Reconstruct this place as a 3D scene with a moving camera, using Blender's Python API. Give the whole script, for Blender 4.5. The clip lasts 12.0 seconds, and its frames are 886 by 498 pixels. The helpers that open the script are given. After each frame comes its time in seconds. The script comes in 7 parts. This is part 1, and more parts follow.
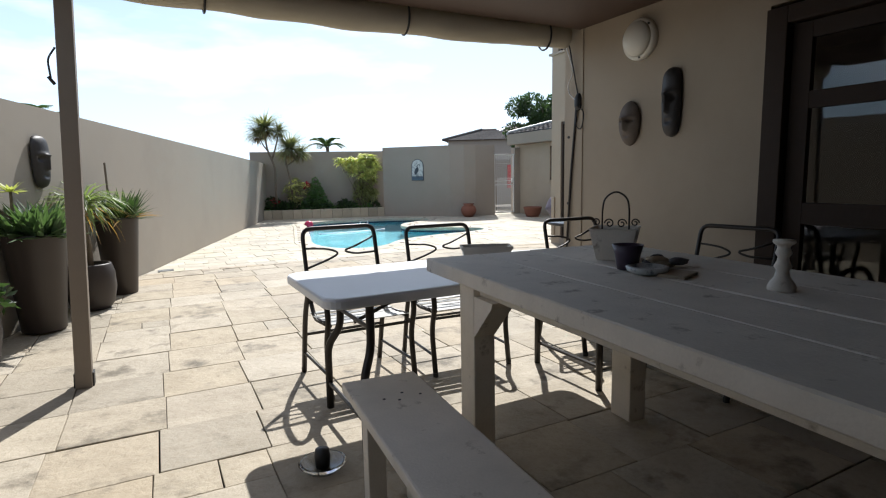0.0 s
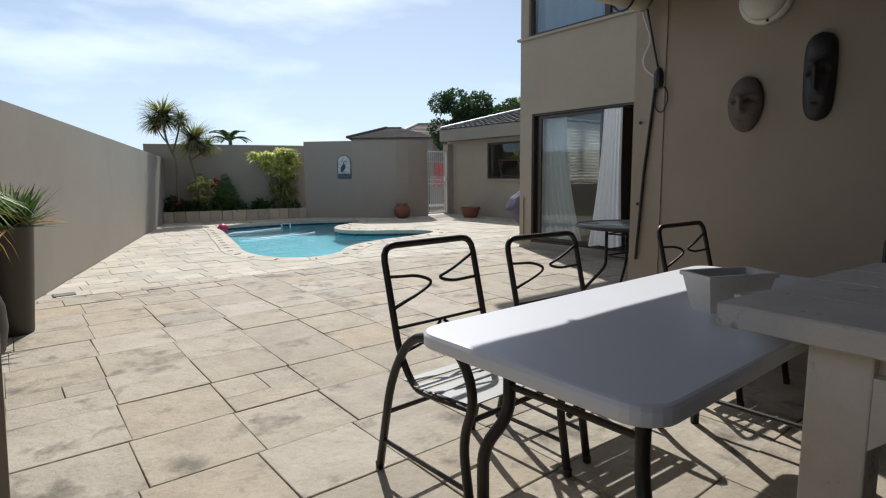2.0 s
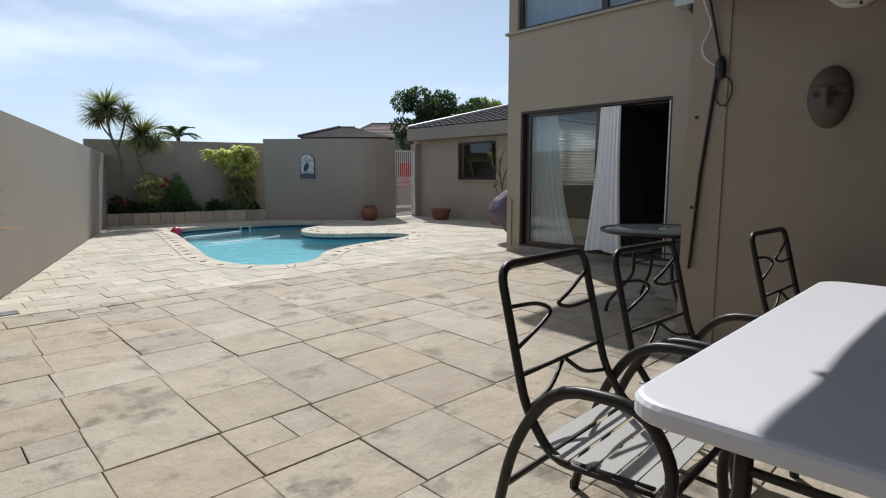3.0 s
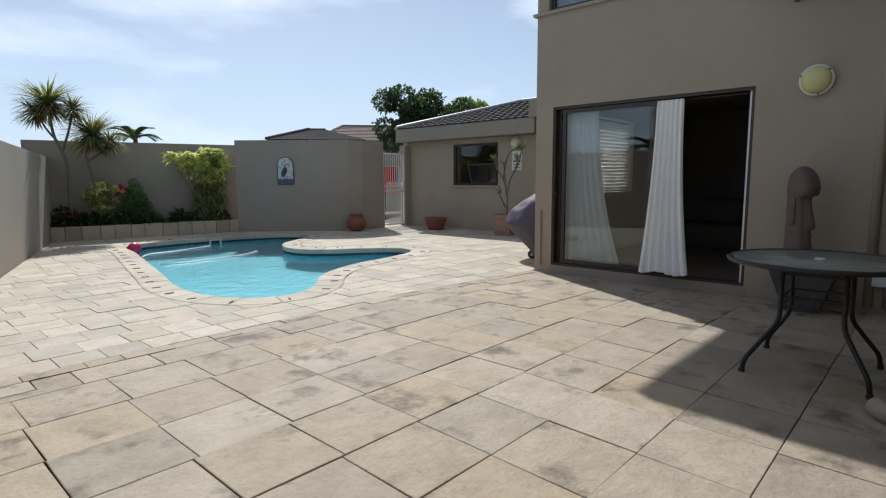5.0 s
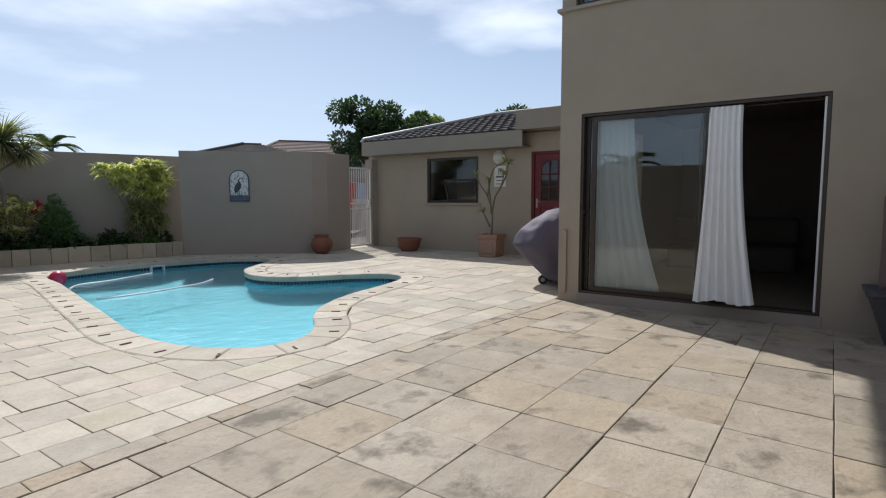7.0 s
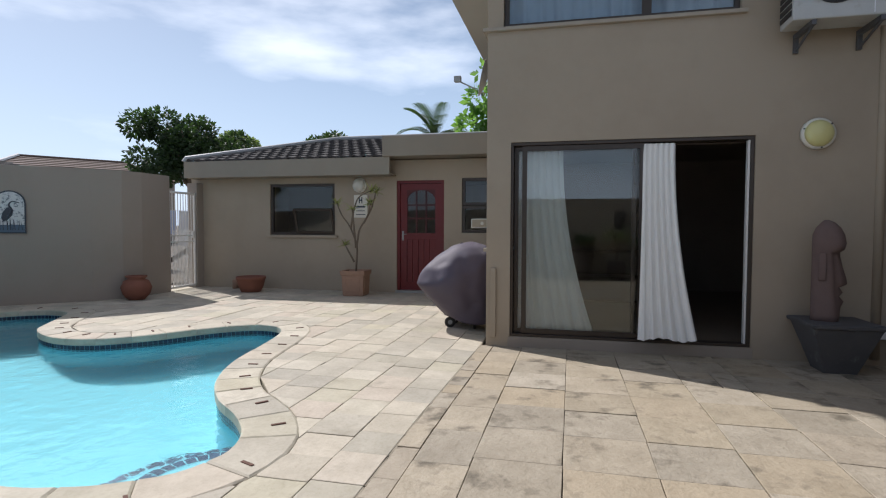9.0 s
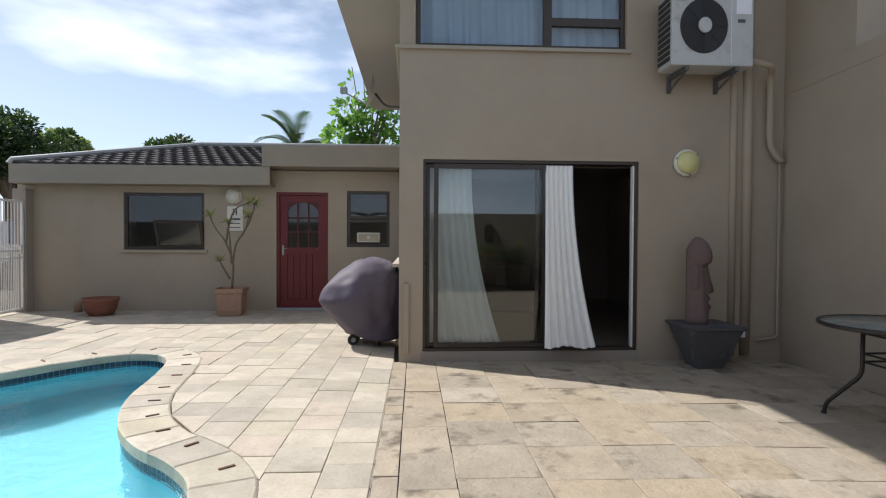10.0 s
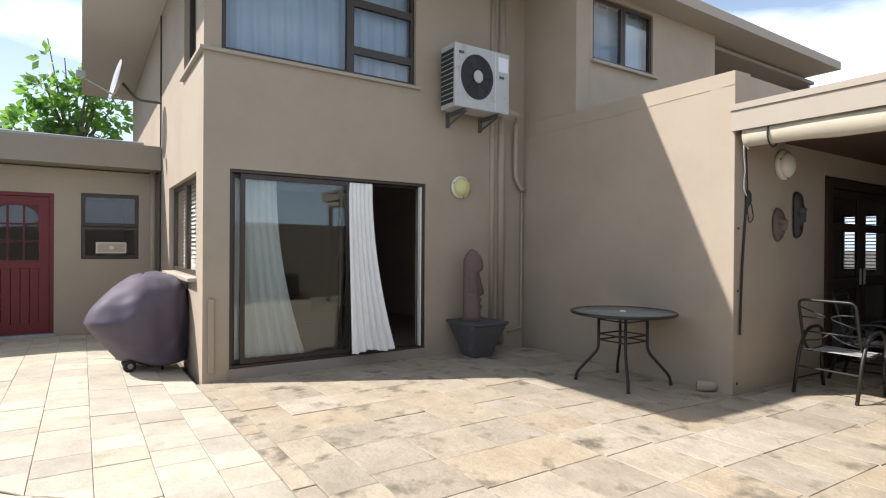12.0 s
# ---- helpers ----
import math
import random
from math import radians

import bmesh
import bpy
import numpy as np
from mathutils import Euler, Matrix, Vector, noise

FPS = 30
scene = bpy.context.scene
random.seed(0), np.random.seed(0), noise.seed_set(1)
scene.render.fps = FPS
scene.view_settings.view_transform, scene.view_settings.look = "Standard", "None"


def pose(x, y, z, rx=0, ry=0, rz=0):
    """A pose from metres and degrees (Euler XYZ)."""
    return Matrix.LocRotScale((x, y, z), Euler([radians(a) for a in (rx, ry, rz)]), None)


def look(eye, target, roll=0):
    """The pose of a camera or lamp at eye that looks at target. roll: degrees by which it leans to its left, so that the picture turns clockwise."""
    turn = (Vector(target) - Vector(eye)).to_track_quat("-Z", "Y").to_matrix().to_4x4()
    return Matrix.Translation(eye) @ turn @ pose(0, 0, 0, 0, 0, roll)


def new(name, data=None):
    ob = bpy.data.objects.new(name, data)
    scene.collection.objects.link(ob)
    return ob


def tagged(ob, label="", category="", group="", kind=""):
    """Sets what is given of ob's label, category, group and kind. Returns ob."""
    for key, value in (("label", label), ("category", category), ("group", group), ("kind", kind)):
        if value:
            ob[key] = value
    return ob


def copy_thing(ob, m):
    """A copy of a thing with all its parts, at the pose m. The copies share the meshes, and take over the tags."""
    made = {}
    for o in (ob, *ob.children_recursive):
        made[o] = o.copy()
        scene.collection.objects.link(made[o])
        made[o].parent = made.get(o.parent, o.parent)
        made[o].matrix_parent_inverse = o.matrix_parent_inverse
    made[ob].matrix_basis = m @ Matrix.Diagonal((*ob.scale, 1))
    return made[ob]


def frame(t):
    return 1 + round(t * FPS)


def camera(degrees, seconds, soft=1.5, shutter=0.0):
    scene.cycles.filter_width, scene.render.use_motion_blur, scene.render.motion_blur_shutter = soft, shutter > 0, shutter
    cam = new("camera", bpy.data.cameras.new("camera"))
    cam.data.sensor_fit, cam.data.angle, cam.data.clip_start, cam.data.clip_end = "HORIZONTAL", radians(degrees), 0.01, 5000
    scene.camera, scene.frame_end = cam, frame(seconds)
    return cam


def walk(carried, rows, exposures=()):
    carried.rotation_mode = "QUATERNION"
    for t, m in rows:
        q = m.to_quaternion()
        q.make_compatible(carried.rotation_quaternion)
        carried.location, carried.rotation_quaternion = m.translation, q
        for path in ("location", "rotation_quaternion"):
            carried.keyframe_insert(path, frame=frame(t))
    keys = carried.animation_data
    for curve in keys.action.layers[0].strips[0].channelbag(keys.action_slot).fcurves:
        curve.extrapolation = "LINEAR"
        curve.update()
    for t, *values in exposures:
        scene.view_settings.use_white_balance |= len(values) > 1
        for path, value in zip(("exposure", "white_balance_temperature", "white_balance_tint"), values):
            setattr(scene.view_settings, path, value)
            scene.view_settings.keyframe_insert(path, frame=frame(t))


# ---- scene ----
cam = camera(77.8, 12.0, soft=1.15)
PATH = [
    (0, (0.13, 0.299, 1.213), (1.044, 2.059, 0.953), -1.1),
    (0.5, (-0.001, 0.72, 1.186), (1.036, 2.41, 0.926), -1.0),
    (1, (-0.044, 1.124, 1.15), (1.089, 2.751, 0.887), -1.0),
    (1.5, (-0.116, 1.562, 1.157), (1.071, 3.15, 0.893), -0.8),
    (2, (-0.235, 1.963, 1.179), (1.004, 3.511, 0.913), -0.6),
    (2.5, (-0.298, 2.361, 1.176), (1.012, 3.849, 0.91), -0.4),
    (3, (-0.314, 2.775, 1.167), (1.065, 4.199, 0.904), -0.2),
    (3.2, (-0.295, 2.939, 1.17), (1.11, 4.337, 0.905), -0.1),
    (4.8, (0.144, 4.152, 1.229), (1.604, 5.494, 0.969), -0.3),
    (5, (0.202, 4.306, 1.227), (1.666, 5.645, 0.974), -0.4),
    (5.5, (0.292, 4.697, 1.227), (1.768, 6.027, 0.996), -0.3),
    (6, (0.339, 5.068, 1.218), (1.834, 6.38, 1.011), -0.5),
    (6.5, (0.389, 5.45, 1.211), (1.92, 6.721, 1.012), -0.3),
    (7, (0.429, 5.802, 1.202), (2.054, 6.952, 1.013), -0.2),
    (7.2, (0.469, 5.953, 1.212), (2.15, 7.022, 1.028), -0.2),
    (8.8, (0.682, 7.45, 1.242), (2.607, 7.985, 1.148), 0.4),
    (9, (0.717, 7.61, 1.257), (2.663, 8.062, 1.173), 0.2),
    (9.5, (0.743, 7.983, 1.269), (2.73, 8.197, 1.211), 0.3),
    (10, (0.694, 8.34, 1.296), (2.691, 8.237, 1.257), 0.3),
    (10.5, (0.7, 8.697, 1.309), (2.644, 8.229, 1.288), 0.5),
    (11, (0.666, 8.975, 1.319), (2.536, 8.265, 1.306), 0.4),
    (11.5, (0.675, 9.263, 1.34), (2.461, 8.364, 1.333), 0.4),
    (12, (0.681, 9.541, 1.351), (2.352, 8.441, 1.344), 0.4),
]
EXPOSURES = [(0, 0.4, 6080, 10), (0.8, 0.1, 6080, 10), (1.6, -0.1, 6080, 11), (3, -0.25, 6080, 11), (7, -0.3, 6080, 13), (9.5, -0.08, 6170, 14), (11, 0.4, 6350, 13), (12, 0.56, 6340, 14)]
walk(cam, [(t, look(eye, target, roll)) for t, eye, target, roll in PATH], EXPOSURES)

# ---- sun, sky, exposure ----
SUN = Vector((0.46, 0.80, 1.0)).normalized()
sun = new("sun", bpy.data.lights.new("sun", "SUN"))
sun.data.energy, sun.data.angle, sun.data.color = 5.0, radians(0.6), (1.0, 0.95, 0.87)
sun.matrix_world = look(SUN * 60, (0, 0, 0))

world = bpy.data.worlds.new("sky")
scene.world = world
world.use_nodes = True
wn, wl = world.node_tree.nodes, world.node_tree.links
wn.clear()
sky = wn.new("ShaderNodeTexSky")
sky.sky_type, sky.sun_disc = "NISHITA", False
sky.sun_elevation, sky.sun_rotation = math.asin(SUN.z), math.atan2(SUN.x, SUN.y)
sky.air_density, sky.dust_density = 1.0, 1.2
wtc = wn.new("ShaderNodeTexCoord")
wmap = wn.new("ShaderNodeMapping")
wmap.inputs["Scale"].default_value = (1.0, 1.0, 3.4)
wnoise = wn.new("ShaderNodeTexNoise")
wnoise.inputs["Scale"].default_value, wnoise.inputs["Detail"].default_value = 2.6, 7.0
wramp = wn.new("ShaderNodeValToRGB")
wramp.color_ramp.elements[0].position, wramp.color_ramp.elements[1].position = 0.47, 0.67
wmix = wn.new("ShaderNodeMix")
wmix.data_type = "RGBA"
wmix.inputs["B"].default_value = (14.0, 14.4, 15.0, 1)
wbg = wn.new("ShaderNodeBackground")
wbg.inputs["Strength"].default_value = 0.085
wout = wn.new("ShaderNodeOutputWorld")
wl.new(wtc.outputs["Generated"], wmap.inputs["Vector"])
wl.new(wmap.outputs[0], wnoise.inputs["Vector"])
wl.new(wnoise.outputs["Fac"], wramp.inputs["Fac"])
wl.new(wramp.outputs["Color"], wmix.inputs["Factor"])
wl.new(sky.outputs[0], wmix.inputs["A"])
wsep = wn.new("ShaderNodeSeparateXYZ")
whaze = wn.new("ShaderNodeMapRange")
whaze.inputs["From Min"].default_value, whaze.inputs["From Max"].default_value = 0.0, 0.55
whaze.inputs["To Min"].default_value, whaze.inputs["To Max"].default_value = 0.66, 0.0
whz = wn.new("ShaderNodeMix")
whz.data_type = "RGBA"
whz.inputs["B"].default_value = (11.0, 13.9, 17.0, 1)
wl.new(wtc.outputs["Generated"], wsep.inputs[0])
wl.new(wsep.outputs["Z"], whaze.inputs["Value"])
wl.new(whaze.outputs[0], whz.inputs["Factor"])
wl.new(wmix.outputs["Result"], whz.inputs["A"])
wl.new(whz.outputs["Result"], wbg.inputs["Color"])
wl.new(wbg.outputs[0], wout.inputs[0])


# ---- materials ----
def material(name, base, rough=0.6, metal=0.0, var=0.15, scale=6.0, fine=90.0, bump=0.1, depth=0.004, piece=0.0, island=0.0,
             stain=None, stain_at=(0.55, 0.75), stain_scale=2.0, spec=0.5, coat=0.0):
    """Procedural surface: base colour, cloudy variation, fine grain with relief, optional stains and piece-to-piece variation."""
    m = bpy.data.materials.new(name)
    m.use_nodes = True
    n, l = m.node_tree.nodes, m.node_tree.links
    b = n["Principled BSDF"]
    b.inputs["Roughness"].default_value, b.inputs["Metallic"].default_value = rough, metal
    b.inputs["Specular IOR Level"].default_value = spec
    b.inputs["Coat Weight"].default_value = coat
    tc = n.new("ShaderNodeTexCoord")
    geo = n.new("ShaderNodeNewGeometry")
    pos = geo.outputs["Position"]
    big, small = n.new("ShaderNodeTexNoise"), n.new("ShaderNodeTexNoise")
    for node, s, d in ((big, scale, 5.0), (small, fine, 3.0)):
        node.inputs["Scale"].default_value, node.inputs["Detail"].default_value = s, d
        l.new(pos, node.inputs["Vector"])

    def math_node(op, a, c):
        k = n.new("ShaderNodeMath")
        k.operation = op
        for i, v in enumerate((a, c)):
            if isinstance(v, (int, float)):
                k.inputs[i].default_value = v
            else:
                l.new(v, k.inputs[i])
        return k.outputs[0]
    value = math_node("ADD", 1 - var * 0.75, math_node("ADD", math_node("MULTIPLY", big.outputs["Fac"], var), math_node("MULTIPLY", small.outputs["Fac"], var * 0.5)))
    if piece:
        info = n.new("ShaderNodeObjectInfo")
        value = math_node("MULTIPLY", value, math_node("ADD", 1 - piece / 2, math_node("MULTIPLY", info.outputs["Random"], piece)))
    if island:
        value = math_node("MULTIPLY", value, math_node("ADD", 1 - island / 2, math_node("MULTIPLY", geo.outputs["Random Per Island"], island)))
    hsv = n.new("ShaderNodeHueSaturation")
    hsv.inputs["Color"].default_value = (*base, 1)
    l.new(value, hsv.inputs["Value"])
    colour = hsv.outputs[0]
    if stain:
        sn, ramp, mx = n.new("ShaderNodeTexNoise"), n.new("ShaderNodeValToRGB"), n.new("ShaderNodeMix")
        sn.inputs["Scale"].default_value, sn.inputs["Detail"].default_value = stain_scale, 6.0
        sn.inputs["Roughness"].default_value = 0.65
        l.new(pos, sn.inputs["Vector"])
        ramp.color_ramp.elements[0].position, ramp.color_ramp.elements[1].position = stain_at
        mx.data_type = "RGBA"
        mx.inputs["B"].default_value = (*stain, 1)
        l.new(sn.outputs["Fac"], ramp.inputs["Fac"])
        l.new(ramp.outputs["Color"], mx.inputs["Factor"])
        l.new(colour, mx.inputs["A"])
        colour = mx.outputs["Result"]
    l.new(colour, b.inputs["Base Color"])
    if bump:
        bp = n.new("ShaderNodeBump")
        bp.inputs["Strength"].default_value, bp.inputs["Distance"].default_value = bump, depth
        l.new(math_node("ADD", small.outputs["Fac"], math_node("MULTIPLY", big.outputs["Fac"], 1.5)), bp.inputs["Height"])
        l.new(bp.outputs[0], b.inputs["Normal"])
    return m


def glass(name, colour, rough=0.0, alpha=0.0):
    """Window glass: mostly clear, with a real mirror reflection."""
    m = bpy.data.materials.new(name)
    m.use_nodes = True
    n, l = m.node_tree.nodes, m.node_tree.links
    b = n["Principled BSDF"]
    b.inputs["Base Color"].default_value = (*colour, 1)
    b.inputs["Roughness"].default_value = rough
    b.inputs["IOR"].default_value = 1.4
    b.inputs["Transmission Weight"].default_value = 1.0 - alpha
    return m


plaster = material("plaster_taupe", (0.375, 0.313, 0.238), 0.85, var=0.08, scale=1.3, fine=160, bump=0.35, depth=0.003, stain=(0.32, 0.265, 0.20), stain_at=(0.45, 0.85), stain_scale=1.1)
plaster_wall = material("plaster_boundary", (0.315, 0.27, 0.228), 0.88, var=0.12, scale=1.1, fine=150, bump=0.4, depth=0.003, stain=(0.28, 0.245, 0.2), stain_at=(0.5, 0.85), stain_scale=0.7)
# lighter plaster_wall: the stronger light on the terrace wall is in the colour
plaster_lit = material("plaster_boundary_lit", (0.36, 0.322, 0.27), 0.88, var=0.12, scale=1.1, fine=150, bump=0.4, depth=0.003, stain=(0.315, 0.28, 0.232), stain_at=(0.5, 0.85), stain_scale=0.7)
fascia_paint = material("fascia_paint", (0.36, 0.315, 0.255), 0.7, var=0.10, scale=3, fine=80, bump=0.1)
# fascia_paint darkened: the shade on the outbuilding eaves is in the colour
fascia_shaded = material("shaded_fascia_paint", (0.275, 0.24, 0.19), 0.75, var=0.14, scale=3, fine=80, bump=0.12)
soffit_paint = material("soffit_paint", (0.52, 0.50, 0.45), 0.8, var=0.06, scale=2, bump=0.1)


def paving(name, colours, per_island, stain, stain_at, bump):
    """Riven sandstone: each stone takes its own tone and its own blotches."""
    m = bpy.data.materials.new(name)
    m.use_nodes = True
    n, l = m.node_tree.nodes, m.node_tree.links
    b = n["Principled BSDF"]
    b.inputs["Roughness"].default_value = 0.72
    b.inputs["Specular IOR Level"].default_value = 0.35
    geo = n.new("ShaderNodeNewGeometry")
    rnd = geo.outputs["Random Per Island"] if per_island else n.new("ShaderNodeObjectInfo").outputs["Random"]
    tone = n.new("ShaderNodeValToRGB")
    tone.color_ramp.elements[0].color, tone.color_ramp.elements[1].color = (*colours[0], 1), (*colours[-1], 1)
    for k, c in enumerate(colours[1:-1]):
        e = tone.color_ramp.elements.new((k + 1) / (len(colours) - 1))
        e.color = (*c, 1)
    l.new(rnd, tone.inputs["Fac"])
    shift = n.new("ShaderNodeVectorMath")
    shift.operation = "SCALE"
    shift.inputs[0].default_value = (31.0, 57.0, 13.0)
    l.new(rnd, shift.inputs["Scale"])
    place = n.new("ShaderNodeVectorMath")
    l.new(geo.outputs["Position"], place.inputs[0])
    l.new(shift.outputs[0], place.inputs[1])

    def tex(scale, detail, rough):
        t = n.new("ShaderNodeTexNoise")
        t.inputs["Scale"].default_value, t.inputs["Detail"].default_value, t.inputs["Roughness"].default_value = scale, detail, rough
        l.new(place.outputs[0], t.inputs["Vector"])
        return t.outputs["Fac"]

    def mix(fac, a, c, kind="MIX"):
        k = n.new("ShaderNodeMix")
        k.data_type, k.blend_type = "RGBA", kind
        for socket, value in (("Factor", fac), ("A", a), ("B", c)):
            if isinstance(value, float):
                k.inputs[socket].default_value = value
            elif isinstance(value, tuple):
                k.inputs[socket].default_value = (*value, 1)
            else:
                l.new(value, k.inputs[socket])
        return k.outputs["Result"]

    def ramp(fac, lo, hi):
        r = n.new("ShaderNodeMapRange")
        r.inputs["From Min"].default_value, r.inputs["From Max"].default_value = lo, hi
        l.new(fac, r.inputs["Value"])
        return r.outputs[0]
    coarse, grain, blot = tex(4.0, 6.0, 0.6), tex(38.0, 5.0, 0.7), tex(3.1, 7.0, 0.62)
    colour = mix(ramp(coarse, 0.35, 0.7), tone.outputs[0], mix(1.0, tone.outputs[0], (0.80, 0.79, 0.77), "MULTIPLY"))
    colour = mix(ramp(grain, 0.45, 0.75), colour, mix(1.0, colour, (0.86, 0.84, 0.80), "MULTIPLY"))
    colour = mix(ramp(blot, *stain_at), colour, stain)
    l.new(colour, b.inputs["Base Color"])
    k = n.new("ShaderNodeMath")
    k.operation = "ADD"
    l.new(grain, k.inputs[0])
    big = n.new("ShaderNodeMath")
    big.operation = "MULTIPLY"
    big.inputs[1].default_value = 3.0
    l.new(tex(7.0, 4.0, 0.55), big.inputs[0])
    l.new(big.outputs[0], k.inputs[1])
    bp = n.new("ShaderNodeBump")
    bp.inputs["Strength"].default_value, bp.inputs["Distance"].default_value = bump, 0.006
    l.new(k.outputs[0], bp.inputs["Height"])
    l.new(bp.outputs[0], b.inputs["Normal"])
    return m


def leaf(name, colour, glow):
    """Leaf surface that lets some light through."""
    m = material(name, colour, 0.5, var=0.4, scale=4, bump=0, island=0.7)
    n, l = m.node_tree.nodes, m.node_tree.links
    b = n["Principled BSDF"]
    tr, mx = n.new("ShaderNodeBsdfTranslucent"), n.new("ShaderNodeMixShader")
    tr.inputs["Color"].default_value = (colour[0] * 2.2, colour[1] * 2.4, colour[2] * 1.2, 1)
    mx.inputs[0].default_value = glow
    l.new(b.outputs[0], mx.inputs[1])
    l.new(tr.outputs[0], mx.inputs[2])
    l.new(mx.outputs[0], n["Material Output"].inputs["Surface"])
    return m


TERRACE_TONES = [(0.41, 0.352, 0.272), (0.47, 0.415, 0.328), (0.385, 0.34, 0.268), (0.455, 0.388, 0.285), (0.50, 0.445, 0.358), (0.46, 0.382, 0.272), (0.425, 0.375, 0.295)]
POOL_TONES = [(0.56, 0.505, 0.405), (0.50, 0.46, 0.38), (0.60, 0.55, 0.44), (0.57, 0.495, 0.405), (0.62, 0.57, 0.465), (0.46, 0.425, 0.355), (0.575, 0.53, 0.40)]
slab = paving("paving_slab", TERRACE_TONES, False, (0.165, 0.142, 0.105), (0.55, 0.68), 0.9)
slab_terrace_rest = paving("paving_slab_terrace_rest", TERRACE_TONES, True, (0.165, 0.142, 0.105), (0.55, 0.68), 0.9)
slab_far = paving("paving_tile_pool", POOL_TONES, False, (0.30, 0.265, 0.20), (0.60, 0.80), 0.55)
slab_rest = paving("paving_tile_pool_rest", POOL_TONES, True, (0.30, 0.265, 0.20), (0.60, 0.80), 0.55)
joint_sand = material("sandy_joint", (0.30, 0.265, 0.20), 0.95, var=0.4, scale=9, bump=0.5, depth=0.003)
mortar = material("mortar", (0.135, 0.115, 0.09), 0.95, var=0.4, scale=9, bump=0.6, depth=0.004)
soil = material("soil", (0.07, 0.05, 0.035), 0.95, var=0.5, scale=20, bump=1.0, depth=0.02)
brown_frame = material("bronze_aluminium", (0.055, 0.042, 0.033), 0.4, 0.3, var=0.1, bump=0.0)
ceiling_wood = material("dark_ceiling_boards", (0.075, 0.045, 0.032), 0.6, var=0.25, scale=10, bump=0.15)
dark_wood = material("dark_stained_wood", (0.032, 0.019, 0.012), 0.62, var=0.3, scale=14, bump=0.2, spec=0.25)
red_wood = material("red_painted_wood", (0.135, 0.009, 0.010), 0.5, var=0.15, scale=8, bump=0.1)
dark_red_wood = material("dark_red_wood", (0.075, 0.010, 0.010), 0.6, var=0.15, scale=8, bump=0.1)
basin_blue = material("pool_marbelite", (0.175, 0.485, 0.57), 0.7, var=0.10, scale=1.5, bump=0.1)
inside_paint = material("interior_paint", (0.30, 0.26, 0.22), 0.8, var=0.1, scale=2)
inside_floor = material("interior_floor", (0.22, 0.18, 0.14), 0.5, var=0.15, scale=3)
pane_glass = glass("window_glass", (0.96, 0.99, 0.98))


# ---- building helpers ----
def box(bm, lo, hi, bevel=0.0, m=None):
    """An axis-aligned box between two corners, optionally bevelled and moved by a matrix."""
    r = bmesh.ops.create_cube(bm, size=1.0)
    vs = r["verts"]
    for v in vs:
        v.co = Vector([(lo[i] + hi[i]) / 2 + v.co[i] * (hi[i] - lo[i]) for i in range(3)])
    if bevel:
        es = list({e for v in vs for e in v.link_edges})
        vs = list({v for f in bmesh.ops.bevel(bm, geom=es, offset=bevel, segments=2, affect="EDGES", profile=0.5)["faces"] for v in f.verts} | {v for v in vs if v.is_valid})
    if m is not None:
        bmesh.ops.transform(bm, matrix=m, verts=[v for v in vs if v.is_valid])
    return vs


def mesh_of(name, bm, mat, smooth=False):
    me = bpy.data.meshes.new(name)
    bmesh.ops.recalc_face_normals(bm, faces=bm.faces)
    bm.to_mesh(me)
    bm.free()
    if mat:
        me.materials.append(mat)
    if smooth:
        me.shade_smooth()
    return me


def part(name, bm, mat, parent=None, label="", smooth=False):
    ob = new(name, mesh_of(name, bm, mat, smooth))
    if parent:
        ob.parent = parent
    if label:
        ob["label"] = label
    return ob


def thing(name, at, label, category, group="", kind=""):
    ob = new(name)
    ob.matrix_basis = at
    ob.empty_display_size = 0.1
    return tagged(ob, label, category, group, kind)


def structure(name, bm, mat, label, category, smooth=False):
    return tagged(part(name, bm, mat, None, "", smooth), label, category, "", "structure")


def wall_bm(bm, a, b, z0, z1, thick, openings=()):
    """A wall with its face on the line a to b (thickness to the left of that direction) and rectangular openings (u0, u1, z0, z1)."""
    a, b = Vector((*a, 0)), Vector((*b, 0))
    along = (b - a).normalized()
    side = Vector((-along.y, along.x, 0)) * thick
    length = (b - a).length
    us = sorted({0.0, length, *[u for o in openings for u in o[:2]]})
    zs = sorted({z0, z1, *[z for o in openings for z in o[2:]]})

    def solid(i, j):
        if i < 0 or j < 0 or i >= len(us) - 1 or j >= len(zs) - 1:
            return False
        u, z = (us[i] + us[i + 1]) / 2, (zs[j] + zs[j + 1]) / 2
        return not any(o[0] < u < o[1] and o[2] < z < o[3] for o in openings)
    made = {}

    def vert(i, j, k):
        if (i, j, k) not in made:
            made[i, j, k] = bm.verts.new(a + along * us[i] + side * k + Vector((0, 0, zs[j])))
        return made[i, j, k]
    for i in range(len(us) - 1):
        for j in range(len(zs) - 1):
            if not solid(i, j):
                continue
            for k in (0, 1):
                bm.faces.new([vert(i, j, k), vert(i + 1, j, k), vert(i + 1, j + 1, k), vert(i, j + 1, k)])
            for di, dj, p, q in ((-1, 0, (i, j), (i, j + 1)), (1, 0, (i + 1, j), (i + 1, j + 1)), (0, -1, (i, j), (i + 1, j)), (0, 1, (i, j + 1), (i + 1, j + 1))):
                if not solid(i + di, j + dj):
                    bm.faces.new([vert(*p, 0), vert(*q, 0), vert(*q, 1), vert(*p, 1)])


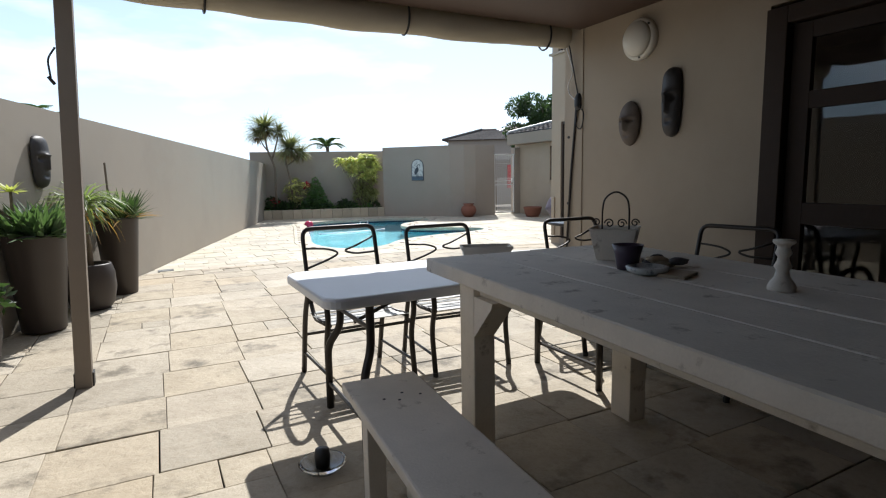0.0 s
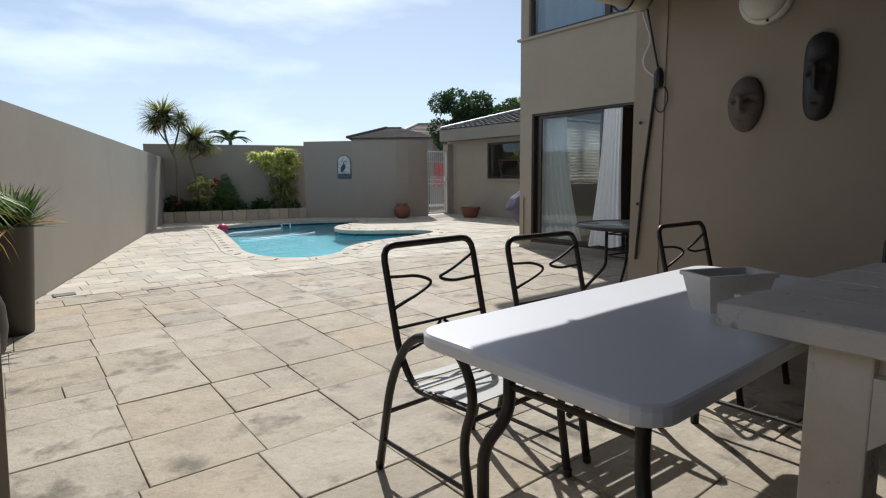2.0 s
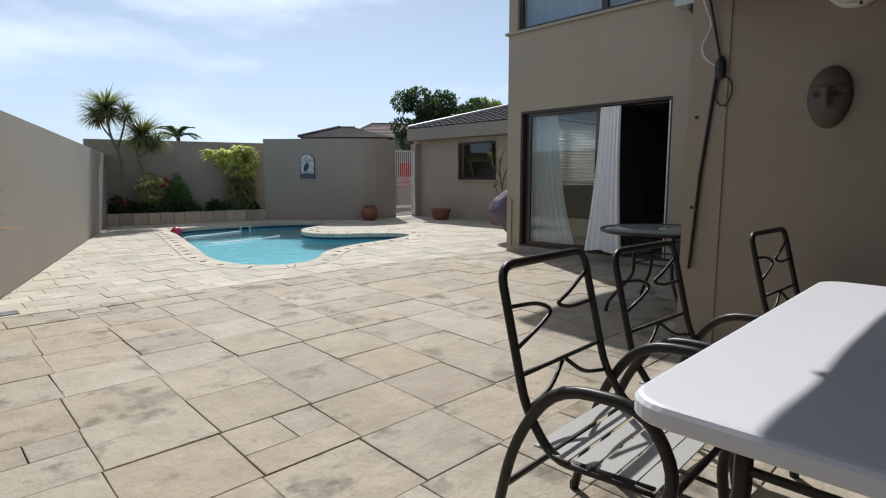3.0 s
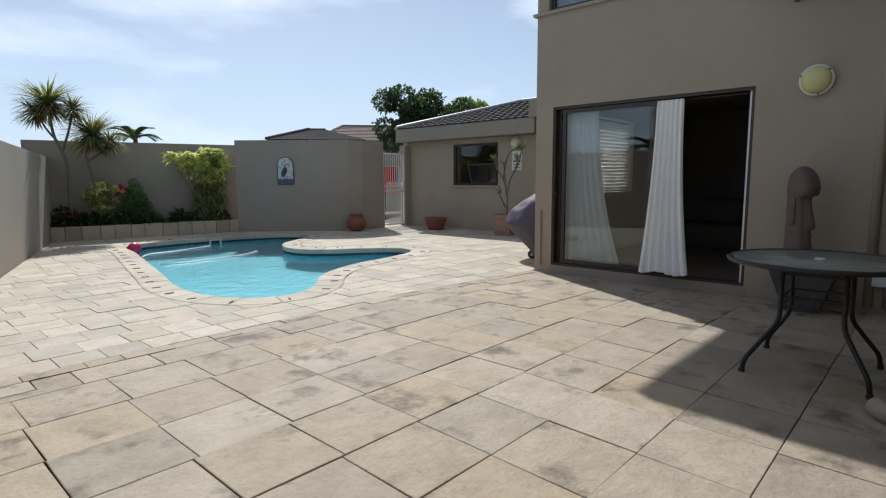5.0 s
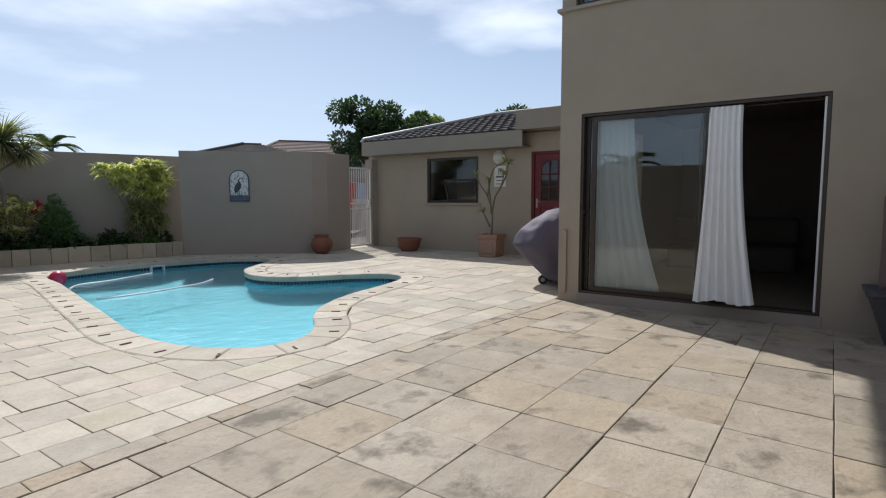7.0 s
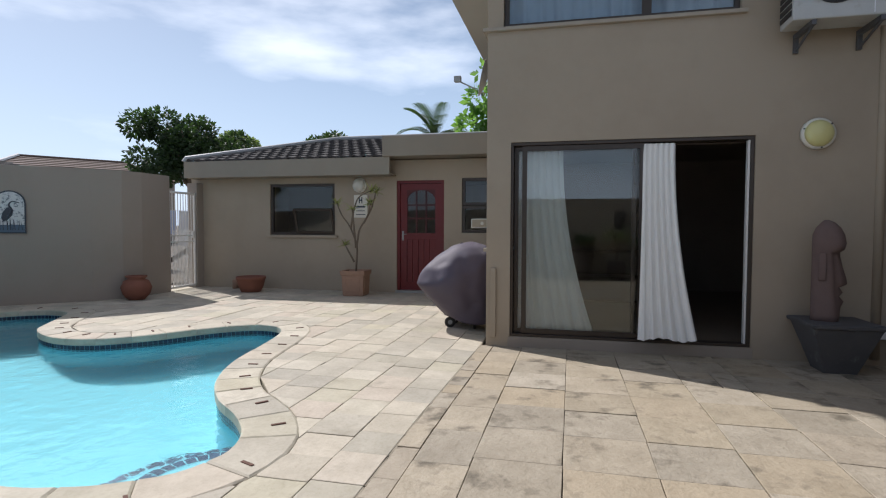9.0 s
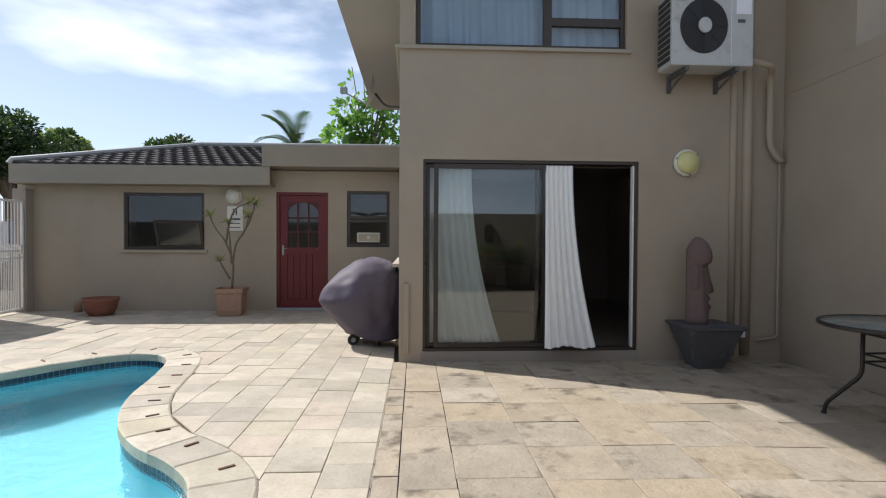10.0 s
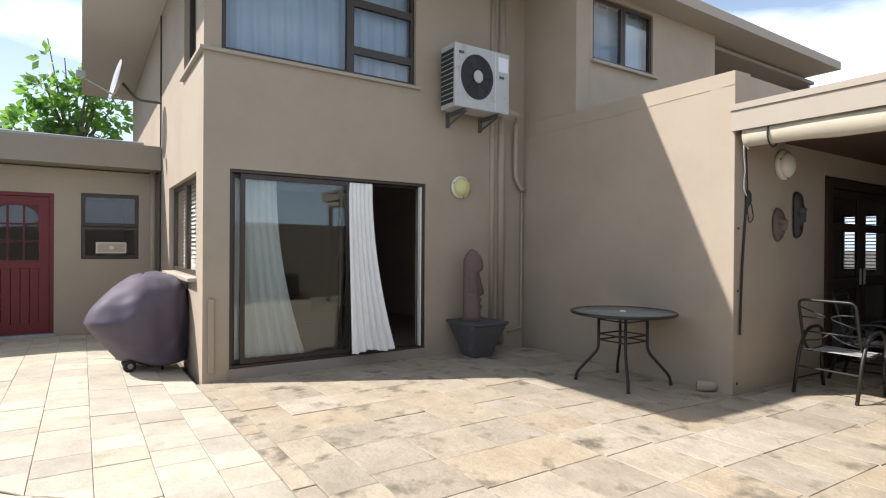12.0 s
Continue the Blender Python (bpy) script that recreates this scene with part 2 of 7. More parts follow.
def wall_line(bm, pts, tops, z0, thick):
    """One continuous wall along a bent line, its top running through the given heights."""
    pts = [Vector((*p, 0)) for p in pts]
    rows = []
    for i, p in enumerate(pts):
        t = (pts[min(i + 1, len(pts) - 1)] - pts[max(i - 1, 0)]).normalized()
        q = p + Vector((-t.y, t.x, 0)) * thick
        up = Vector((0, 0, tops[i]))
        lo = Vector((0, 0, z0))
        rows.append([bm.verts.new(v) for v in (p + lo, p + up, q + up, q + lo)])
    for a, b in zip(rows, rows[1:]):
        for i in range(4):
            bm.faces.new([a[i], a[(i + 1) % 4], b[(i + 1) % 4], b[i]])
    bm.faces.new(rows[0])
    bm.faces.new(rows[-1][::-1])


def wall(name, a, b, z0, z1, thick, mat, label, openings=()):
    bm = bmesh.new()
    wall_bm(bm, a, b, z0, z1, thick, openings)
    return structure(name, bm, mat, label, "wall")


def slab_box(name, lo, hi, mat, label, category, bevel=0.0):
    bm = bmesh.new()
    box(bm, lo, hi, bevel)
    return structure(name, bm, mat, label, category)


# ---- pool outline ----
POOL = [(3.80, 15.75), (4.7, 16.05), (5.8, 15.95), (6.75, 15.65), (7.2, 15.15), (7.12, 14.6), (6.55, 14.2), (6.0, 13.82), (5.68, 13.25),
        (5.7, 12.72), (6.05, 12.28), (6.55, 11.92), (6.88, 11.55), (6.88, 11.18), (6.6, 10.93), (6.05, 10.78), (5.2, 10.62), (4.6, 10.38),
        (4.2, 10.08), (3.92, 9.75), (3.62, 9.51), (3.3, 9.44), (2.98, 9.62), (2.76, 10.12), (2.76, 10.9), (2.95, 11.8), (3.25, 13.2), (3.55, 14.6)]


def spline(points, steps):
    """A closed smooth curve through the points."""
    out, n = [], len(points)
    for i in range(n):
        p0, p1, p2, p3 = [Vector(points[(i + k) % n]) for k in (-1, 0, 1, 2)]
        for s in range(steps):
            t = s / steps
            out.append(0.5 * (2 * p1 + (p2 - p0) * t + (2 * p0 - 5 * p1 + 4 * p2 - p3) * t * t + (3 * p1 - p0 - 3 * p2 + p3) * t ** 3))
    return out


RIM = spline(POOL, 5)


def offset_ring(ring, d):
    """The ring moved outwards by d (it runs clockwise)."""
    out, n = [], len(ring)
    for i in range(n):
        t = (ring[(i + 1) % n] - ring[i - 1]).normalized()
        out.append(ring[i] + Vector((-t.y, t.x)) * d)
    return out


def pool_distance(x, y):
    """Distance from the pool's rim, negative in the water."""
    best, inside, n = 1e9, False, len(RIM)
    for i in range(n):
        a, b = RIM[i], RIM[(i + 1) % n]
        ab = b - a
        t = max(0.0, min(1.0, ((x - a.x) * ab.x + (y - a.y) * ab.y) / ab.length_squared))
        best = min(best, (a.x + ab.x * t - x) ** 2 + (a.y + ab.y * t - y) ** 2)
        if (a.y > y) != (b.y > y) and x < a.x + (y - a.y) / (b.y - a.y) * ab.x:
            inside = not inside
    return -math.sqrt(best) if inside else math.sqrt(best)


# ---- ground and walls ----
def ring_faces(bm, rings, close_last=False):
    vs = [[bm.verts.new(p) for p in r] for r in rings]
    n = len(vs[0])
    for a, b in zip(vs, vs[1:]):
        for i in range(n):
            bm.faces.new([a[i], a[(i + 1) % n], b[(i + 1) % n], b[i]])
    return vs


# ground sheet with a hole for the pool, out to the horizon
bm = bmesh.new()
outer = [Vector((p.x - 4.5, p.y - 12.8)).normalized() for p in RIM]
rim_out = offset_ring(RIM, 0.05)
ring_faces(bm, [[(p.x, p.y, -0.11) for p in rim_out],
                [(4.5 + d.x * 40, 12.8 + d.y * 40, -0.11) for d in outer],
                [(4.5 + d.x * 1500, 12.8 + d.y * 1500, -0.11) for d in outer]])
ground = structure("ground", bm, mortar, "bare sandy mortar bed and soil under the paving", "ground")

BX = 10.565
CX, CY = 3.525, 4.355   # outer corner of the patio wall


def left_wall_x(y):
    return -1.05 + 0.3395 * (y - 5.75)


bm = bmesh.new()
wall_line(bm, [(left_wall_x(y), y) for y in (-6, 5.75, 18.6)], (1.93, 1.93, 1.74), -0.1, 0.22)
structure("wall_boundary", bm, plaster_lit, "long low plastered taupe boundary wall beside the terrace", "wall")
wall("wall_planter_back", (2.85, 18.6), (7.5, 17.4), 0, 2.1, 0.22, plaster_wall, "plastered grey boundary wall behind the raised planter")
bm = bmesh.new()
pts = [(6.63, 16.86), (7.5, 15.98), (8.2, 15.27), (8.55, 15.0), (8.9, 14.92), (9.60, 14.93)]
wall_line(bm, pts, [2.17] * len(pts), 0, 0.22)
structure("wall_pool", bm, plaster_wall, "plastered grey garden wall bending towards the gate", "wall")
slab_box("wall_gate_pier", (10.37, 14.93, 0), (10.72, 15.15, 2.1), plaster_wall, "short plastered pier beside the white gate", "wall")
wall("wall_facade", (6.7, 8.51), (6.7, 4.19), -0.1, 4.95, 0.25, plaster, "taupe plastered house facade with a sliding door and upper window",
     ((0.26, 2.66, 0.05, 2.16), (0.17, 2.5, 3.38, 4.65)))
wall("wall_facade_side", (16.0, 8.51), (6.952, 8.51), -0.12, 4.95, 0.25, plaster, "sunlit taupe plastered side wall of the house",
     ((6.7, 8.9, 1.0, 2.15), (8.0, 8.85, 3.42, 4.65)))
bm = bmesh.new()
wall_line(bm, [(6.93, 4.183), (CX, CY)], (3.135, 3.055), -0.12, 0.25)
structure("wall_corner_return", bm, plaster, "sunlit taupe plastered wall beside the patio", "wall")
wall("wall_upper_return", (6.702, 4.19), (5.7, 4.19), 3.05, 4.95, 0.25, plaster, "taupe plastered upper wall")
wall("wall_upper_patio", (5.7, 3.938), (5.7, 1.0), 3.0, 4.8, 0.25, plaster, "taupe plastered upper wall over the patio with a louvre window",
     ((0.06, 1.34, 3.86, 4.74),))
wall("wall_patio", (CX - 0.003, CY - 0.004), (CX - 0.003, -4), -0.1, 3.04, 0.25, plaster, "shaded taupe plastered patio wall carrying carved masks",
     ((1.891, 4.091, 0.0, 2.2),))
wall("wall_cottage", (BX, 15.2), (BX, 8.512), 0, 2.48, 0.25, plaster, "taupe plastered outbuilding wall with a red door",
     ((15.2 - 13.42, 15.2 - 12.04, 1.07, 2.07), (15.2 - 10.79, 15.2 - 9.88, 0.03, 2.1), (15.2 - 9.55, 15.2 - 8.79, 1.13, 2.13)))
slab_box("eave_main", (5.54, 4.2, 4.952), (16.5, 9.55, 5.12), soffit_paint, "wide pale soffit board under the main roof", "roof")
wall("wall_upper_recess", (6.7, 0.998), (6.7, -2.6), 2.9, 4.8, 0.25, plaster, "taupe plastered upper wall set back under the eave")
wall("wall_upper_end", (5.952, 1.0), (6.7, 1.0), 2.9, 4.8, 0.1, plaster, "taupe plastered upper wall end")
slab_box("eave_patio_side", (5.3, -2.6, 4.802), (9.2, 4.18, 4.95), fascia_paint, "taupe fascia of the upper roof", "roof")
slab_box("roof_patio", (-0.62, -4.2, 2.50), (CX - 0.006, 4.36, 2.66), fascia_paint, "flat patio roof with a broad painted fascia", "roof")
slab_box("ceiling_patio", (-0.60, -4.18, 2.46), (CX - 0.006, 4.15, 2.498), ceiling_wood, "dark boarded patio ceiling", "ceiling")
# unseen wall, added only to keep sky light out of the patio
slab_box("wall_patio_side", (-0.72, -4.2, -0.1), (-0.62, 1.3, 2.498), plaster, "unseen plain plastered wall added at the patio side to block light", "wall")
slab_box("wall_back", (-6.2, -4.4, -0.1), (CX, -4.2, 3.1), plaster, "plain plastered wall closing the patio behind", "wall")

bm = bmesh.new()
wall_line(bm, [(6.69, 4.2), (CX + 0.01, CY + 0.004)], (2.965, 2.925), 2.92, 0.0045)
structure("trim_plaster_lip", bm, plaster, "thin raised plaster edge along the top of the wall", "trim")

# pool
bm = bmesh.new()
ring_faces(bm, [[(p.x, p.y, -0.02) for p in RIM], [(p.x, p.y, -0.92) for p in RIM]])
vs = [bm.verts.new((p.x, p.y, -0.92)) for p in RIM]
bm.faces.new(vs)
bmesh.ops.remove_doubles(bm, verts=bm.verts, dist=0.0005)
basin = structure("pool_basin", bm, basin_blue, "pale blue plastered swimming pool basin", "pool")
bm = bmesh.new()
bm.faces.new([bm.verts.new((p.x, p.y, -0.13)) for p in reversed(RIM)])
water_mat = bpy.data.materials.new("pool_water")
water_mat.use_nodes = True
n, l = water_mat.node_tree.nodes, water_mat.node_tree.links
b = n["Principled BSDF"]
b.inputs["Base Color"].default_value = (0.75, 0.955, 0.97, 1)
b.inputs["Roughness"].default_value, b.inputs["IOR"].default_value, b.inputs["Transmission Weight"].default_value = 0.02, 1.33, 1.0
wnz, wbp, wgeo = n.new("ShaderNodeTexNoise"), n.new("ShaderNodeBump"), n.new("ShaderNodeNewGeometry")
wnz.inputs["Scale"].default_value, wnz.inputs["Detail"].default_value = 5.0, 5.0
wbp.inputs["Strength"].default_value, wbp.inputs["Distance"].default_value = 0.5, 0.03
l.new(wgeo.outputs["Position"], wnz.inputs["Vector"])
l.new(wnz.outputs["Fac"], wbp.inputs["Height"])
l.new(wbp.outputs[0], b.inputs["Normal"])
water_mesh = bpy.data.meshes.new("water")
bm.to_mesh(water_mesh)
bm.free()
water_mesh.materials.append(water_mat)
water = tagged(new("water", water_mesh), "clear turquoise swimming pool water with small ripples", "water", "", "structure")
water.visible_shadow = False


# ---- more materials ----
white_paint = material("white_painted_steel", (0.72, 0.71, 0.68), 0.45, var=0.08, scale=8, bump=0.05)
white_plastic = material("white_plastic", (0.74, 0.75, 0.78), 0.38, var=0.05, scale=6, fine=300, bump=0.12, depth=0.001)
worn_white_wood = material("worn_limewashed_wood", (0.77, 0.71, 0.62), 0.7, var=0.24, scale=9, fine=110, bump=0.45, depth=0.003, stain=(0.26, 0.205, 0.145), stain_at=(0.61, 0.76), stain_scale=10.0)
black_steel = material("dark_powder_coated_steel", (0.028, 0.024, 0.021), 0.42, 0.3, var=0.25, scale=30, bump=0.08)
strap_mat = material("grey_vinyl_strap", (0.42, 0.42, 0.40), 0.5, var=0.1, scale=20, bump=0.05)
canvas = material("cream_canvas", (0.50, 0.45, 0.35), 0.85, var=0.2, scale=5, fine=250, bump=0.4, depth=0.004)
post_paint = material("taupe_painted_post", (0.20, 0.165, 0.13), 0.6, var=0.15, scale=12, bump=0.1)
carved_dark = material("dark_carved_wood", (0.030, 0.026, 0.024), 0.5, var=0.35, scale=25, bump=0.4, depth=0.004)
carved_brown = material("brown_carved_wood", (0.115, 0.088, 0.068), 0.65, var=0.5, scale=20, bump=0.4, depth=0.004)
pot_brown = material("dark_brown_planter", (0.040, 0.030, 0.026), 0.5, var=0.15, scale=9, bump=0.08)
terracotta = material("weathered_terracotta", (0.225, 0.088, 0.056), 0.85, var=0.25, scale=9, bump=0.3, depth=0.004)
terracotta_pale = material("limed_terracotta", (0.35, 0.22, 0.155), 0.9, var=0.3, scale=12, bump=0.4, depth=0.005)
stone_block = material("planter_stone", (0.40, 0.34, 0.25), 0.85, var=0.3, scale=7, bump=0.5, depth=0.006, piece=0.45)
statue_stone = material("reddish_brown_stone", (0.145, 0.098, 0.088), 0.8, var=0.2, scale=14, bump=0.3, depth=0.004)
charcoal_stone = material("charcoal_cement", (0.085, 0.085, 0.09), 0.7, var=0.35, scale=6, bump=0.3, depth=0.004, stain=(0.22, 0.22, 0.22), stain_at=(0.6, 0.8), stain_scale=5)
cover_cloth = material("plum_grey_cover", (0.078, 0.064, 0.092), 0.65, var=0.25, scale=5, fine=200, bump=0.3, depth=0.004)
sheer = material("sheer_white_curtain", (0.82, 0.82, 0.79), 0.9, var=0.06, scale=8, fine=400, bump=0.1)
# blue of the sky mirrored in the upstairs panes is put into this cloth
sky_tint_curtain = material("sky_tinted_curtain_cloth", (0.40, 0.50, 0.62), 0.9, var=0.1, scale=6, bump=0.05)
lamp_yellow = material("yellowed_lamp_glass", (0.62, 0.58, 0.26), 0.3, var=0.05, bump=0.0)
lamp_white = material("opal_lamp_glass", (0.66, 0.63, 0.55), 0.35, var=0.05, bump=0.0)
roof_tile = material("charcoal_roof_tile", (0.062, 0.056, 0.054), 0.95, var=0.35, scale=8, bump=0.4, depth=0.006, island=0.4)
roof_brown = material("brown_roof_tile", (0.13, 0.085, 0.065), 0.8, var=0.3, scale=8, bump=0.4, island=0.3)
zinc = material("galvanised_ridge", (0.35, 0.36, 0.36), 0.5, 0.3, var=0.1, bump=0.0)
bark = material("grey_bark", (0.17, 0.135, 0.10), 0.9, var=0.4, scale=25, bump=0.6, depth=0.006)
leaf_dark = leaf("dark_leaf", (0.030, 0.055, 0.022), 0.35)
leaf_green = leaf("green_leaf", (0.075, 0.15, 0.04), 0.35)
leaf_lime = leaf("lime_leaf", (0.40, 0.41, 0.17), 0.35)
leaf_grey = leaf("grey_green_leaf", (0.15, 0.19, 0.085), 0.35)
leaf_head = leaf("olive_spike_leaf", (0.165, 0.17, 0.095), 0.35)
leaf_cream = leaf("cream_edged_leaf", (0.62, 0.59, 0.34), 0.35)
leaf_croton = leaf("croton_leaf", (0.24, 0.25, 0.12), 0.35)
leaf_cone = leaf("cone_shrub_leaf", (0.075, 0.145, 0.045), 0.35)
leaf_tree = leaf("broad_tree_leaf", (0.13, 0.235, 0.07), 0.4)
leaf_aloe = leaf("aloe_leaf", (0.075, 0.125, 0.06), 0.25)
leaf_brown = leaf("withered_leaf", (0.15, 0.11, 0.06), 0.3)
leaf_dry = leaf("dry_leaf", (0.30, 0.17, 0.065), 0.35)
flower_red = material("red_flower", (0.35, 0.02, 0.03), 0.6, var=0.3, bump=0, island=0.3)
ac_white = material("air_conditioner_enamel", (0.44, 0.445, 0.43), 0.45, var=0.2, scale=7, bump=0.03, stain=(0.26, 0.22, 0.17), stain_at=(0.54, 0.8), stain_scale=5)
dark_void = material("dark_plastic", (0.02, 0.02, 0.02), 0.5, var=0.1, bump=0)
mosaic = material("navy_mosaic", (0.022, 0.045, 0.085), 0.25, var=0.3, scale=20, bump=0, island=0.7)
picture_white = material("glazed_white_tile", (0.56, 0.57, 0.56), 0.3, var=0.25, scale=30, bump=0, stain=(0.16, 0.18, 0.20), stain_at=(0.50, 0.62), stain_scale=22)
picture_ink = material("dark_ink_glaze", (0.03, 0.04, 0.055), 0.35, var=0.1, bump=0)
picture_blue = material("blue_glaze", (0.07, 0.11, 0.16), 0.35, var=0.2, bump=0)
red_cloth = material("red_cloth", (0.50, 0.03, 0.03), 0.85, var=0.15, bump=0.1)
blue_cloth = material("pale_blue_cloth", (0.42, 0.48, 0.66), 0.85, var=0.15, bump=0.1)
pink_plastic = material("pink_plastic", (0.55, 0.03, 0.10), 0.35, var=0.05, bump=0)
purple_glass = material("purple_ceramic", (0.075, 0.055, 0.085), 0.4, var=0.1, bump=0)
coping_plate = material("rusty_plate", (0.12, 0.055, 0.035), 0.8, var=0.4, scale=40, bump=0.2)
clear_glass = glass("clear_glass", (0.93, 0.95, 0.95))
frosted = glass("frosted_table_glass", (0.42, 0.46, 0.43), 0.18, 0.45)


# ---- shape helpers ----
def rounded(points, r, seg=4):
    """A polyline with its inner corners rounded."""
    pts = [Vector(p) for p in points]
    out = [pts[0]]
    for a, b, c in zip(pts, pts[1:], pts[2:]):
        d1, d2 = a - b, c - b
        k = min(r, d1.length * 0.48, d2.length * 0.48)
        p, q = b + d1.normalized() * k, b + d2.normalized() * k
        for s in range(seg + 1):
            t = s / seg
            out.append(p * (1 - t) ** 2 + b * 2 * t * (1 - t) + q * t * t)
    return out + [pts[-1]]


def tube(bm, points, r, seg=7, r_end=None):
    """A round tube along a polyline, optionally tapering."""
    pts = [Vector(p) for p in points]
    rings, ref = [], None
    for i, p in enumerate(pts):
        t = (pts[min(i + 1, len(pts) - 1)] - pts[max(i - 1, 0)]).normalized()
        if ref is None:
            ref = t.orthogonal().normalized()
        ref = (ref - t * ref.dot(t))
        ref = ref.normalized() if ref.length > 1e-5 else t.orthogonal().normalized()
        other = t.cross(ref)
        k = r if r_end is None else r + (r_end - r) * i / (len(pts) - 1)
        rings.append([bm.verts.new(p + (ref * math.cos(a) + other * math.sin(a)) * k) for a in [2 * math.pi * s / seg for s in range(seg)]])
    for a, b in zip(rings, rings[1:]):
        for i in range(seg):
            bm.faces.new([a[i], a[(i + 1) % seg], b[(i + 1) % seg], b[i]])
    bm.faces.new(rings[0][::-1])
    bm.faces.new(rings[-1])


def lathe(bm, profile, seg=24, m=None, squash=(1, 1)):
    """A turned body from (radius, height) pairs."""
    rings = []
    for r, z in profile:
        rings.append([bm.verts.new((math.cos(a) * max(r, 1e-4) * squash[0], math.sin(a) * max(r, 1e-4) * squash[1], z)) for a in [2 * math.pi * s / seg for s in range(seg)]])
    for a, b in zip(rings, rings[1:]):
        for i in range(seg):
            bm.faces.new([a[i], a[(i + 1) % seg], b[(i + 1) % seg], b[i]])
    bm.faces.new(rings[0][::-1])
    bm.faces.new(rings[-1])
    if m is not None:
        bmesh.ops.transform(bm, matrix=m, verts=[v for r in rings for v in r])


def square_pot(bm, levels, bevel=0.0):
    """A four-sided body from (half width, height) pairs."""
    rings = [[bm.verts.new((sx * w, sy * w, z)) for sx, sy in ((-1, -1), (1, -1), (1, 1), (-1, 1))] for w, z in levels]
    for a, b in zip(rings, rings[1:]):
        for i in range(4):
            bm.faces.new([a[i], a[(i + 1) % 4], b[(i + 1) % 4], b[i]])
    bm.faces.new(rings[0][::-1])
    bm.faces.new(rings[-1])
    if bevel:
        bmesh.ops.bevel(bm, geom=list(bm.edges), offset=bevel, segments=2, affect="EDGES")


def blade(bm, base, way, length, width, droop, fold=0.25, steps=4):
    """A long pointed leaf, folded along its middle and bending down."""
    base, way = Vector(base), Vector(way).normalized()
    side = way.cross(Vector((0, 0, 1)))
    side = side.normalized() if side.length > 1e-3 else Vector((1, 0, 0))
    p, rows = base.copy(), []
    for s in range(steps + 1):
        t = s / steps
        w = width * (0.65 + 0.6 * t if t < 0.35 else 0.86 * (1 - t) / 0.65 + 0.02) * 0.5
        up = side.cross(way).normalized()
        rows.append([bm.verts.new(p - side * w + up * w * fold), bm.verts.new(p), bm.verts.new(p + side * w + up * w * fold)])
        p = p + way * (length / steps)
        way = (way + Vector((0, 0, -droop / steps))).normalized()
    for a, b in zip(rows, rows[1:]):
        bm.faces.new([a[0], a[1], b[1], b[0]])
        bm.faces.new([a[1], a[2], b[2], b[1]])


def rosette(bm, at, count, length, width, rng, low=-0.3, high=1.2, droop=0.8, radius=0.02):
    """Blades standing out from one point in all directions."""
    for _ in range(count):
        a = rng.uniform(0, 2 * math.pi)
        way = Vector((math.cos(a), math.sin(a), rng.uniform(low, high)))
        blade(bm, Vector(at) + Vector((math.cos(a), math.sin(a), 0)) * radius * rng.random(), way, length * rng.uniform(0.7, 1.1), width * rng.uniform(0.7, 1.2), droop * rng.uniform(0.5, 1.3))


def leaf_cloud(bm, lobes, count, size, rng):
    """Many small pointed leaves over the shells of uneven lobes (x, y, z, radius)."""
    total = sum(l[3] ** 2 for l in lobes)
    for x, y, z, r in lobes:
        for _ in range(int(count * r * r / total)):
            d = Vector((rng.gauss(0, 1), rng.gauss(0, 1), rng.gauss(0, 1))).normalized()
            k = r * (rng.uniform(0.62, 1.04) + 0.18 * noise.noise(Vector((x, y, z)) + d * 2.2))
            p = Vector((x, y, z)) + Vector((d.x * k, d.y * k, d.z * k * 0.85))
            u = (d + Vector((rng.uniform(-1, 1), rng.uniform(-1, 1), rng.uniform(-0.9, 0.5)))).normalized()
            v = u.cross(Vector((rng.uniform(-1, 1), rng.uniform(-1, 1), rng.uniform(-1, 1)))).normalized()
            s = size * rng.uniform(0.6, 1.3)
            vs = [bm.verts.new(p), bm.verts.new(p + u * s * 0.5 + v * s * 0.28), bm.verts.new(p + u * s), bm.verts.new(p + u * s * 0.5 - v * s * 0.28)]
            bm.faces.new(vs)


def framed_pane(parent, name, centre_at, right, up, w, h, bar, depth, frame_mat, pane_mat, normal):
    """A window part: a mitred frame of four bars with a pane in it, centred in its own plane."""
    right, up, normal = Vector(right), Vector(up), Vector(normal)
    rot = Matrix((right, normal, up)).transposed().to_4x4()
    m = Matrix.Translation(centre_at) @ rot
    bm = bmesh.new()
    for lo, hi in (((-w / 2, -depth / 2, -h / 2), (-w / 2 + bar, depth / 2, h / 2)), ((w / 2 - bar, -depth / 2, -h / 2), (w / 2, depth / 2, h / 2)),
                   ((-w / 2 + bar, -depth / 2, -h / 2), (w / 2 - bar, depth / 2, -h / 2 + bar)), ((-w / 2 + bar, -depth / 2, h / 2 - bar), (w / 2 - bar, depth / 2, h / 2))):
        box(bm, lo, hi)
    bmesh.ops.transform(bm, matrix=m, verts=bm.verts)
    fr = part(name, bm, frame_mat, parent)
    if pane_mat:
        bm = bmesh.new()
        box(bm, (-w / 2 + bar, -0.003, -h / 2 + bar), (w / 2 - bar, 0.003, h / 2 - bar))
        bmesh.ops.transform(bm, matrix=m, verts=bm.verts)
        pane = part("pane", bm, pane_mat, fr)
        pane.visible_shadow = False
    return fr


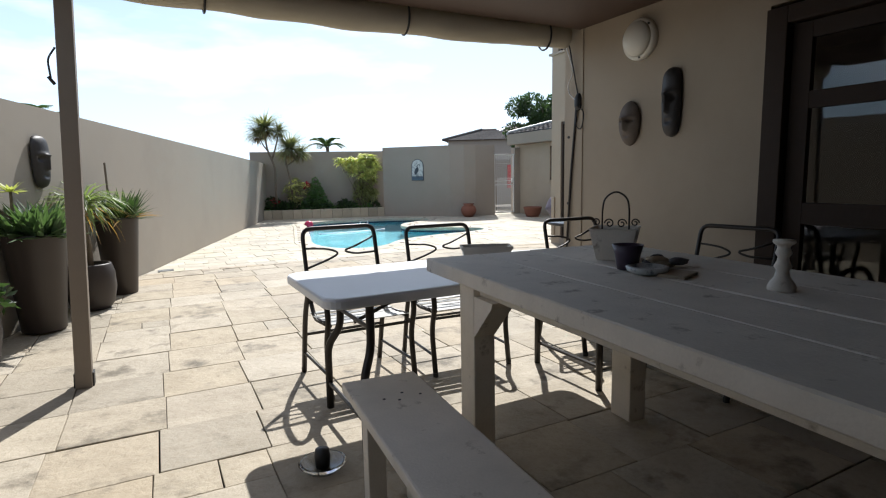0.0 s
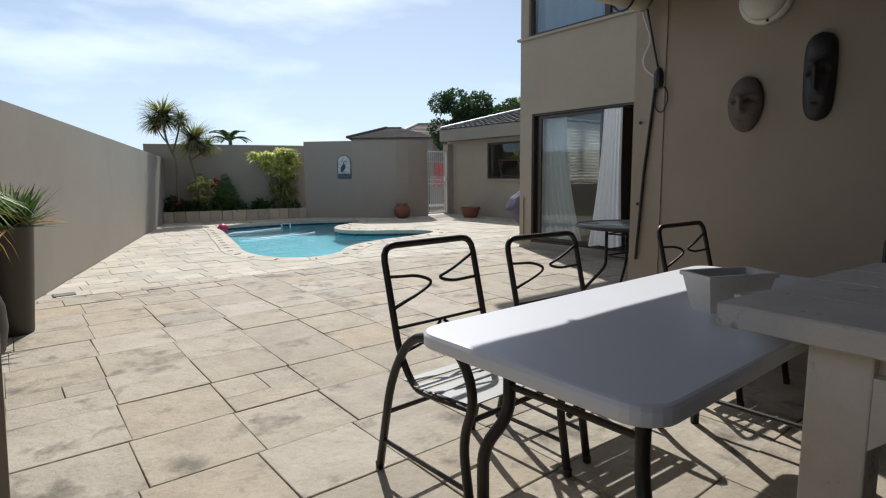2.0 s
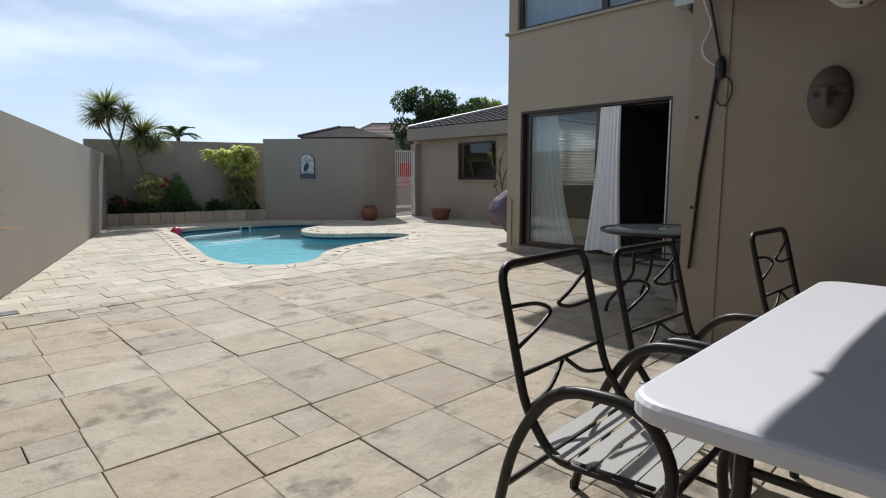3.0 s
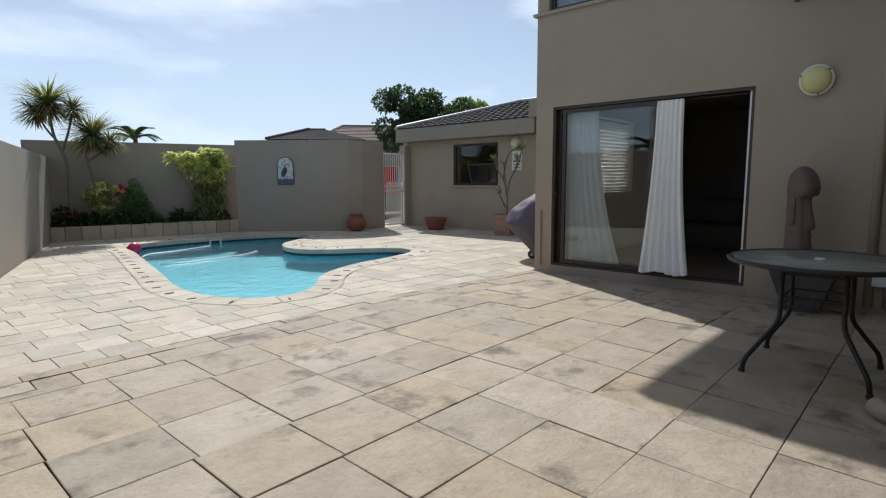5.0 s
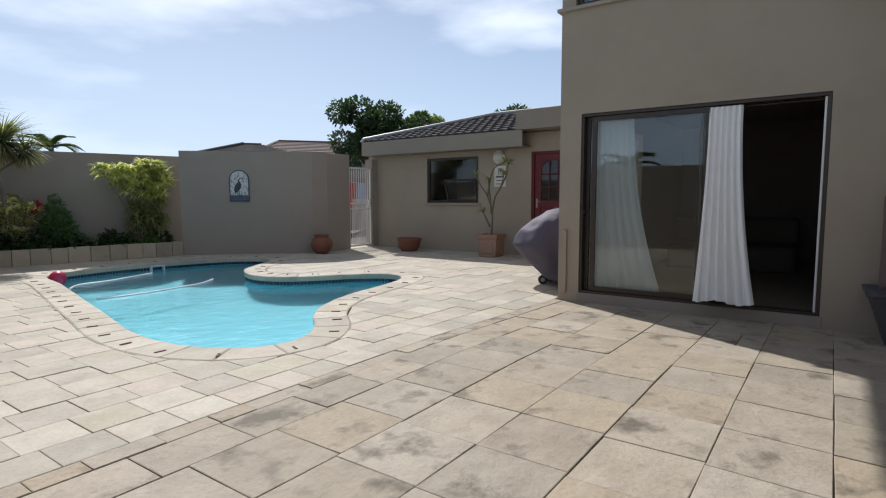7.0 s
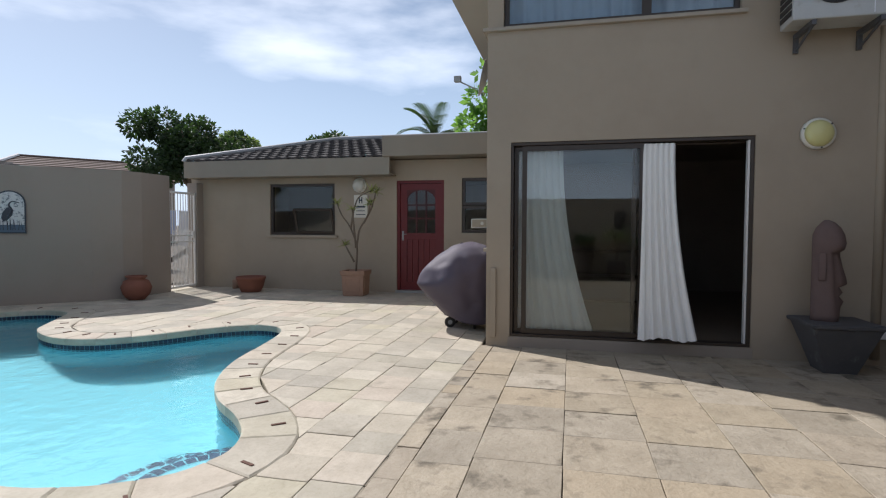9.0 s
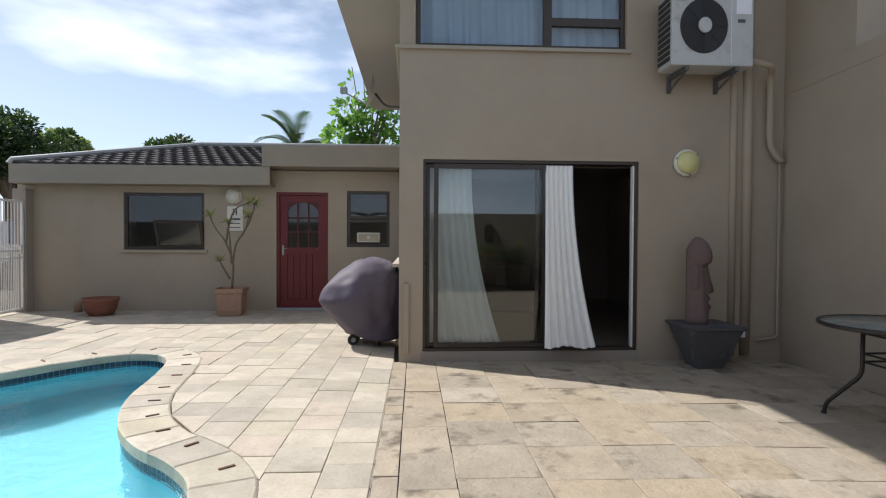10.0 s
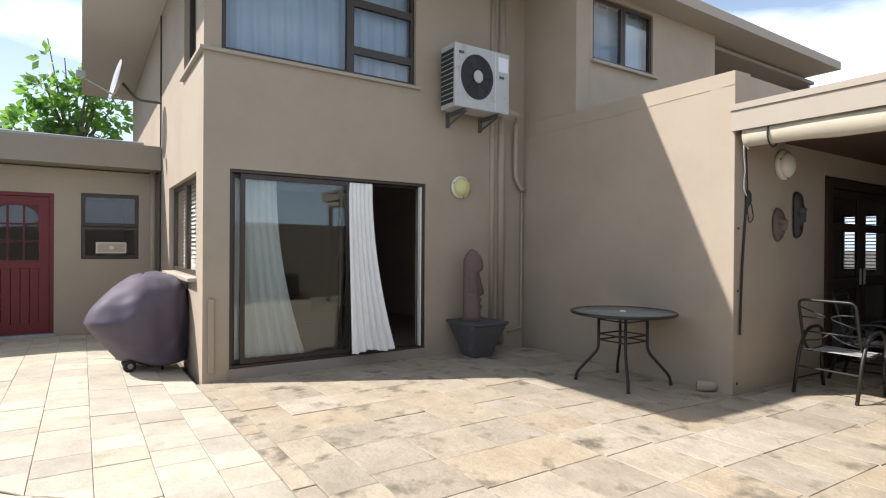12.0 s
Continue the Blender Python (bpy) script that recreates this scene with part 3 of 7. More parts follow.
def curtain(bm, y0, y1, x, z0, z1, folds, depth, lean0=0.0, lean1=0.0, out=0.0, seed=1, axis="y"):
    """A hanging cloth with folds; it may lean and swing out at its foot."""
    rng = random.Random(seed)
    nu, nv = folds * 8, 14
    ph = [rng.uniform(0, 6.28) for _ in range(3)]
    rows = []
    for j in range(nv + 1):
        t = 1 - j / nv
        row = []
        for i in range(nu + 1):
            u = i / nu
            a = y0 + (y1 - y0) * u + (lean0 + (lean1 - lean0) * u) * t * t
            b = x - out * t ** 1.6 + depth * (0.4 + 0.6 * t) * (math.sin(u * folds * 6.28 + ph[0] + t * 0.8) + 0.35 * math.sin(u * folds * 13.1 + ph[1] + t * 2))
            z = z0 + (z1 - z0) * (1 - t) + 0.015 * math.sin(u * 9 + ph[2]) * t
            row.append(bm.verts.new((b, a, z) if axis == "y" else (a, b, z)))
        rows.append(row)
    for a, b in zip(rows, rows[1:]):
        for i in range(nu):
            bm.faces.new([a[i], a[i + 1], b[i + 1], b[i]])


def writing_bar(parent, lo, hi, mat):
    bm = bmesh.new()
    box(bm, lo, hi)
    return part("lettering_bar", bm, mat, parent)


# ---- rooms behind the openings ----
def room(name, lo, hi, label, open_side):
    """Inside faces of a room as thin slabs; open_side is left out."""
    t = 0.08
    pieces = {"-x": ((lo[0] - t, lo[1], lo[2]), (lo[0], hi[1], hi[2])), "+x": ((hi[0], lo[1], lo[2]), (hi[0] + t, hi[1], hi[2])),
              "-y": ((lo[0], lo[1] - t, lo[2]), (hi[0], lo[1], hi[2])), "+y": ((lo[0], hi[1], lo[2]), (hi[0], hi[1] + t, hi[2]))}
    for key, (a, b) in pieces.items():
        if key not in open_side:
            slab_box("wall_" + name, a, b, inside_paint, label + " inner wall", "wall")
    slab_box("floor_" + name, (lo[0], lo[1], lo[2] - 0.06), (hi[0], hi[1], lo[2]), inside_floor, label + " tiled floor", "floor")
    slab_box("ceiling_" + name, (lo[0] - t, lo[1] - t, hi[2]), (hi[0] + t, hi[1] + t, hi[2] + 0.06), inside_paint, label + " ceiling", "ceiling")


room("lounge", (6.952, 4.3, 0.04), (12.0, 8.255, 2.5), "dim lounge behind the sliding door", ("-x", "+y"))
room("bedroom", (6.952, 4.5, 2.9), (11.0, 8.2, 4.85), "dim upstairs bedroom", ("-x",))
room("cottage_room", (BX + 0.252, 8.8, 0.02), (14.0, 14.9, 2.25), "dim outbuilding room", ("-x",))
room("dining", (3.79, -4.0, 0.03), (6.6, 3.9, 2.5), "dim dining room behind the patio doors", ("-x", "-y"))
wall("wall_dining_back", (3.7, -4.1), (6.7, -4.1), 0, 2.62, -0.1, inside_paint, "dim dining room back wall with a window", ((1.35, 2.15, 0.9, 2.1),))
room("upstairs_landing", (5.952, -2.8, 3.0), (9.0, 3.85, 4.7), "dim upstairs landing", ("-x",))

# flat roofs that close the house
slab_box("roof_dining", (3.79, -4.2, 2.62), (5.69, 4.0, 2.95), fascia_paint, "flat roof over the dining room", "roof")


# ---- planter in front of the far wall ----
A, B = Vector((3.02, 17.72, 0)), Vector((6.62, 16.83, 0))
along = (B - A).normalized()
back = Vector((-along.y, along.x, 0))
planter = thing("raised_planter", Matrix.Identity(4), "low raised planter of rough stone blocks holding garden shrubs", "planter", "", "structure")
rng = random.Random(21)
u, L = 0.0, (B - A).length
while u < L - 0.05:
    w = min(rng.uniform(0.23, 0.36), L - u)
    bm = bmesh.new()
    d = rng.uniform(-0.008, 0.008)
    box(bm, (u + 0.004, d, 0), (u + w - 0.004, 0.12 + d, 0.29 + rng.uniform(-0.006, 0.006)), 0.008, Matrix((along, back, Vector((0, 0, 1)))).transposed().to_4x4())
    ob = part("stone_block", bm, stone_block, planter)
    ob.matrix_basis = Matrix.Translation(A)
    u += w
bm = bmesh.new()
box(bm, (0, 0.125, 0), (L + 0.1, 0.72, 0.24), 0, Matrix.Translation(A) @ Matrix((along, back, Vector((0, 0, 1)))).transposed().to_4x4())
part("soil_bed", bm, soil, planter, "dark planting soil")


def bed(u, v, z=0.24):
    """A place in the planter: u along it, v behind its front."""
    return A + along * u + back * v + Vector((0, 0, z))


# dracaena with bent bare trunks and spiky heads
dr = thing("dracaena_tree", Matrix.Identity(4), "tall dracaena with bare bent trunks and spiky green heads", "tree")
rng = random.Random(5)
heads = [((3.20, 17.74, 2.78), 0.74, 330), ((3.62, 17.72, 2.70), 0.46, 130), ((3.90, 17.66, 2.18), 0.76, 340), ((4.22, 17.62, 2.06), 0.48, 130), ((2.98, 17.78, 2.58), 0.46, 120)]
base1, base2 = bed(0.42, 0.45, 0.2), bed(0.92, 0.45, 0.2)
for pts, r in (((base1, (3.44, 17.8, 0.8), (3.46, 17.78, 1.6), (3.24, 17.76, 2.15), (3.20, 17.74, 2.74)), 0.036),
               (((3.38, 17.77, 1.85), (3.50, 17.75, 2.2), (3.62, 17.72, 2.68)), 0.026), (((3.30, 17.76, 2.05), (3.12, 17.8, 2.3), (3.02, 17.78, 2.6)), 0.022),
               ((base2, (3.92, 17.74, 0.8), (3.88, 17.72, 1.3), (3.74, 17.70, 1.85), (3.88, 17.68, 2.16)), 0.034), (((3.80, 17.70, 1.65), (4.08, 17.66, 1.85), (4.22, 17.62, 2.06)), 0.022)):
    bm = bmesh.new()
    tube(bm, rounded(pts, 0.2), r, 8, r * 0.75)
    part("trunk", bm, bark, dr, "", True)
for at, ln, count in heads:
    bm = bmesh.new()
    rosette(bm, at, count, ln, 0.040, rng, -0.6, 1.35, 0.75, 0.03)
    head = part("leaf_head", bm, leaf_head, dr)
    bm = bmesh.new()
    rosette(bm, Vector(at) - Vector((0, 0, 0.08)), count // 3, ln * 0.75, 0.032, rng, -1.2, -0.1, 0.5, 0.03)
    part("dry_leaves", bm, leaf_brown, head, "browning lower leaves")


def shrub(name, at, lobes, count, size, mat, label, seed, stems=5, category="shrub"):
    rng = random.Random(seed)
    t = thing(name, Matrix.Translation(at), label, category)
    for _ in range(stems):
        x, y, z, r = rng.choice(lobes)
        bm = bmesh.new()
        tube(bm, rounded([(rng.uniform(-0.08, 0.08), rng.uniform(-0.05, 0.05), -0.03), (x * 0.4, y * 0.4, z * 0.5), (x, y, z)], 0.15), 0.014, 6, 0.006)
        part("stem", bm, bark, t)
    bm = bmesh.new()
    leaf_cloud(bm, lobes, count, size, rng)
    part("foliage", bm, mat, t)
    return t


def tufted(name, at, lobes, tufts, blades, length, width, mats, label, seed, stems=6):
    """A shrub of many small leaf tufts over uneven lobes, in one or two leaf tones."""
    rng = random.Random(seed)
    t = thing(name, Matrix.Translation(at), label, "shrub")
    for _ in range(stems):
        x, y, z, r = rng.choice(lobes)
        bm = bmesh.new()
        tube(bm, rounded([(rng.uniform(-0.08, 0.08), rng.uniform(-0.05, 0.05), -0.03), (x * 0.4, y * 0.4, z * 0.5), (x, y, z)], 0.15), 0.014, 6, 0.006)
        part("stem", bm, bark, t)
    meshes = [bmesh.new() for _ in mats]
    total = sum(l[3] ** 2 for l in lobes)
    for x, y, z, r in lobes:
        for _ in range(max(2, int(tufts * r * r / total))):
            d = Vector((rng.gauss(0, 1), rng.gauss(0, 1), rng.gauss(0.25, 1))).normalized() * r * rng.uniform(0.55, 1.0)
            rosette(meshes[0 if rng.random() < 0.62 else -1], Vector((x, y, z)) + d, blades, length, width, rng, -0.5, 1.1, 0.9, 0.015)
    for bm, mat in zip(meshes, mats):
        part("foliage", bm, mat, t)
    return t


sh = tufted("golden_shrub", bed(3.05, 0.42), [(-0.72, 0, 1.50, 0.13), (-0.45, 0, 1.42, 0.20), (-0.15, 0.02, 1.44, 0.22), (0.12, 0, 1.56, 0.18), (0.36, 0, 1.52, 0.2), (0.5, 0.02, 1.3, 0.18), (-0.3, -0.05, 1.2, 0.14), (0.02, -0.05, 1.15, 0.22), (0.32, -0.03, 1.1, 0.2)], 190, 13, 0.20, 0.055, (leaf_lime, leaf_cream), "tall yellow-green variegated shrub in the raised planter", 7, 8)
bm = bmesh.new()
rng = random.Random(8)
for _ in range(95):
    rosette(bm, (rng.uniform(-0.25, 0.5), rng.uniform(-0.15, 0.15), rng.choice((0.35, 0.55, 0.62, 0.85)) + rng.uniform(-0.12, 0.12)), 11, 0.22, 0.048, rng, -0.7, 0.8, 1.0, 0.015)
part("lower_foliage", bm, leaf_croton, sh)
cr = tufted("croton_bush", bed(0.98, 0.36), [(0, 0, 0.78, 0.24), (-0.22, 0, 0.62, 0.18), (0.24, 0, 0.72, 0.18), (0.0, 0, 0.42, 0.25)], 95, 11, 0.15, 0.045, (leaf_croton, leaf_cream), "croton bush with cream-edged leaves and red tips", 9)
bm = bmesh.new()
leaf_cloud(bm, [(0.34, 0, 0.84, 0.08), (0.28, -0.1, 0.8, 0.07)], 45, 0.1, random.Random(3))
part("red_leaves", bm, flower_red, cr)
shrub("conical_shrub", bed(1.60, 0.36), [(0, 0, 0.96, 0.09), (0, 0, 0.80, 0.15), (0, 0, 0.6, 0.24), (0, 0, 0.35, 0.32), (0.25, 0, 0.12, 0.25), (-0.25, 0, 0.12, 0.25)], 3200, 0.06, leaf_cone, "dense green cone-shaped shrub in the raised planter", 10)
gc = thing("ground_cover", Matrix.Identity(4), "low mixed dark green planting along the raised bed", "plants", "", "stuff")
rng = random.Random(12)
bm = bmesh.new()
leaf_cloud(bm, [tuple(bed(rng.uniform(0.15, 3.5), rng.uniform(0.22, 0.5), rng.uniform(0.28, 0.48))) + (rng.uniform(0.12, 0.22),) for _ in range(26)], 3600, 0.10, rng)
part("leaves", bm, leaf_dark, gc)
bm = bmesh.new()
for _ in range(40):
    rosette(bm, bed(rng.uniform(0.1, 3.4), rng.uniform(0.2, 0.5)), 7, 0.34, 0.03, rng, 0.4, 2.0, 0.6)
part("blades", bm, leaf_green, gc)
bm = bmesh.new()
leaf_cloud(bm, [tuple(bed(0.35, 0.25, 0.55)) + (0.12,), tuple(bed(0.2, 0.3, 0.4)) + (0.1,)], 50, 0.08, rng)
part("red_flowers", bm, flower_red, gc)


# ---- heron tile picture on the garden wall ----
def facing(at, normal):
    """Pose whose local -y looks along normal, x to the right of a viewer, z up."""
    n = Vector(normal).normalized()
    r = Vector((0, 0, 1)).cross(n)
    return Matrix.Translation(at) @ Matrix((r, -n, Vector((0, 0, 1)))).transposed().to_4x4()


def arch(bm, w, h, y0, y1):
    pts = [(-w / 2, 0), (w / 2, 0), (w / 2, h - w / 2)] + [(math.cos(a) * w / 2, h - w / 2 + math.sin(a) * w / 2) for a in [math.pi * k / 12 for k in range(1, 12)]] + [(-w / 2, h - w / 2)]
    a, b = [bm.verts.new((x, y0, z)) for x, z in pts], [bm.verts.new((x, y1, z)) for x, z in pts]
    bm.faces.new(a)
    bm.faces.new(b[::-1])
    for i in range(len(pts)):
        j = (i + 1) % len(pts)
        bm.faces.new([a[i], b[i], b[j], a[j]])


pic = thing("tile_picture", facing((7.455, 16.02, 1.12), (-0.73, -0.685, 0)), "arched glazed tile picture of a wading bird on the garden wall", "wall picture")
bm = bmesh.new(); arch(bm, 0.40, 0.66, -0.018, 0.0); part("border", bm, picture_ink, pic)
bm = bmesh.new(); arch(bm, 0.36, 0.62, -0.024, -0.016); ob = part("tile_panel", bm, picture_white, pic); ob.location = (0, 0, 0.02)
bm = bmesh.new(); box(bm, (-0.18, -0.028, 0.02), (0.18, -0.022, 0.13)); part("lower_band", bm, picture_blue, pic)
bm = bmesh.new()
tube(bm, rounded([(-0.03, -0.028, 0.24), (0.03, -0.028, 0.36), (-0.02, -0.028, 0.44), (0.03, -0.028, 0.5), (0.12, -0.028, 0.47)], 0.05), 0.017, 6, 0.006)
lathe(bm, [(0.0, -0.13), (0.045, -0.08), (0.062, 0.0), (0.045, 0.08), (0.0, 0.12)], 10, Matrix.Translation((-0.03, -0.026, 0.30)) @ pose(0, 0, 0, 0, 25, 0) @ Matrix.Diagonal((1, 0.12, 1, 1)))
for dx in (-0.04, 0.0):
    tube(bm, [(dx, -0.027, 0.22), (dx + 0.01, -0.027, 0.06)], 0.006, 5)
part("bird", bm, picture_ink, pic)
bm = bmesh.new()
for k in range(9):
    x = -0.15 + 0.037 * k + 0.01 * math.sin(k * 5)
    tube(bm, [(x, -0.026, 0.05), (x + 0.02 * math.sin(k * 3), -0.026, 0.15 + 0.07 * abs(math.sin(k * 2.3)))], 0.008, 4, 0.003)
part("reeds", bm, picture_ink, pic)

# ---- white gate ----
gate = thing("garden_gate", Matrix.Translation((9.615, 14.98, 0)) @ Matrix.Diagonal((0.83, 1, 1, 1)), "white painted steel bar gate, closed between plastered walls", "gate")
bm = bmesh.new()
for lo, hi in (((0, -0.02, 0.04), (0.04, 0.02, 1.9)), ((0.86, -0.02, 0.04), (0.90, 0.02, 1.9)), ((0.04, -0.02, 1.86), (0.86, 0.02, 1.9)), ((0.04, -0.02, 0.04), (0.86, 0.02, 0.08))):
    box(bm, lo, hi, 0.004)
part("gate_frame", bm, white_paint, gate)
for z in (0.92, 1.04):
    bm = bmesh.new(); box(bm, (0.04, -0.012, z), (0.86, 0.012, z + 0.025)); part("rail", bm, white_paint, gate)
for k in range(8):
    bm = bmesh.new(); tube(bm, [(0.13 + 0.091 * k, 0, 0.08), (0.13 + 0.091 * k, 0, 1.86)], 0.009, 6); part("bar", bm, white_paint, gate)
for k in range(7):
    bm = bmesh.new(); tube(bm, [(0.175 + 0.091 * k, 0, 0.08), (0.175 + 0.091 * k, 0, 1.12)], 0.007, 6)
    lathe(bm, [(0.0, 0), (0.014, 0.02), (0.0, 0.06)], 6, Matrix.Translation((0.175 + 0.091 * k, 0, 1.11)))
    part("short_bar", bm, white_paint, gate)
bm = bmesh.new(); box(bm, (0.80, -0.03, 1.0), (0.88, 0.03, 1.14), 0.005); part("lock_box", bm, white_paint, gate)

# yard behind the gate
slab_box("wall_yard", (6.5, 20.0, 0), (15.5, 20.2, 1.9), plaster_wall, "plain plastered wall behind the washing yard", "wall")
line = thing("washing_line", Matrix.Translation((10.8, 17.4, 0)), "thin washing line stretched across the back yard", "washing line")
for x in (0.0, 3.6):
    bm = bmesh.new(); tube(bm, [(x, 0, 0), (x, 0, 1.75)], 0.02, 8); part("pole", bm, zinc, line)
bm = bmesh.new(); tube(bm, [(0, 0, 1.7), (1.8, 0, 1.62), (3.6, 0, 1.7)], 0.004, 5); part("line", bm, white_paint, line)
for k, (x, w, h, mt, lb) in enumerate(((11.75, 0.55, 0.85, red_cloth, "red shirt pegged on the washing line"), (12.42, 0.42, 0.6, blue_cloth, "pale blue shirt pegged on the washing line"), (12.92, 0.5, 0.9, white_plastic, "white towel pegged on the washing line"), (13.5, 0.4, 0.7, blue_cloth, "pale blue shirt pegged on the washing line"))):
    bm = bmesh.new()
    curtain(bm, x, x + w, 17.4, 1.62 - h, 1.62, 3, 0.03, seed=k, axis="x")
    tagged(part("hanging_shirt" if "shirt" in lb else "hanging_towel", bm, mt, None, "", True), lb, "laundry", "washing on the line")

# ---- facade: sliding door, curtains, windows ----
door = thing("door_sliding", Matrix.Identity(4), "bronze aluminium sliding glass door standing half open", "sliding door", "", "structure")
bm = bmesh.new()
for lo, hi in (((6.72, 5.85, 2.125), (6.86, 8.25, 2.16)), ((6.72, 5.85, 0.05), (6.86, 8.25, 0.08)), ((6.72, 5.85, 0.08), (6.86, 5.885, 2.125)), ((6.72, 8.22, 0.08), (6.86, 8.25, 2.125))):
    box(bm, lo, hi, 0.004)
part("door_frame", bm, brown_frame, door)
framed_pane(door, "fixed_panel", (6.82, 7.58, 1.1025), (0, 1, 0), (0, 0, 1), 1.27, 2.035, 0.04, 0.035, brown_frame, pane_glass, (-1, 0, 0))
sl = framed_pane(door, "sliding_panel", (6.765, 7.50, 1.1025), (0, 1, 0), (0, 0, 1), 1.26, 2.035, 0.05, 0.035, brown_frame, pane_glass, (-1, 0, 0))
bm = bmesh.new(); box(bm, (6.728, 6.88, 0.95), (6.746, 6.912, 1.17), 0.004); part("handle", bm, dark_void, sl)
bm = bmesh.new(); box(bm, (6.728, 8.20, 1.0), (6.742, 8.22, 1.04), 0.003); part("lock_keep", bm, dark_void, door)
# thin white upright strip along the closing jamb
bm = bmesh.new(); box(bm, (6.735, 5.887, 0.082), (6.80, 5.907, 2.12), 0.003); part("weather_strip", bm, white_paint, door, "thin white strip on the closing jamb")
bm = bmesh.new(); box(bm, (6.692, 5.83, -0.09), (6.86, 8.27, 0.048), 0.006); part("threshold", bm, plaster_wall, door, "worn cement door step")
bm = bmesh.new(); curtain(bm, 7.70, 8.24, 6.91, 0.1, 2.11, 7, 0.024, lean0=-0.34, seed=3)
tagged(part("curtain", bm, sheer, None, "", True), "sheer white curtain hanging behind the sliding door glass", "curtain", "lounge curtains")
bm = bmesh.new(); curtain(bm, 6.58, 6.89, 6.74, 0.13, 2.11, 6, 0.026, lean0=-0.20, lean1=0.05, out=0.24, seed=4)
tagged(part("curtain", bm, sheer, None, "", True), "white curtain blowing out through the open sliding door", "curtain", "lounge curtains")
bm = bmesh.new(); tube(bm, [(6.90, 5.8, 2.12), (6.90, 8.3, 2.12)], 0.012, 8)
tagged(part("curtain_rail", bm, brown_frame), "dark curtain rail over the sliding door", "curtain rail")
bm = bmesh.new()
box(bm, (9.9, 6.2, 0.04), (10.7, 8.0, 0.44), 0.05); box(bm, (10.5, 6.2, 0.42), (10.75, 8.0, 0.85), 0.06)
tagged(part("sofa", bm, carved_brown), "dark brown sofa standing in the dim lounge", "sofa")

win = thing("window_1", Matrix.Identity(4), "bronze framed upstairs window with drawn pale curtains", "window", "", "structure")
for yc, w, zc, h in ((7.605, 1.45, 4.015, 1.25), (6.445, 0.87, 3.545, 0.31), (6.445, 0.87, 3.985, 0.57), (6.445, 0.87, 4.455, 0.37)):
    framed_pane(win, "window_frame", (6.78, yc, zc), (0, 1, 0), (0, 0, 1), w, h, 0.045, 0.06, brown_frame, pane_glass, (-1, 0, 0))
bm = bmesh.new(); box(bm, (6.655, 5.96, 3.345), (6.78, 8.555, 3.383), 0.004); box(bm, (6.781, 8.51, 3.345), (8.05, 8.555, 3.383), 0.004)
part("window_sill", bm, fascia_paint, win)
bm = bmesh.new(); curtain(bm, 6.03, 8.3, 6.9, 3.39, 4.7, 12, 0.03, seed=9)
tagged(part("curtain", bm, sky_tint_curtain, None, "", True), "pale curtain drawn behind the upstairs window, tinted blue for sky reflected in the glass", "curtain")
win = thing("window_2", Matrix.Identity(4), "bronze framed upstairs side window", "window", "", "structure")
framed_pane(win, "window_frame", (7.575, 8.42, 4.035), (1, 0, 0), (0, 0, 1), 0.83, 1.21, 0.045, 0.06, brown_frame, pane_glass, (0, 1, 0))
win = thing("window_3", Matrix.Identity(4), "bronze framed ground floor side window with blinds", "window", "", "structure")
for xc in (7.65, 8.75):
    framed_pane(win, "window_frame", (xc, 8.42, 1.575), (1, 0, 0), (0, 0, 1), 1.09, 1.14, 0.05, 0.06, brown_frame, pane_glass, (0, 1, 0))
for k in range(20):
    bm = bmesh.new(); box(bm, (7.12, -0.027, -0.0015), (9.28, 0.027, 0.0015), 0, pose(0, 8.32, 1.05 + 0.054 * k, -56, 0, 0)); part("slat", bm, white_paint, win)
bm = bmesh.new(); box(bm, (7.05, 8.46, 0.96), (9.35, 8.60, 0.998), 0.004); part("window_sill", bm, fascia_paint, win)
win = thing("window_4", Matrix.Identity(4), "bronze framed louvre window upstairs over the patio", "window", "", "structure")
framed_pane(win, "window_frame", (5.76, 3.55, 4.30), (0, 1, 0), (0, 0, 1), 0.64, 0.86, 0.045, 0.06, brown_frame, None, (-1, 0, 0))
framed_pane(win, "window_frame", (5.76, 2.91, 4.30), (0, 1, 0), (0, 0, 1), 0.62, 0.86, 0.045, 0.06, brown_frame, pane_glass, (-1, 0, 0))
for k in range(7):
    bm = bmesh.new(); box(bm, (-0.05, 3.28, -0.003), (0.05, 3.82, 0.003), 0, pose(5.77, 0, 3.95 + 0.115 * k, 0, 55, 0)); part("louvre", bm, pane_glass, win)
bm = bmesh.new(); box(bm, (5.64, 2.54, 3.815), (5.76, 3.92, 3.856), 0.004); part("window_sill", bm, fascia_paint, win)
# curtain added to give the louvre panes the light blue of reflected sky
bm = bmesh.new(); curtain(bm, 2.58, 3.88, 5.88, 3.87, 4.74, 6, 0.02, seed=15)
tagged(part("curtain", bm, sky_tint_curtain, None, "", True), "added curtain behind the upstairs louvre window, tinted blue for reflected sky", "curtain")

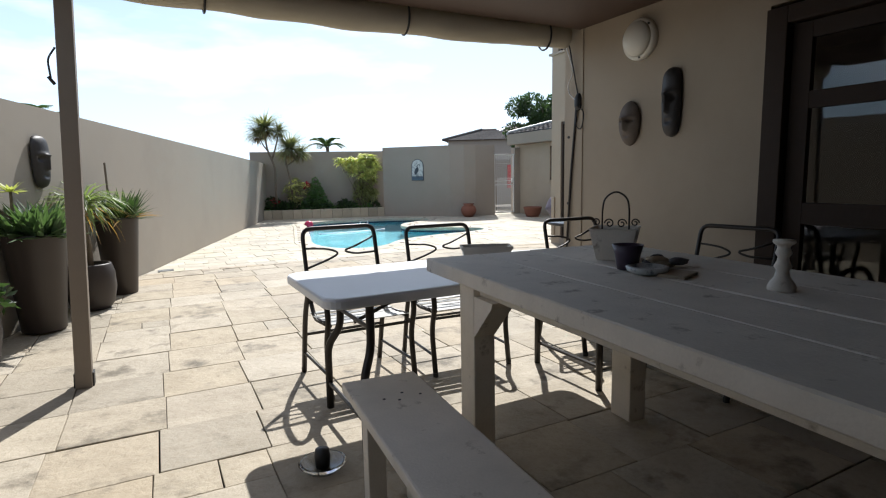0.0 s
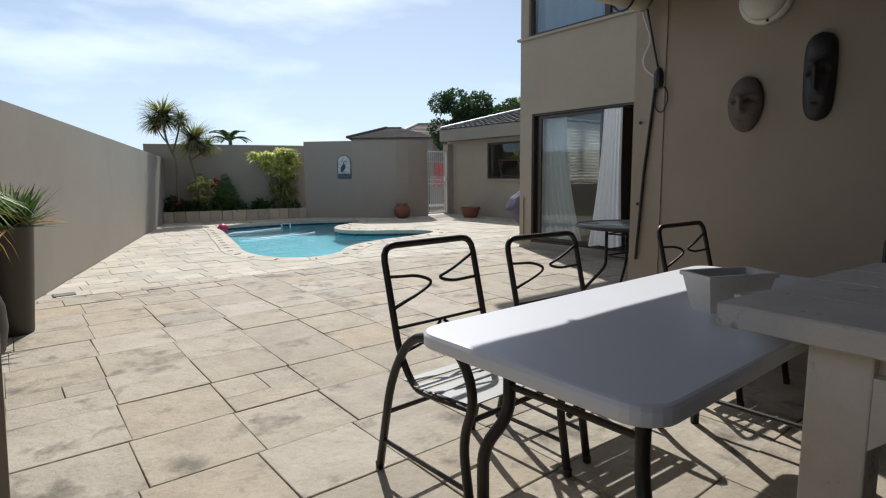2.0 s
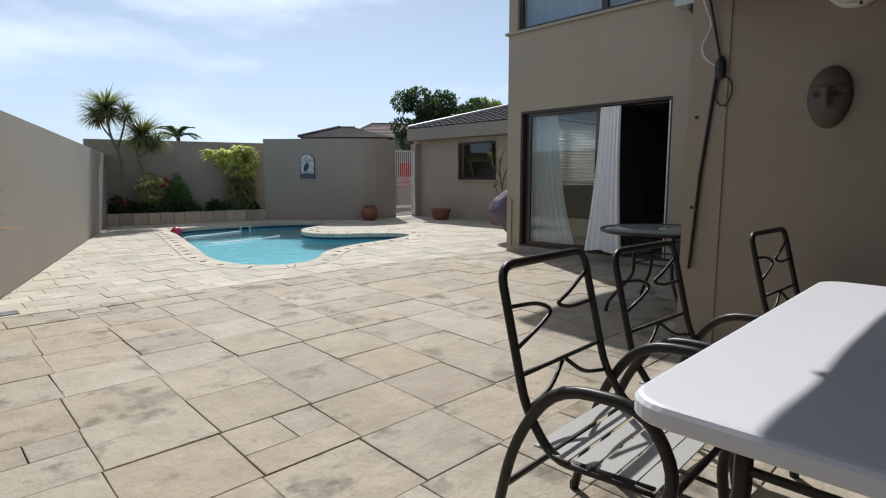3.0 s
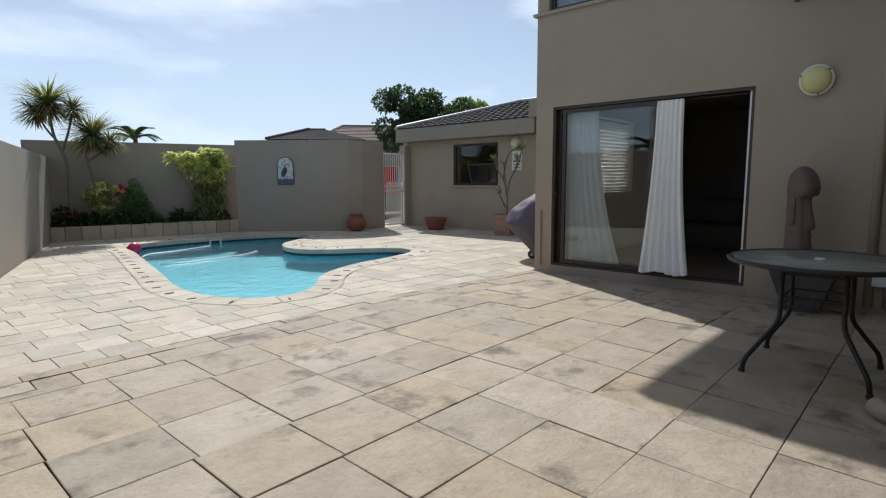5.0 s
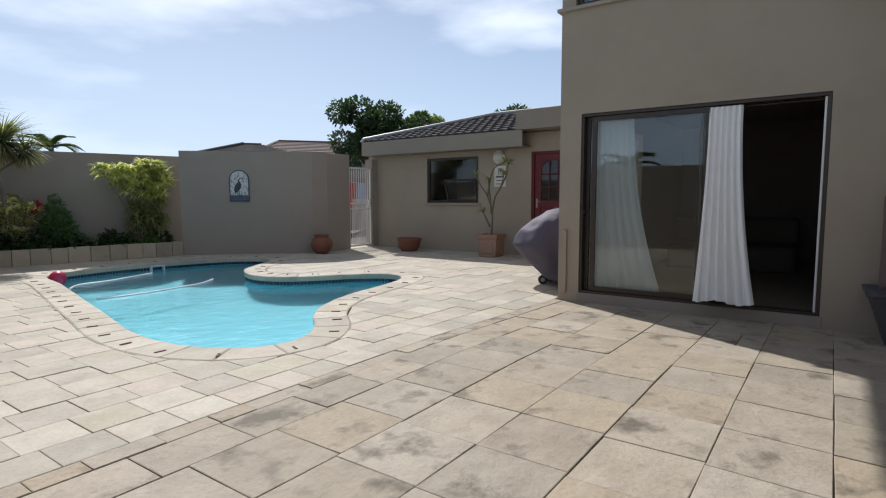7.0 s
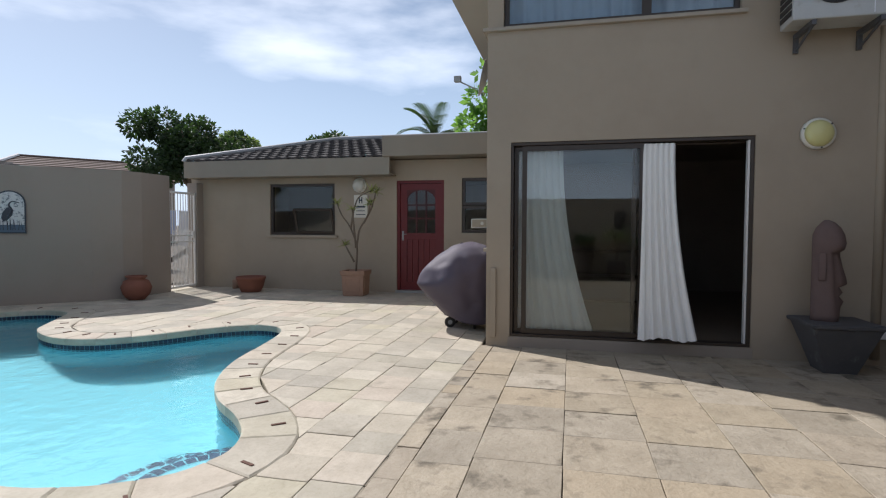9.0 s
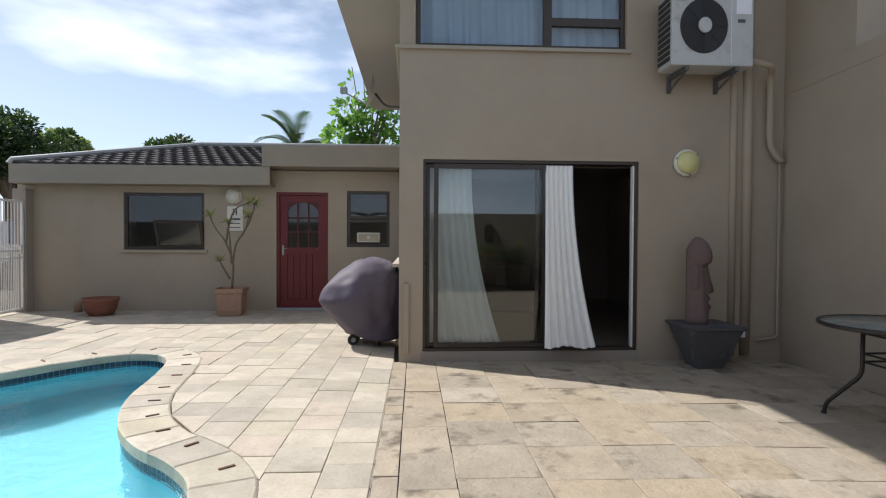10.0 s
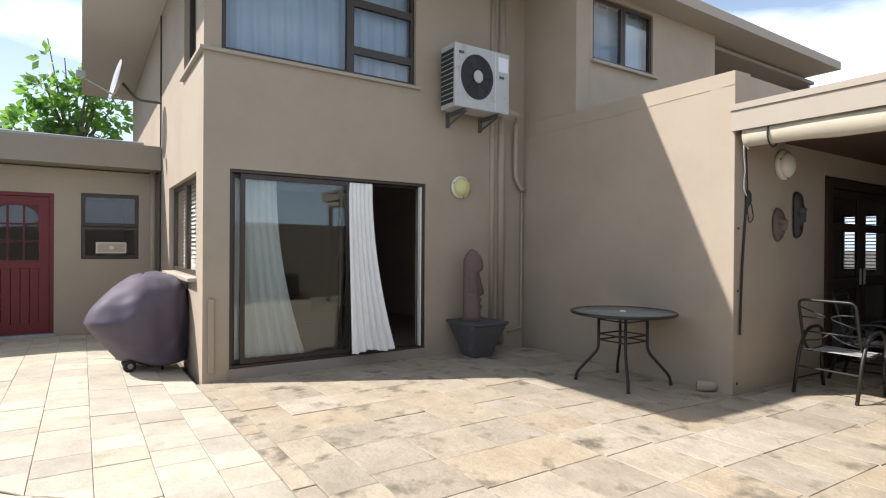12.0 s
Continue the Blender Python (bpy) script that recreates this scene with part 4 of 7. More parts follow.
# ---- fittings on the facade ----
def bulkhead(at, normal, r, shade_mat, label):
    t = thing("wall_lamp", facing(at, normal) @ pose(0, 0, 0, 90, 0, 0), label, "wall lamp", "round wall lamps")
    bm = bmesh.new(); lathe(bm, [(r, 0), (r, 0.03), (r * 0.97, 0.045), (r * 0.86, 0.05)], 28); ring_part = part("base_ring", bm, lamp_white, t, "", True)
    bm = bmesh.new(); lathe(bm, [(r * 0.86, 0.045), (r * 0.80, 0.075), (r * 0.6, 0.1), (r * 0.3, 0.115), (0.0, 0.12)], 28); part("shade", bm, shade_mat, t, "", True)
    for a in (40, 160, 280):
        bm = bmesh.new(); lathe(bm, [(0.008, 0.04), (0.008, 0.056), (0, 0.058)], 8, Matrix.Translation((r * 0.91 * math.cos(radians(a)), r * 0.91 * math.sin(radians(a)), 0))); part("screw", bm, dark_void, ring_part)


bulkhead((6.698, 5.32, 2.15), (-1, 0, 0), 0.15, lamp_yellow, "round yellowed bulkhead lamp on the house facade")
bulkhead((CX - 0.005, 3.46, 2.225), (-1, 0, 0), 0.155, lamp_white, "round white bulkhead lamp on the patio wall")
bulkhead((BX - 0.002, 11.52, 2.02), (-1, 0, 0), 0.14, lamp_white, "round white bulkhead lamp on the outbuilding wall")

ac = thing("air_conditioner", Matrix.Translation((6.27, 4.83, 3.10)) @ Matrix.Diagonal((1, 0.95, 1.07, 1)), "weathered white outdoor air conditioner on wall brackets", "air conditioner")
bm = bmesh.new(); box(bm, (0, 0, 0), (0.32, 0.92, 0.74), 0.012); ac_body = part("body", bm, ac_white, ac)
c = (-0.004, 0.56, 0.38)
bm = bmesh.new(); lathe(bm, [(0.265, -0.004), (0.265, 0.004), (0.24, 0.006)], 36, Matrix.Translation(c) @ pose(0, 0, 0, 0, -90, 0)); recess = part("fan_recess", bm, dark_void, ac)
bm = bmesh.new()
for k in range(9):
    r = 0.06 + 0.024 * k
    tube(bm, [(c[0] - 0.02, c[1] + r * math.cos(a), c[2] + r * math.sin(a)) for a in [2 * math.pi * s / 28 for s in range(29)]], 0.0028, 4)
for k in range(8):
    a = math.pi * k / 4
    tube(bm, [(c[0] - 0.02, c[1] + 0.05 * math.cos(a), c[2] + 0.05 * math.sin(a)), (c[0] - 0.02, c[1] + 0.26 * math.cos(a), c[2] + 0.26 * math.sin(a))], 0.003, 4)
part("grille", bm, black_steel, ac)
bm = bmesh.new(); lathe(bm, [(0.075, 0), (0.075, 0.02), (0.06, 0.028), (0, 0.03)], 20, Matrix.Translation((-0.012, c[1], c[2])) @ pose(0, 0, 0, 0, -90, 0)); part("hub_cap", bm, ac_white, recess)
bm = bmesh.new()
for k in range(5):
    a = 2 * math.pi * k / 5
    vs = [bm.verts.new((-0.009, c[1] + r * math.cos(a + o), c[2] + r * math.sin(a + o))) for r, o in ((0.07, 0), (0.23, -0.1), (0.23, 0.55), (0.07, 0.5))]
    bm.faces.new(vs)
part("fan_blades", bm, charcoal_stone, recess)
bm = bmesh.new(); box(bm, (-0.006, 0.03, 0.50), (0.0, 0.2, 0.68), 0.002); box(bm, (-0.005, 0.25, 0.02), (0.0, 0.256, 0.72)); part("side_cover", bm, white_plastic, ac)
for yy, zz in ((0.78, 0.62), (0.1, 0.42)):
    bm = bmesh.new(); box(bm, (-0.008, yy, zz), (-0.001, yy + 0.08, zz + 0.03)); part("badge", bm, charcoal_stone, ac_body)
bm = bmesh.new()
for k in range(11):
    box(bm, (0.03, 0.921, 0.05 + 0.058 * k), (0.30, 0.928, 0.092 + 0.058 * k))
part("side_fins", bm, dark_void, ac_body)
for y in (0.16, 0.72):
    bm = bmesh.new(); box(bm, (0.0, y, -0.045), (0.43, y + 0.04, -0.003)); tube(bm, [(0.03, y + 0.02, -0.045), (0.40, y + 0.02, -0.15)], 0.012, 6); box(bm, (0.39, y, -0.17), (0.43, y + 0.04, -0.045)); part("bracket", bm, charcoal_stone, ac)
pipe = thing("drain_pipe", Matrix.Identity(4), "taupe painted pipes running down the house corner", "pipe", "", "structure")
bm = bmesh.new(); tube(bm, rounded([(6.4, 4.78, 3.2), (6.45, 4.5, 3.17), (6.6, 4.42, 3.1), (6.63, 4.40, 2.35), (6.63, 4.30, 2.2), (6.64, 4.24, 2.18)], 0.08), 0.035, 10); part("lagged_pipe", bm, plaster, pipe, "", True)
bm = bmesh.new(); tube(bm, rounded([(6.66, 4.26, 2.2), (6.66, 4.26, 0.2), (6.66, 4.5, 0.17)], 0.04), 0.014, 8); part("thin_pipe", bm, plaster, pipe, "", True)
for y, r in ((4.62, 0.055), (4.78, 0.04)):
    bm = bmesh.new(); tube(bm, [(6.69, y, 0.0), (6.69, y, 4.95)], r, 14); part("cased_pipe", bm, plaster, pipe, "", True)
bm = bmesh.new(); box(bm, (6.672, 8.40, 0.04), (6.70, 8.46, 0.80), 0.006); part("conduit_cover", bm, plaster, pipe)
bm = bmesh.new(); box(bm, (6.64, 4.62, 0.20), (6.70, 4.76, 0.32), 0.006); tagged(part("outdoor_socket", bm, white_plastic), "small white weatherproof socket low on the wall", "socket")
bm = bmesh.new(); tube(bm, rounded([(3.72, 4.33, 0.0), (3.72, 4.43, 0.01), (3.80, 4.50, 0.015)], 0.05), 0.05, 12); tagged(part("drain_outlet", bm, plaster, None, "", True), "short painted drain outlet at the foot of the wall", "pipe")

# statue on its flared pot
st = thing("stone_pedestal", pose(6.38, 5.25, -0.055, 0, 0, 1), "charcoal cement flared square pot with pale stains, used as a pedestal", "pedestal")
bm = bmesh.new(); square_pot(bm, [(0.135, 0), (0.14, 0.02), (0.268, 0.415), (0.292, 0.425), (0.294, 0.455), (0.28, 0.46)], 0.004); part("pot_body", bm, charcoal_stone, st)


def carved_head():
    """A long stone head: rounded crown, heavy brow, long narrow nose, lips and chin."""
    rows = ((0.0, 0.125, 0.0, 0.125), (0.05, 0.135, 0.0, 0.13), (0.12, 0.12, 0.02, 0.125), (0.17, 0.115, 0.05, 0.12), (0.21, 0.105, 0.02, 0.115), (0.245, 0.105, 0.05, 0.11), (0.285, 0.10, 0.025, 0.11),
            (0.315, 0.10, 0.09, 0.11), (0.36, 0.098, 0.085, 0.11), (0.45, 0.09, 0.06, 0.11), (0.54, 0.08, 0.045, 0.112), (0.575, 0.082, 0.04, 0.115), (0.60, 0.16, 0.0, 0.128), (0.65, 0.175, 0.0, 0.132),
            (0.72, 0.16, 0.0, 0.13), (0.78, 0.125, 0.0, 0.115), (0.825, 0.07, 0.0, 0.085), (0.845, 0.02, 0.0, 0.03))
    bm = bmesh.new()
    rings, n = [], 32
    for z, face, nose, half in rows:
        back = 0.125 if z < 0.7 else 0.125 * max(0.15, 1 - ((z - 0.7) / 0.16) ** 2)
        ring = []
        for k in range(n):
            a = 2 * math.pi * k / n
            c, q = math.cos(a), math.sin(a)
            y = math.copysign(abs(q) ** 0.65, q) * half
            x = math.copysign(abs(c) ** 0.65, c) * (face if c > 0 else back)
            if c > 0:
                x += nose * max(0.0, 1 - (y / 0.05) ** 2)
            ring.append(bm.verts.new((x, y, z)))
        rings.append(ring)
    for a, b in zip(rings, rings[1:]):
        for i in range(n):
            bm.faces.new([a[i], a[(i + 1) % n], b[(i + 1) % n], b[i]])
    bm.faces.new(rings[0][::-1]); bm.faces.new(rings[-1])
    for side in (-1, 1):
        box(bm, (-0.05, side * 0.118 - 0.014, 0.34), (0.02, side * 0.118 + 0.014, 0.57), 0.01)
    return bm


ob = part("statue", carved_head(), statue_stone, None, "", True)
ob.matrix_basis = pose(6.40, 5.33, 0.402, 0, 0, -118) @ Matrix.Diagonal((0.86, 0.80, 1.09, 1))
tagged(ob, "reddish brown carved long-faced stone head standing on the pedestal", "statue")

# round glass table
tb = thing("round_garden_table", Matrix.Translation((4.39, 4.87, -0.037)), "round frosted glass garden table with dark splayed steel legs", "table")
bm = bmesh.new(); lathe(bm, [(0.50, 0.725), (0.505, 0.733), (0.50, 0.738), (0.0, 0.738)], 48); top_part = part("glass_top", bm, frosted, tb, "", True)
bm = bmesh.new(); tube(bm, [(0.515 * math.cos(a), 0.515 * math.sin(a), 0.728) for a in [2 * math.pi * s / 48 for s in range(49)]], 0.016, 8); part("rim", bm, black_steel, top_part, "dark steel rim", True)
bm = bmesh.new(); lathe(bm, [(0.03, 0.738), (0.03, 0.745), (0, 0.746)], 16); part("parasol_plug", bm, white_plastic, top_part, "white plastic plug")
for k in range(4):
    a = radians(45 + 90 * k)
    cx, cy = math.cos(a), math.sin(a)
    bm = bmesh.new(); tube(bm, rounded([(0.24 * cx, 0.24 * cy, 0.71), (0.24 * cx, 0.24 * cy, 0.34), (0.46 * cx, 0.46 * cy, 0.09), (0.47 * cx, 0.47 * cy, 0.0)], 0.06), 0.015, 8); lg = part("leg", bm, black_steel, tb, "", True); bm = bmesh.new(); lathe(bm, [(0.018, 0.0), (0.02, 0.02), (0.016, 0.03)], 10, Matrix.Translation((0.47 * cx, 0.47 * cy, 0))); part("foot_cap", bm, dark_void, lg)
for z in (0.65, 0.5, 0.44):
    bm = bmesh.new(); s = 0.17; tube(bm, [(s, s, z), (-s, s, z), (-s, -s, z), (s, -s, z), (s, s, z)], 0.008, 6); part("brace", bm, black_steel, tb)

# covered barbecue
bq = thing("covered_barbecue", Matrix.Translation((7.68, 8.90, -0.04)), "barbecue under a plum-grey fitted cloth cover beside the house", "barbecue")
bm = bmesh.new()
bmesh.ops.create_icosphere(bm, subdivisions=5, radius=1.0)
for v in bm.verts:
    d = v.co.normalized()
    t = math.asin(max(-1.0, min(1.0, d.z))) / (math.pi / 2)
    ang = math.atan2(d.y, d.x)
    bulge = max(0.0, math.cos(ang - radians(122))) ** 2
    if t > 0:
        rad = 0.13 + 0.26 * (1 - t ** 2.3) + 0.25 * bulge * (1 - t) ** 0.95
    else:
        rad = 0.39 + 0.03 * t + bulge * (0.25 * max(0.0, 1 + 1.1 * t) - 0.10 * min(1.0, -1.2 * t))
    if abs(t) > 0.88:
        rad *= max(0.0, (1 - abs(t)) / 0.12) ** 0.6
    fold = 0.010 * math.sin(ang * 9 + t * 4) * (1 - abs(t)) + 0.022 * noise.noise(d * 3.1) + 0.010 * noise.noise(Vector((ang * 4.0, t * 1.6, 3.0)))
    v.co = Vector((math.cos(ang) * (rad + fold), math.sin(ang) * (rad + fold) * 1.05 - 0.05 * max(0.0, t), 0.57 + (0.53 if t > 0 else 0.55 - 0.09 * bulge) * math.copysign(abs(t) ** 0.85, t) + fold * 0.4))
part("cloth_cover", bm, cover_cloth, bq, "", True)
bm = bmesh.new(); tube(bm, [(-0.05, 0.06, 1.085), (-0.14, 0.20, 0.97), (-0.24, 0.37, 0.78), (-0.325, 0.53, 0.585)], 0.009, 6); part("seam", bm, cover_cloth, bq)
for x in (-0.14, 0.12):
    bm = bmesh.new(); lathe(bm, [(0.03, -0.02), (0.065, -0.018), (0.07, 0), (0.065, 0.018), (0.03, 0.02)], 18, Matrix.Translation((x, 0.2, 0.07)) @ pose(0, 0, 0, 0, 90, 20)); wh = part("wheel", bm, dark_void, bq); bm = bmesh.new(); lathe(bm, [(0.03, -0.024), (0.03, 0.024), (0, 0.026)], 12, Matrix.Translation((x, 0.2, 0.07)) @ pose(0, 0, 0, 0, 90, 20)); part("hub", bm, zinc, wh)
for x in (-0.15, 0.15):
    bm = bmesh.new(); tube(bm, [(x, -0.12, 0.3), (x, -0.12, 0.0)], 0.015, 8); part("leg", bm, black_steel, bq)

# satellite dish and cable
ds = thing("satellite_dish", Matrix.Identity(4), "grey satellite dish on a bent arm high on the side wall", "satellite dish")
bm = bmesh.new(); lathe(bm, [(0.0, 0.0), (0.12, 0.012), (0.22, 0.04), (0.31, 0.08), (0.315, 0.088), (0.22, 0.05), (0.12, 0.022), (0.0, 0.01)], 28, Matrix.Translation((10.25, 9.05, 3.80)) @ Vector((-0.12, 1.0, 0.22)).to_track_quat("Z", "Y").to_matrix().to_4x4()); part("reflector", bm, zinc, ds, "", True)
bm = bmesh.new(); tube(bm, rounded([(10.2, 8.52, 3.55), (10.2, 8.85, 3.55), (10.25, 9.03, 3.78)], 0.1), 0.02, 8); part("mast_arm", bm, charcoal_stone, ds, "", True)
bm = bmesh.new(); tube(bm, [(10.25, 9.08, 3.55), (10.2, 9.55, 3.78)], 0.012, 6); box(bm, (10.15, 9.5, 3.76), (10.25, 9.62, 3.86), 0.01); part("receiver_arm", bm, zinc, ds)
bm = bmesh.new(); tube(bm, [(10.2, 8.525, 0.1), (10.2, 8.525, 4.9)], 0.012, 6); tagged(part("wall_cable", bm, dark_void), "dark cable running down the side wall", "cable")
bm = bmesh.new(); tube(bm, [(10.46, 8.60, 0.0), (10.46, 8.60, 2.5)], 0.04, 10); tagged(part("downpipe", bm, plaster, None, "", True), "painted rainwater downpipe at the corner", "pipe")


# ---- outbuilding: roof, door, windows, pots ----
rf = thing("roof_cottage", Matrix.Identity(4), "low hipped roof of charcoal concrete tiles with taupe fascia", "roof", "", "structure")
bm = bmesh.new(); box(bm, (10.16, 10.80, 2.18), (10.22, 15.06, 2.50), 0.004); box(bm, (10.221, 15.0, 2.18), (16, 15.06, 2.50), 0.004); part("fascia", bm, fascia_shaded, rf)
bm = bmesh.new(); box(bm, (10.22, 10.80, 2.18), (10.82, 15.0, 2.21)); part("eave_board", bm, fascia_shaded, rf)
bm = bmesh.new(); box(bm, (10.12, 8.52, 2.50), (13.5, 10.92, 2.86), 0.004); part("parapet", bm, fascia_shaded, rf)
bm = bmesh.new(); box(bm, (10.3, 9.4, 2.862), (10.36, 10.7, 2.885)); part("roof_strip", bm, fascia_shaded, rf)
RIDGE_X, RIDGE_Z, EAVE_X, EAVE_Z, HIP_Y = 12.7, 3.22, 10.18, 2.50, 15.06
rows_n = 10
bm = bmesh.new()
for k in range(rows_n):
    t0, t1 = k / rows_n, (k + 1) / rows_n
    x0, x1 = EAVE_X + (RIDGE_X - EAVE_X) * t0, EAVE_X + (RIDGE_X - EAVE_X) * (t1 + 0.03)
    z0, z1 = EAVE_Z + (RIDGE_Z - EAVE_Z) * t0 + 0.035, EAVE_Z + (RIDGE_Z - EAVE_Z) * t1 + 0.012
    y = 8.6 + (0.1 if k % 2 else 0)
    while y < HIP_Y - 2.2 * (t0 + t1) / 2:
        w = 0.21
        prev = None
        for s in range(7):
            u = s / 6
            h = 0.020 * (0.5 - 0.5 * math.cos(u * 2 * math.pi * 1.0)) if u < 0.999 else 0.0
            col = [bm.verts.new((x0, y + w * u, z0 - 0.03 + h)), bm.verts.new((x0, y + w * u, z0 + h)), bm.verts.new((x1, y + w * u, z1 + h))]
            if prev:
                bm.faces.new([prev[0], col[0], col[1], prev[1]])
                bm.faces.new([prev[1], col[1], col[2], prev[2]])
            prev = col
        y += w + 0.006
ob = part("roof_tiles", bm, roof_tile, rf, "", False); ob["kind"] = "stuff"
bm = bmesh.new()
E1, E2, R1, R2 = (EAVE_X, 8.55, EAVE_Z), (EAVE_X, HIP_Y, EAVE_Z), (RIDGE_X, HIP_Y - 2.2, RIDGE_Z), (RIDGE_X, 8.55, RIDGE_Z)
E3, E4 = (15.2, HIP_Y, EAVE_Z), (15.2, 8.55, EAVE_Z)
v = {k: bm.verts.new(p) for k, p in zip("abcdef", (E1, E2, R1, R2, E3, E4))}
for f in ("abcd", "bec", "cefd"):
    bm.faces.new([v[q] for q in f])
part("roof_deck", bm, roof_tile, rf)
bm = bmesh.new(); tube(bm, [E2, (EAVE_X + 0.02, HIP_Y - 0.02, EAVE_Z + 0.06), (R1[0], R1[1], R1[2] + 0.05), (R2[0], R2[1], R2[2] + 0.05)], 0.055, 8); part("ridge_cap", bm, zinc, rf)

rd = thing("door_cottage", Matrix.Identity(4), "red painted wooden door with an arched glazed grid, closed", "door", "", "structure")
bm = bmesh.new()
for lo, hi in (((BX + 0.03, 9.88, 0.03), (BX + 0.13, 9.93, 2.10)), ((BX + 0.03, 10.74, 0.03), (BX + 0.13, 10.79, 2.10)), ((BX + 0.03, 9.93, 2.05), (BX + 0.13, 10.74, 2.10))):
    box(bm, lo, hi)
part("door_frame", bm, red_wood, rd)
bm = bmesh.new()
for lo, hi in (((0, 9.935, 0.05), (0.045, 10.06, 2.045)), ((0, 10.61, 0.05), (0.045, 10.735, 2.045)), ((0, 10.06, 1.93), (0.045, 10.61, 2.045)), ((0, 10.06, 1.0), (0.045, 10.61, 1.12)), ((0, 10.06, 0.05), (0.045, 10.61, 0.2))):
    box(bm, (BX + 0.06 + lo[0], *lo[1:]), (BX + 0.06 + hi[0], *hi[1:]))
for k in range(5):
    box(bm, (BX + 0.072, 10.062 + 0.11 * k, 0.2), (BX + 0.098, 10.166 + 0.11 * k, 1.0), 0.004)
part("leaf", bm, red_wood, rd)
bm = bmesh.new(); box(bm, (BX + 0.08, 10.06, 1.12), (BX + 0.09, 10.61, 1.93)); part("pane", bm, clear_glass, rd)
bm = bmesh.new()
for k in range(4):
    box(bm, (BX + 0.062, 10.05 + 0.187 * k - 0.014, 1.12), (BX + 0.078, 10.05 + 0.187 * k + 0.014, 1.93))
for z in (1.38, 1.63):
    box(bm, (BX + 0.063, 10.06, z), (BX + 0.077, 10.61, z + 0.028))
pts = [(10.06, 1.95), (10.06, 1.72)] + [(10.335 + 0.275 * math.cos(math.pi - math.pi * k / 10), 1.72 + 0.20 * math.sin(math.pi * k / 10)) for k in range(1, 10)] + [(10.61, 1.72), (10.61, 1.95)]
fa, fb = [bm.verts.new((BX + 0.0605, y, z)) for y, z in pts], [bm.verts.new((BX + 0.08, y, z)) for y, z in pts]
bm.faces.new(fa); bm.faces.new(fb[::-1])
for i in range(len(pts)):
    j = (i + 1) % len(pts); bm.faces.new([fa[i], fb[i], fb[j], fa[j]])
part("glazing_bars", bm, dark_red_wood, rd)
bm = bmesh.new(); box(bm, (BX + 0.045, 10.665, 0.98), (BX + 0.06, 10.70, 1.16), 0.004); tube(bm, [(BX + 0.05, 10.68, 1.1), (BX + 0.02, 10.68, 1.1), (BX + 0.02, 10.6, 1.1)], 0.008, 6); part("handle", bm, zinc, rd, "chrome lever handle")
bm = bmesh.new(); box(bm, (BX - 0.03, 9.86, 0.0), (BX + 0.12, 10.81, 0.045), 0.005); part("door_step", bm, zinc, rd)

win = thing("window_5", Matrix.Identity(4), "bronze framed outbuilding window with an open top-hung sash", "window", "", "structure")
framed_pane(win, "window_frame", (BX + 0.06, 12.73, 1.57), (0, 1, 0), (0, 0, 1), 1.37, 0.99, 0.05, 0.06, brown_frame, pane_glass, (-1, 0, 0))
t = 18
framed_pane(win, "sash", (BX - 0.05, 12.45, 1.345), (0, 1, 0), (-math.sin(radians(t)), 0, math.cos(radians(t))), 0.80, 0.50, 0.04, 0.03, brown_frame, pane_glass, (-math.cos(radians(t)), 0, -math.sin(radians(t))))
bm = bmesh.new(); box(bm, (BX - 0.05, 11.98, 1.02), (BX + 0.04, 13.48, 1.066), 0.004); part("window_sill", bm, plaster, win)
win = thing("window_6", Matrix.Identity(4), "small bronze framed window with a box air conditioner in it", "window", "", "structure")
framed_pane(win, "window_frame", (BX + 0.06, 9.17, 1.88), (0, 1, 0), (0, 0, 1), 0.75, 0.49, 0.05, 0.06, brown_frame, pane_glass, (-1, 0, 0))
framed_pane(win, "window_frame", (BX + 0.06, 9.17, 1.38), (0, 1, 0), (0, 0, 1), 0.75, 0.49, 0.05, 0.06, brown_frame, pane_glass, (-1, 0, 0))
wa = thing("window_air_conditioner", Matrix.Translation((BX - 0.08, 8.96, 1.22)), "cream box air conditioner set into the small window", "air conditioner")
bm = bmesh.new(); box(bm, (0, 0, 0), (0.3, 0.40, 0.17), 0.008); part("casing", bm, lamp_white, wa)
bm = bmesh.new(); box(bm, (-0.004, 0.02, 0.02), (0.0, 0.38, 0.15)); part("grille", bm, stone_block, wa)
bm = bmesh.new(); lathe(bm, [(0.03, 0), (0.03, 0.01), (0, 0.012)], 14, Matrix.Translation((-0.004, 0.2, 0.085)) @ pose(0, 0, 0, 0, -90, 0)); part("badge", bm, lamp_white, wa)

sg = thing("estate_sign", Matrix.Translation((BX - 0.001, 11.37, 1.41)), "small white printed notice board on the outbuilding wall", "sign")
bm = bmesh.new(); box(bm, (-0.012, 0, 0), (0, 0.27, 0.43), 0.003); part("board", bm, lamp_white, sg)
for lo, hi in (((0.10, 0.27), (0.12, 0.39)), ((0.15, 0.27), (0.17, 0.39)), ((0.10, 0.32), (0.17, 0.34)), ((0.04, 0.19), (0.23, 0.22)), ((0.05, 0.12), (0.22, 0.135)), ((0.04, 0.05), (0.23, 0.065))):
    writing_bar(sg, (-0.015, lo[0], lo[1]), (-0.011, hi[0], hi[1]), picture_ink)

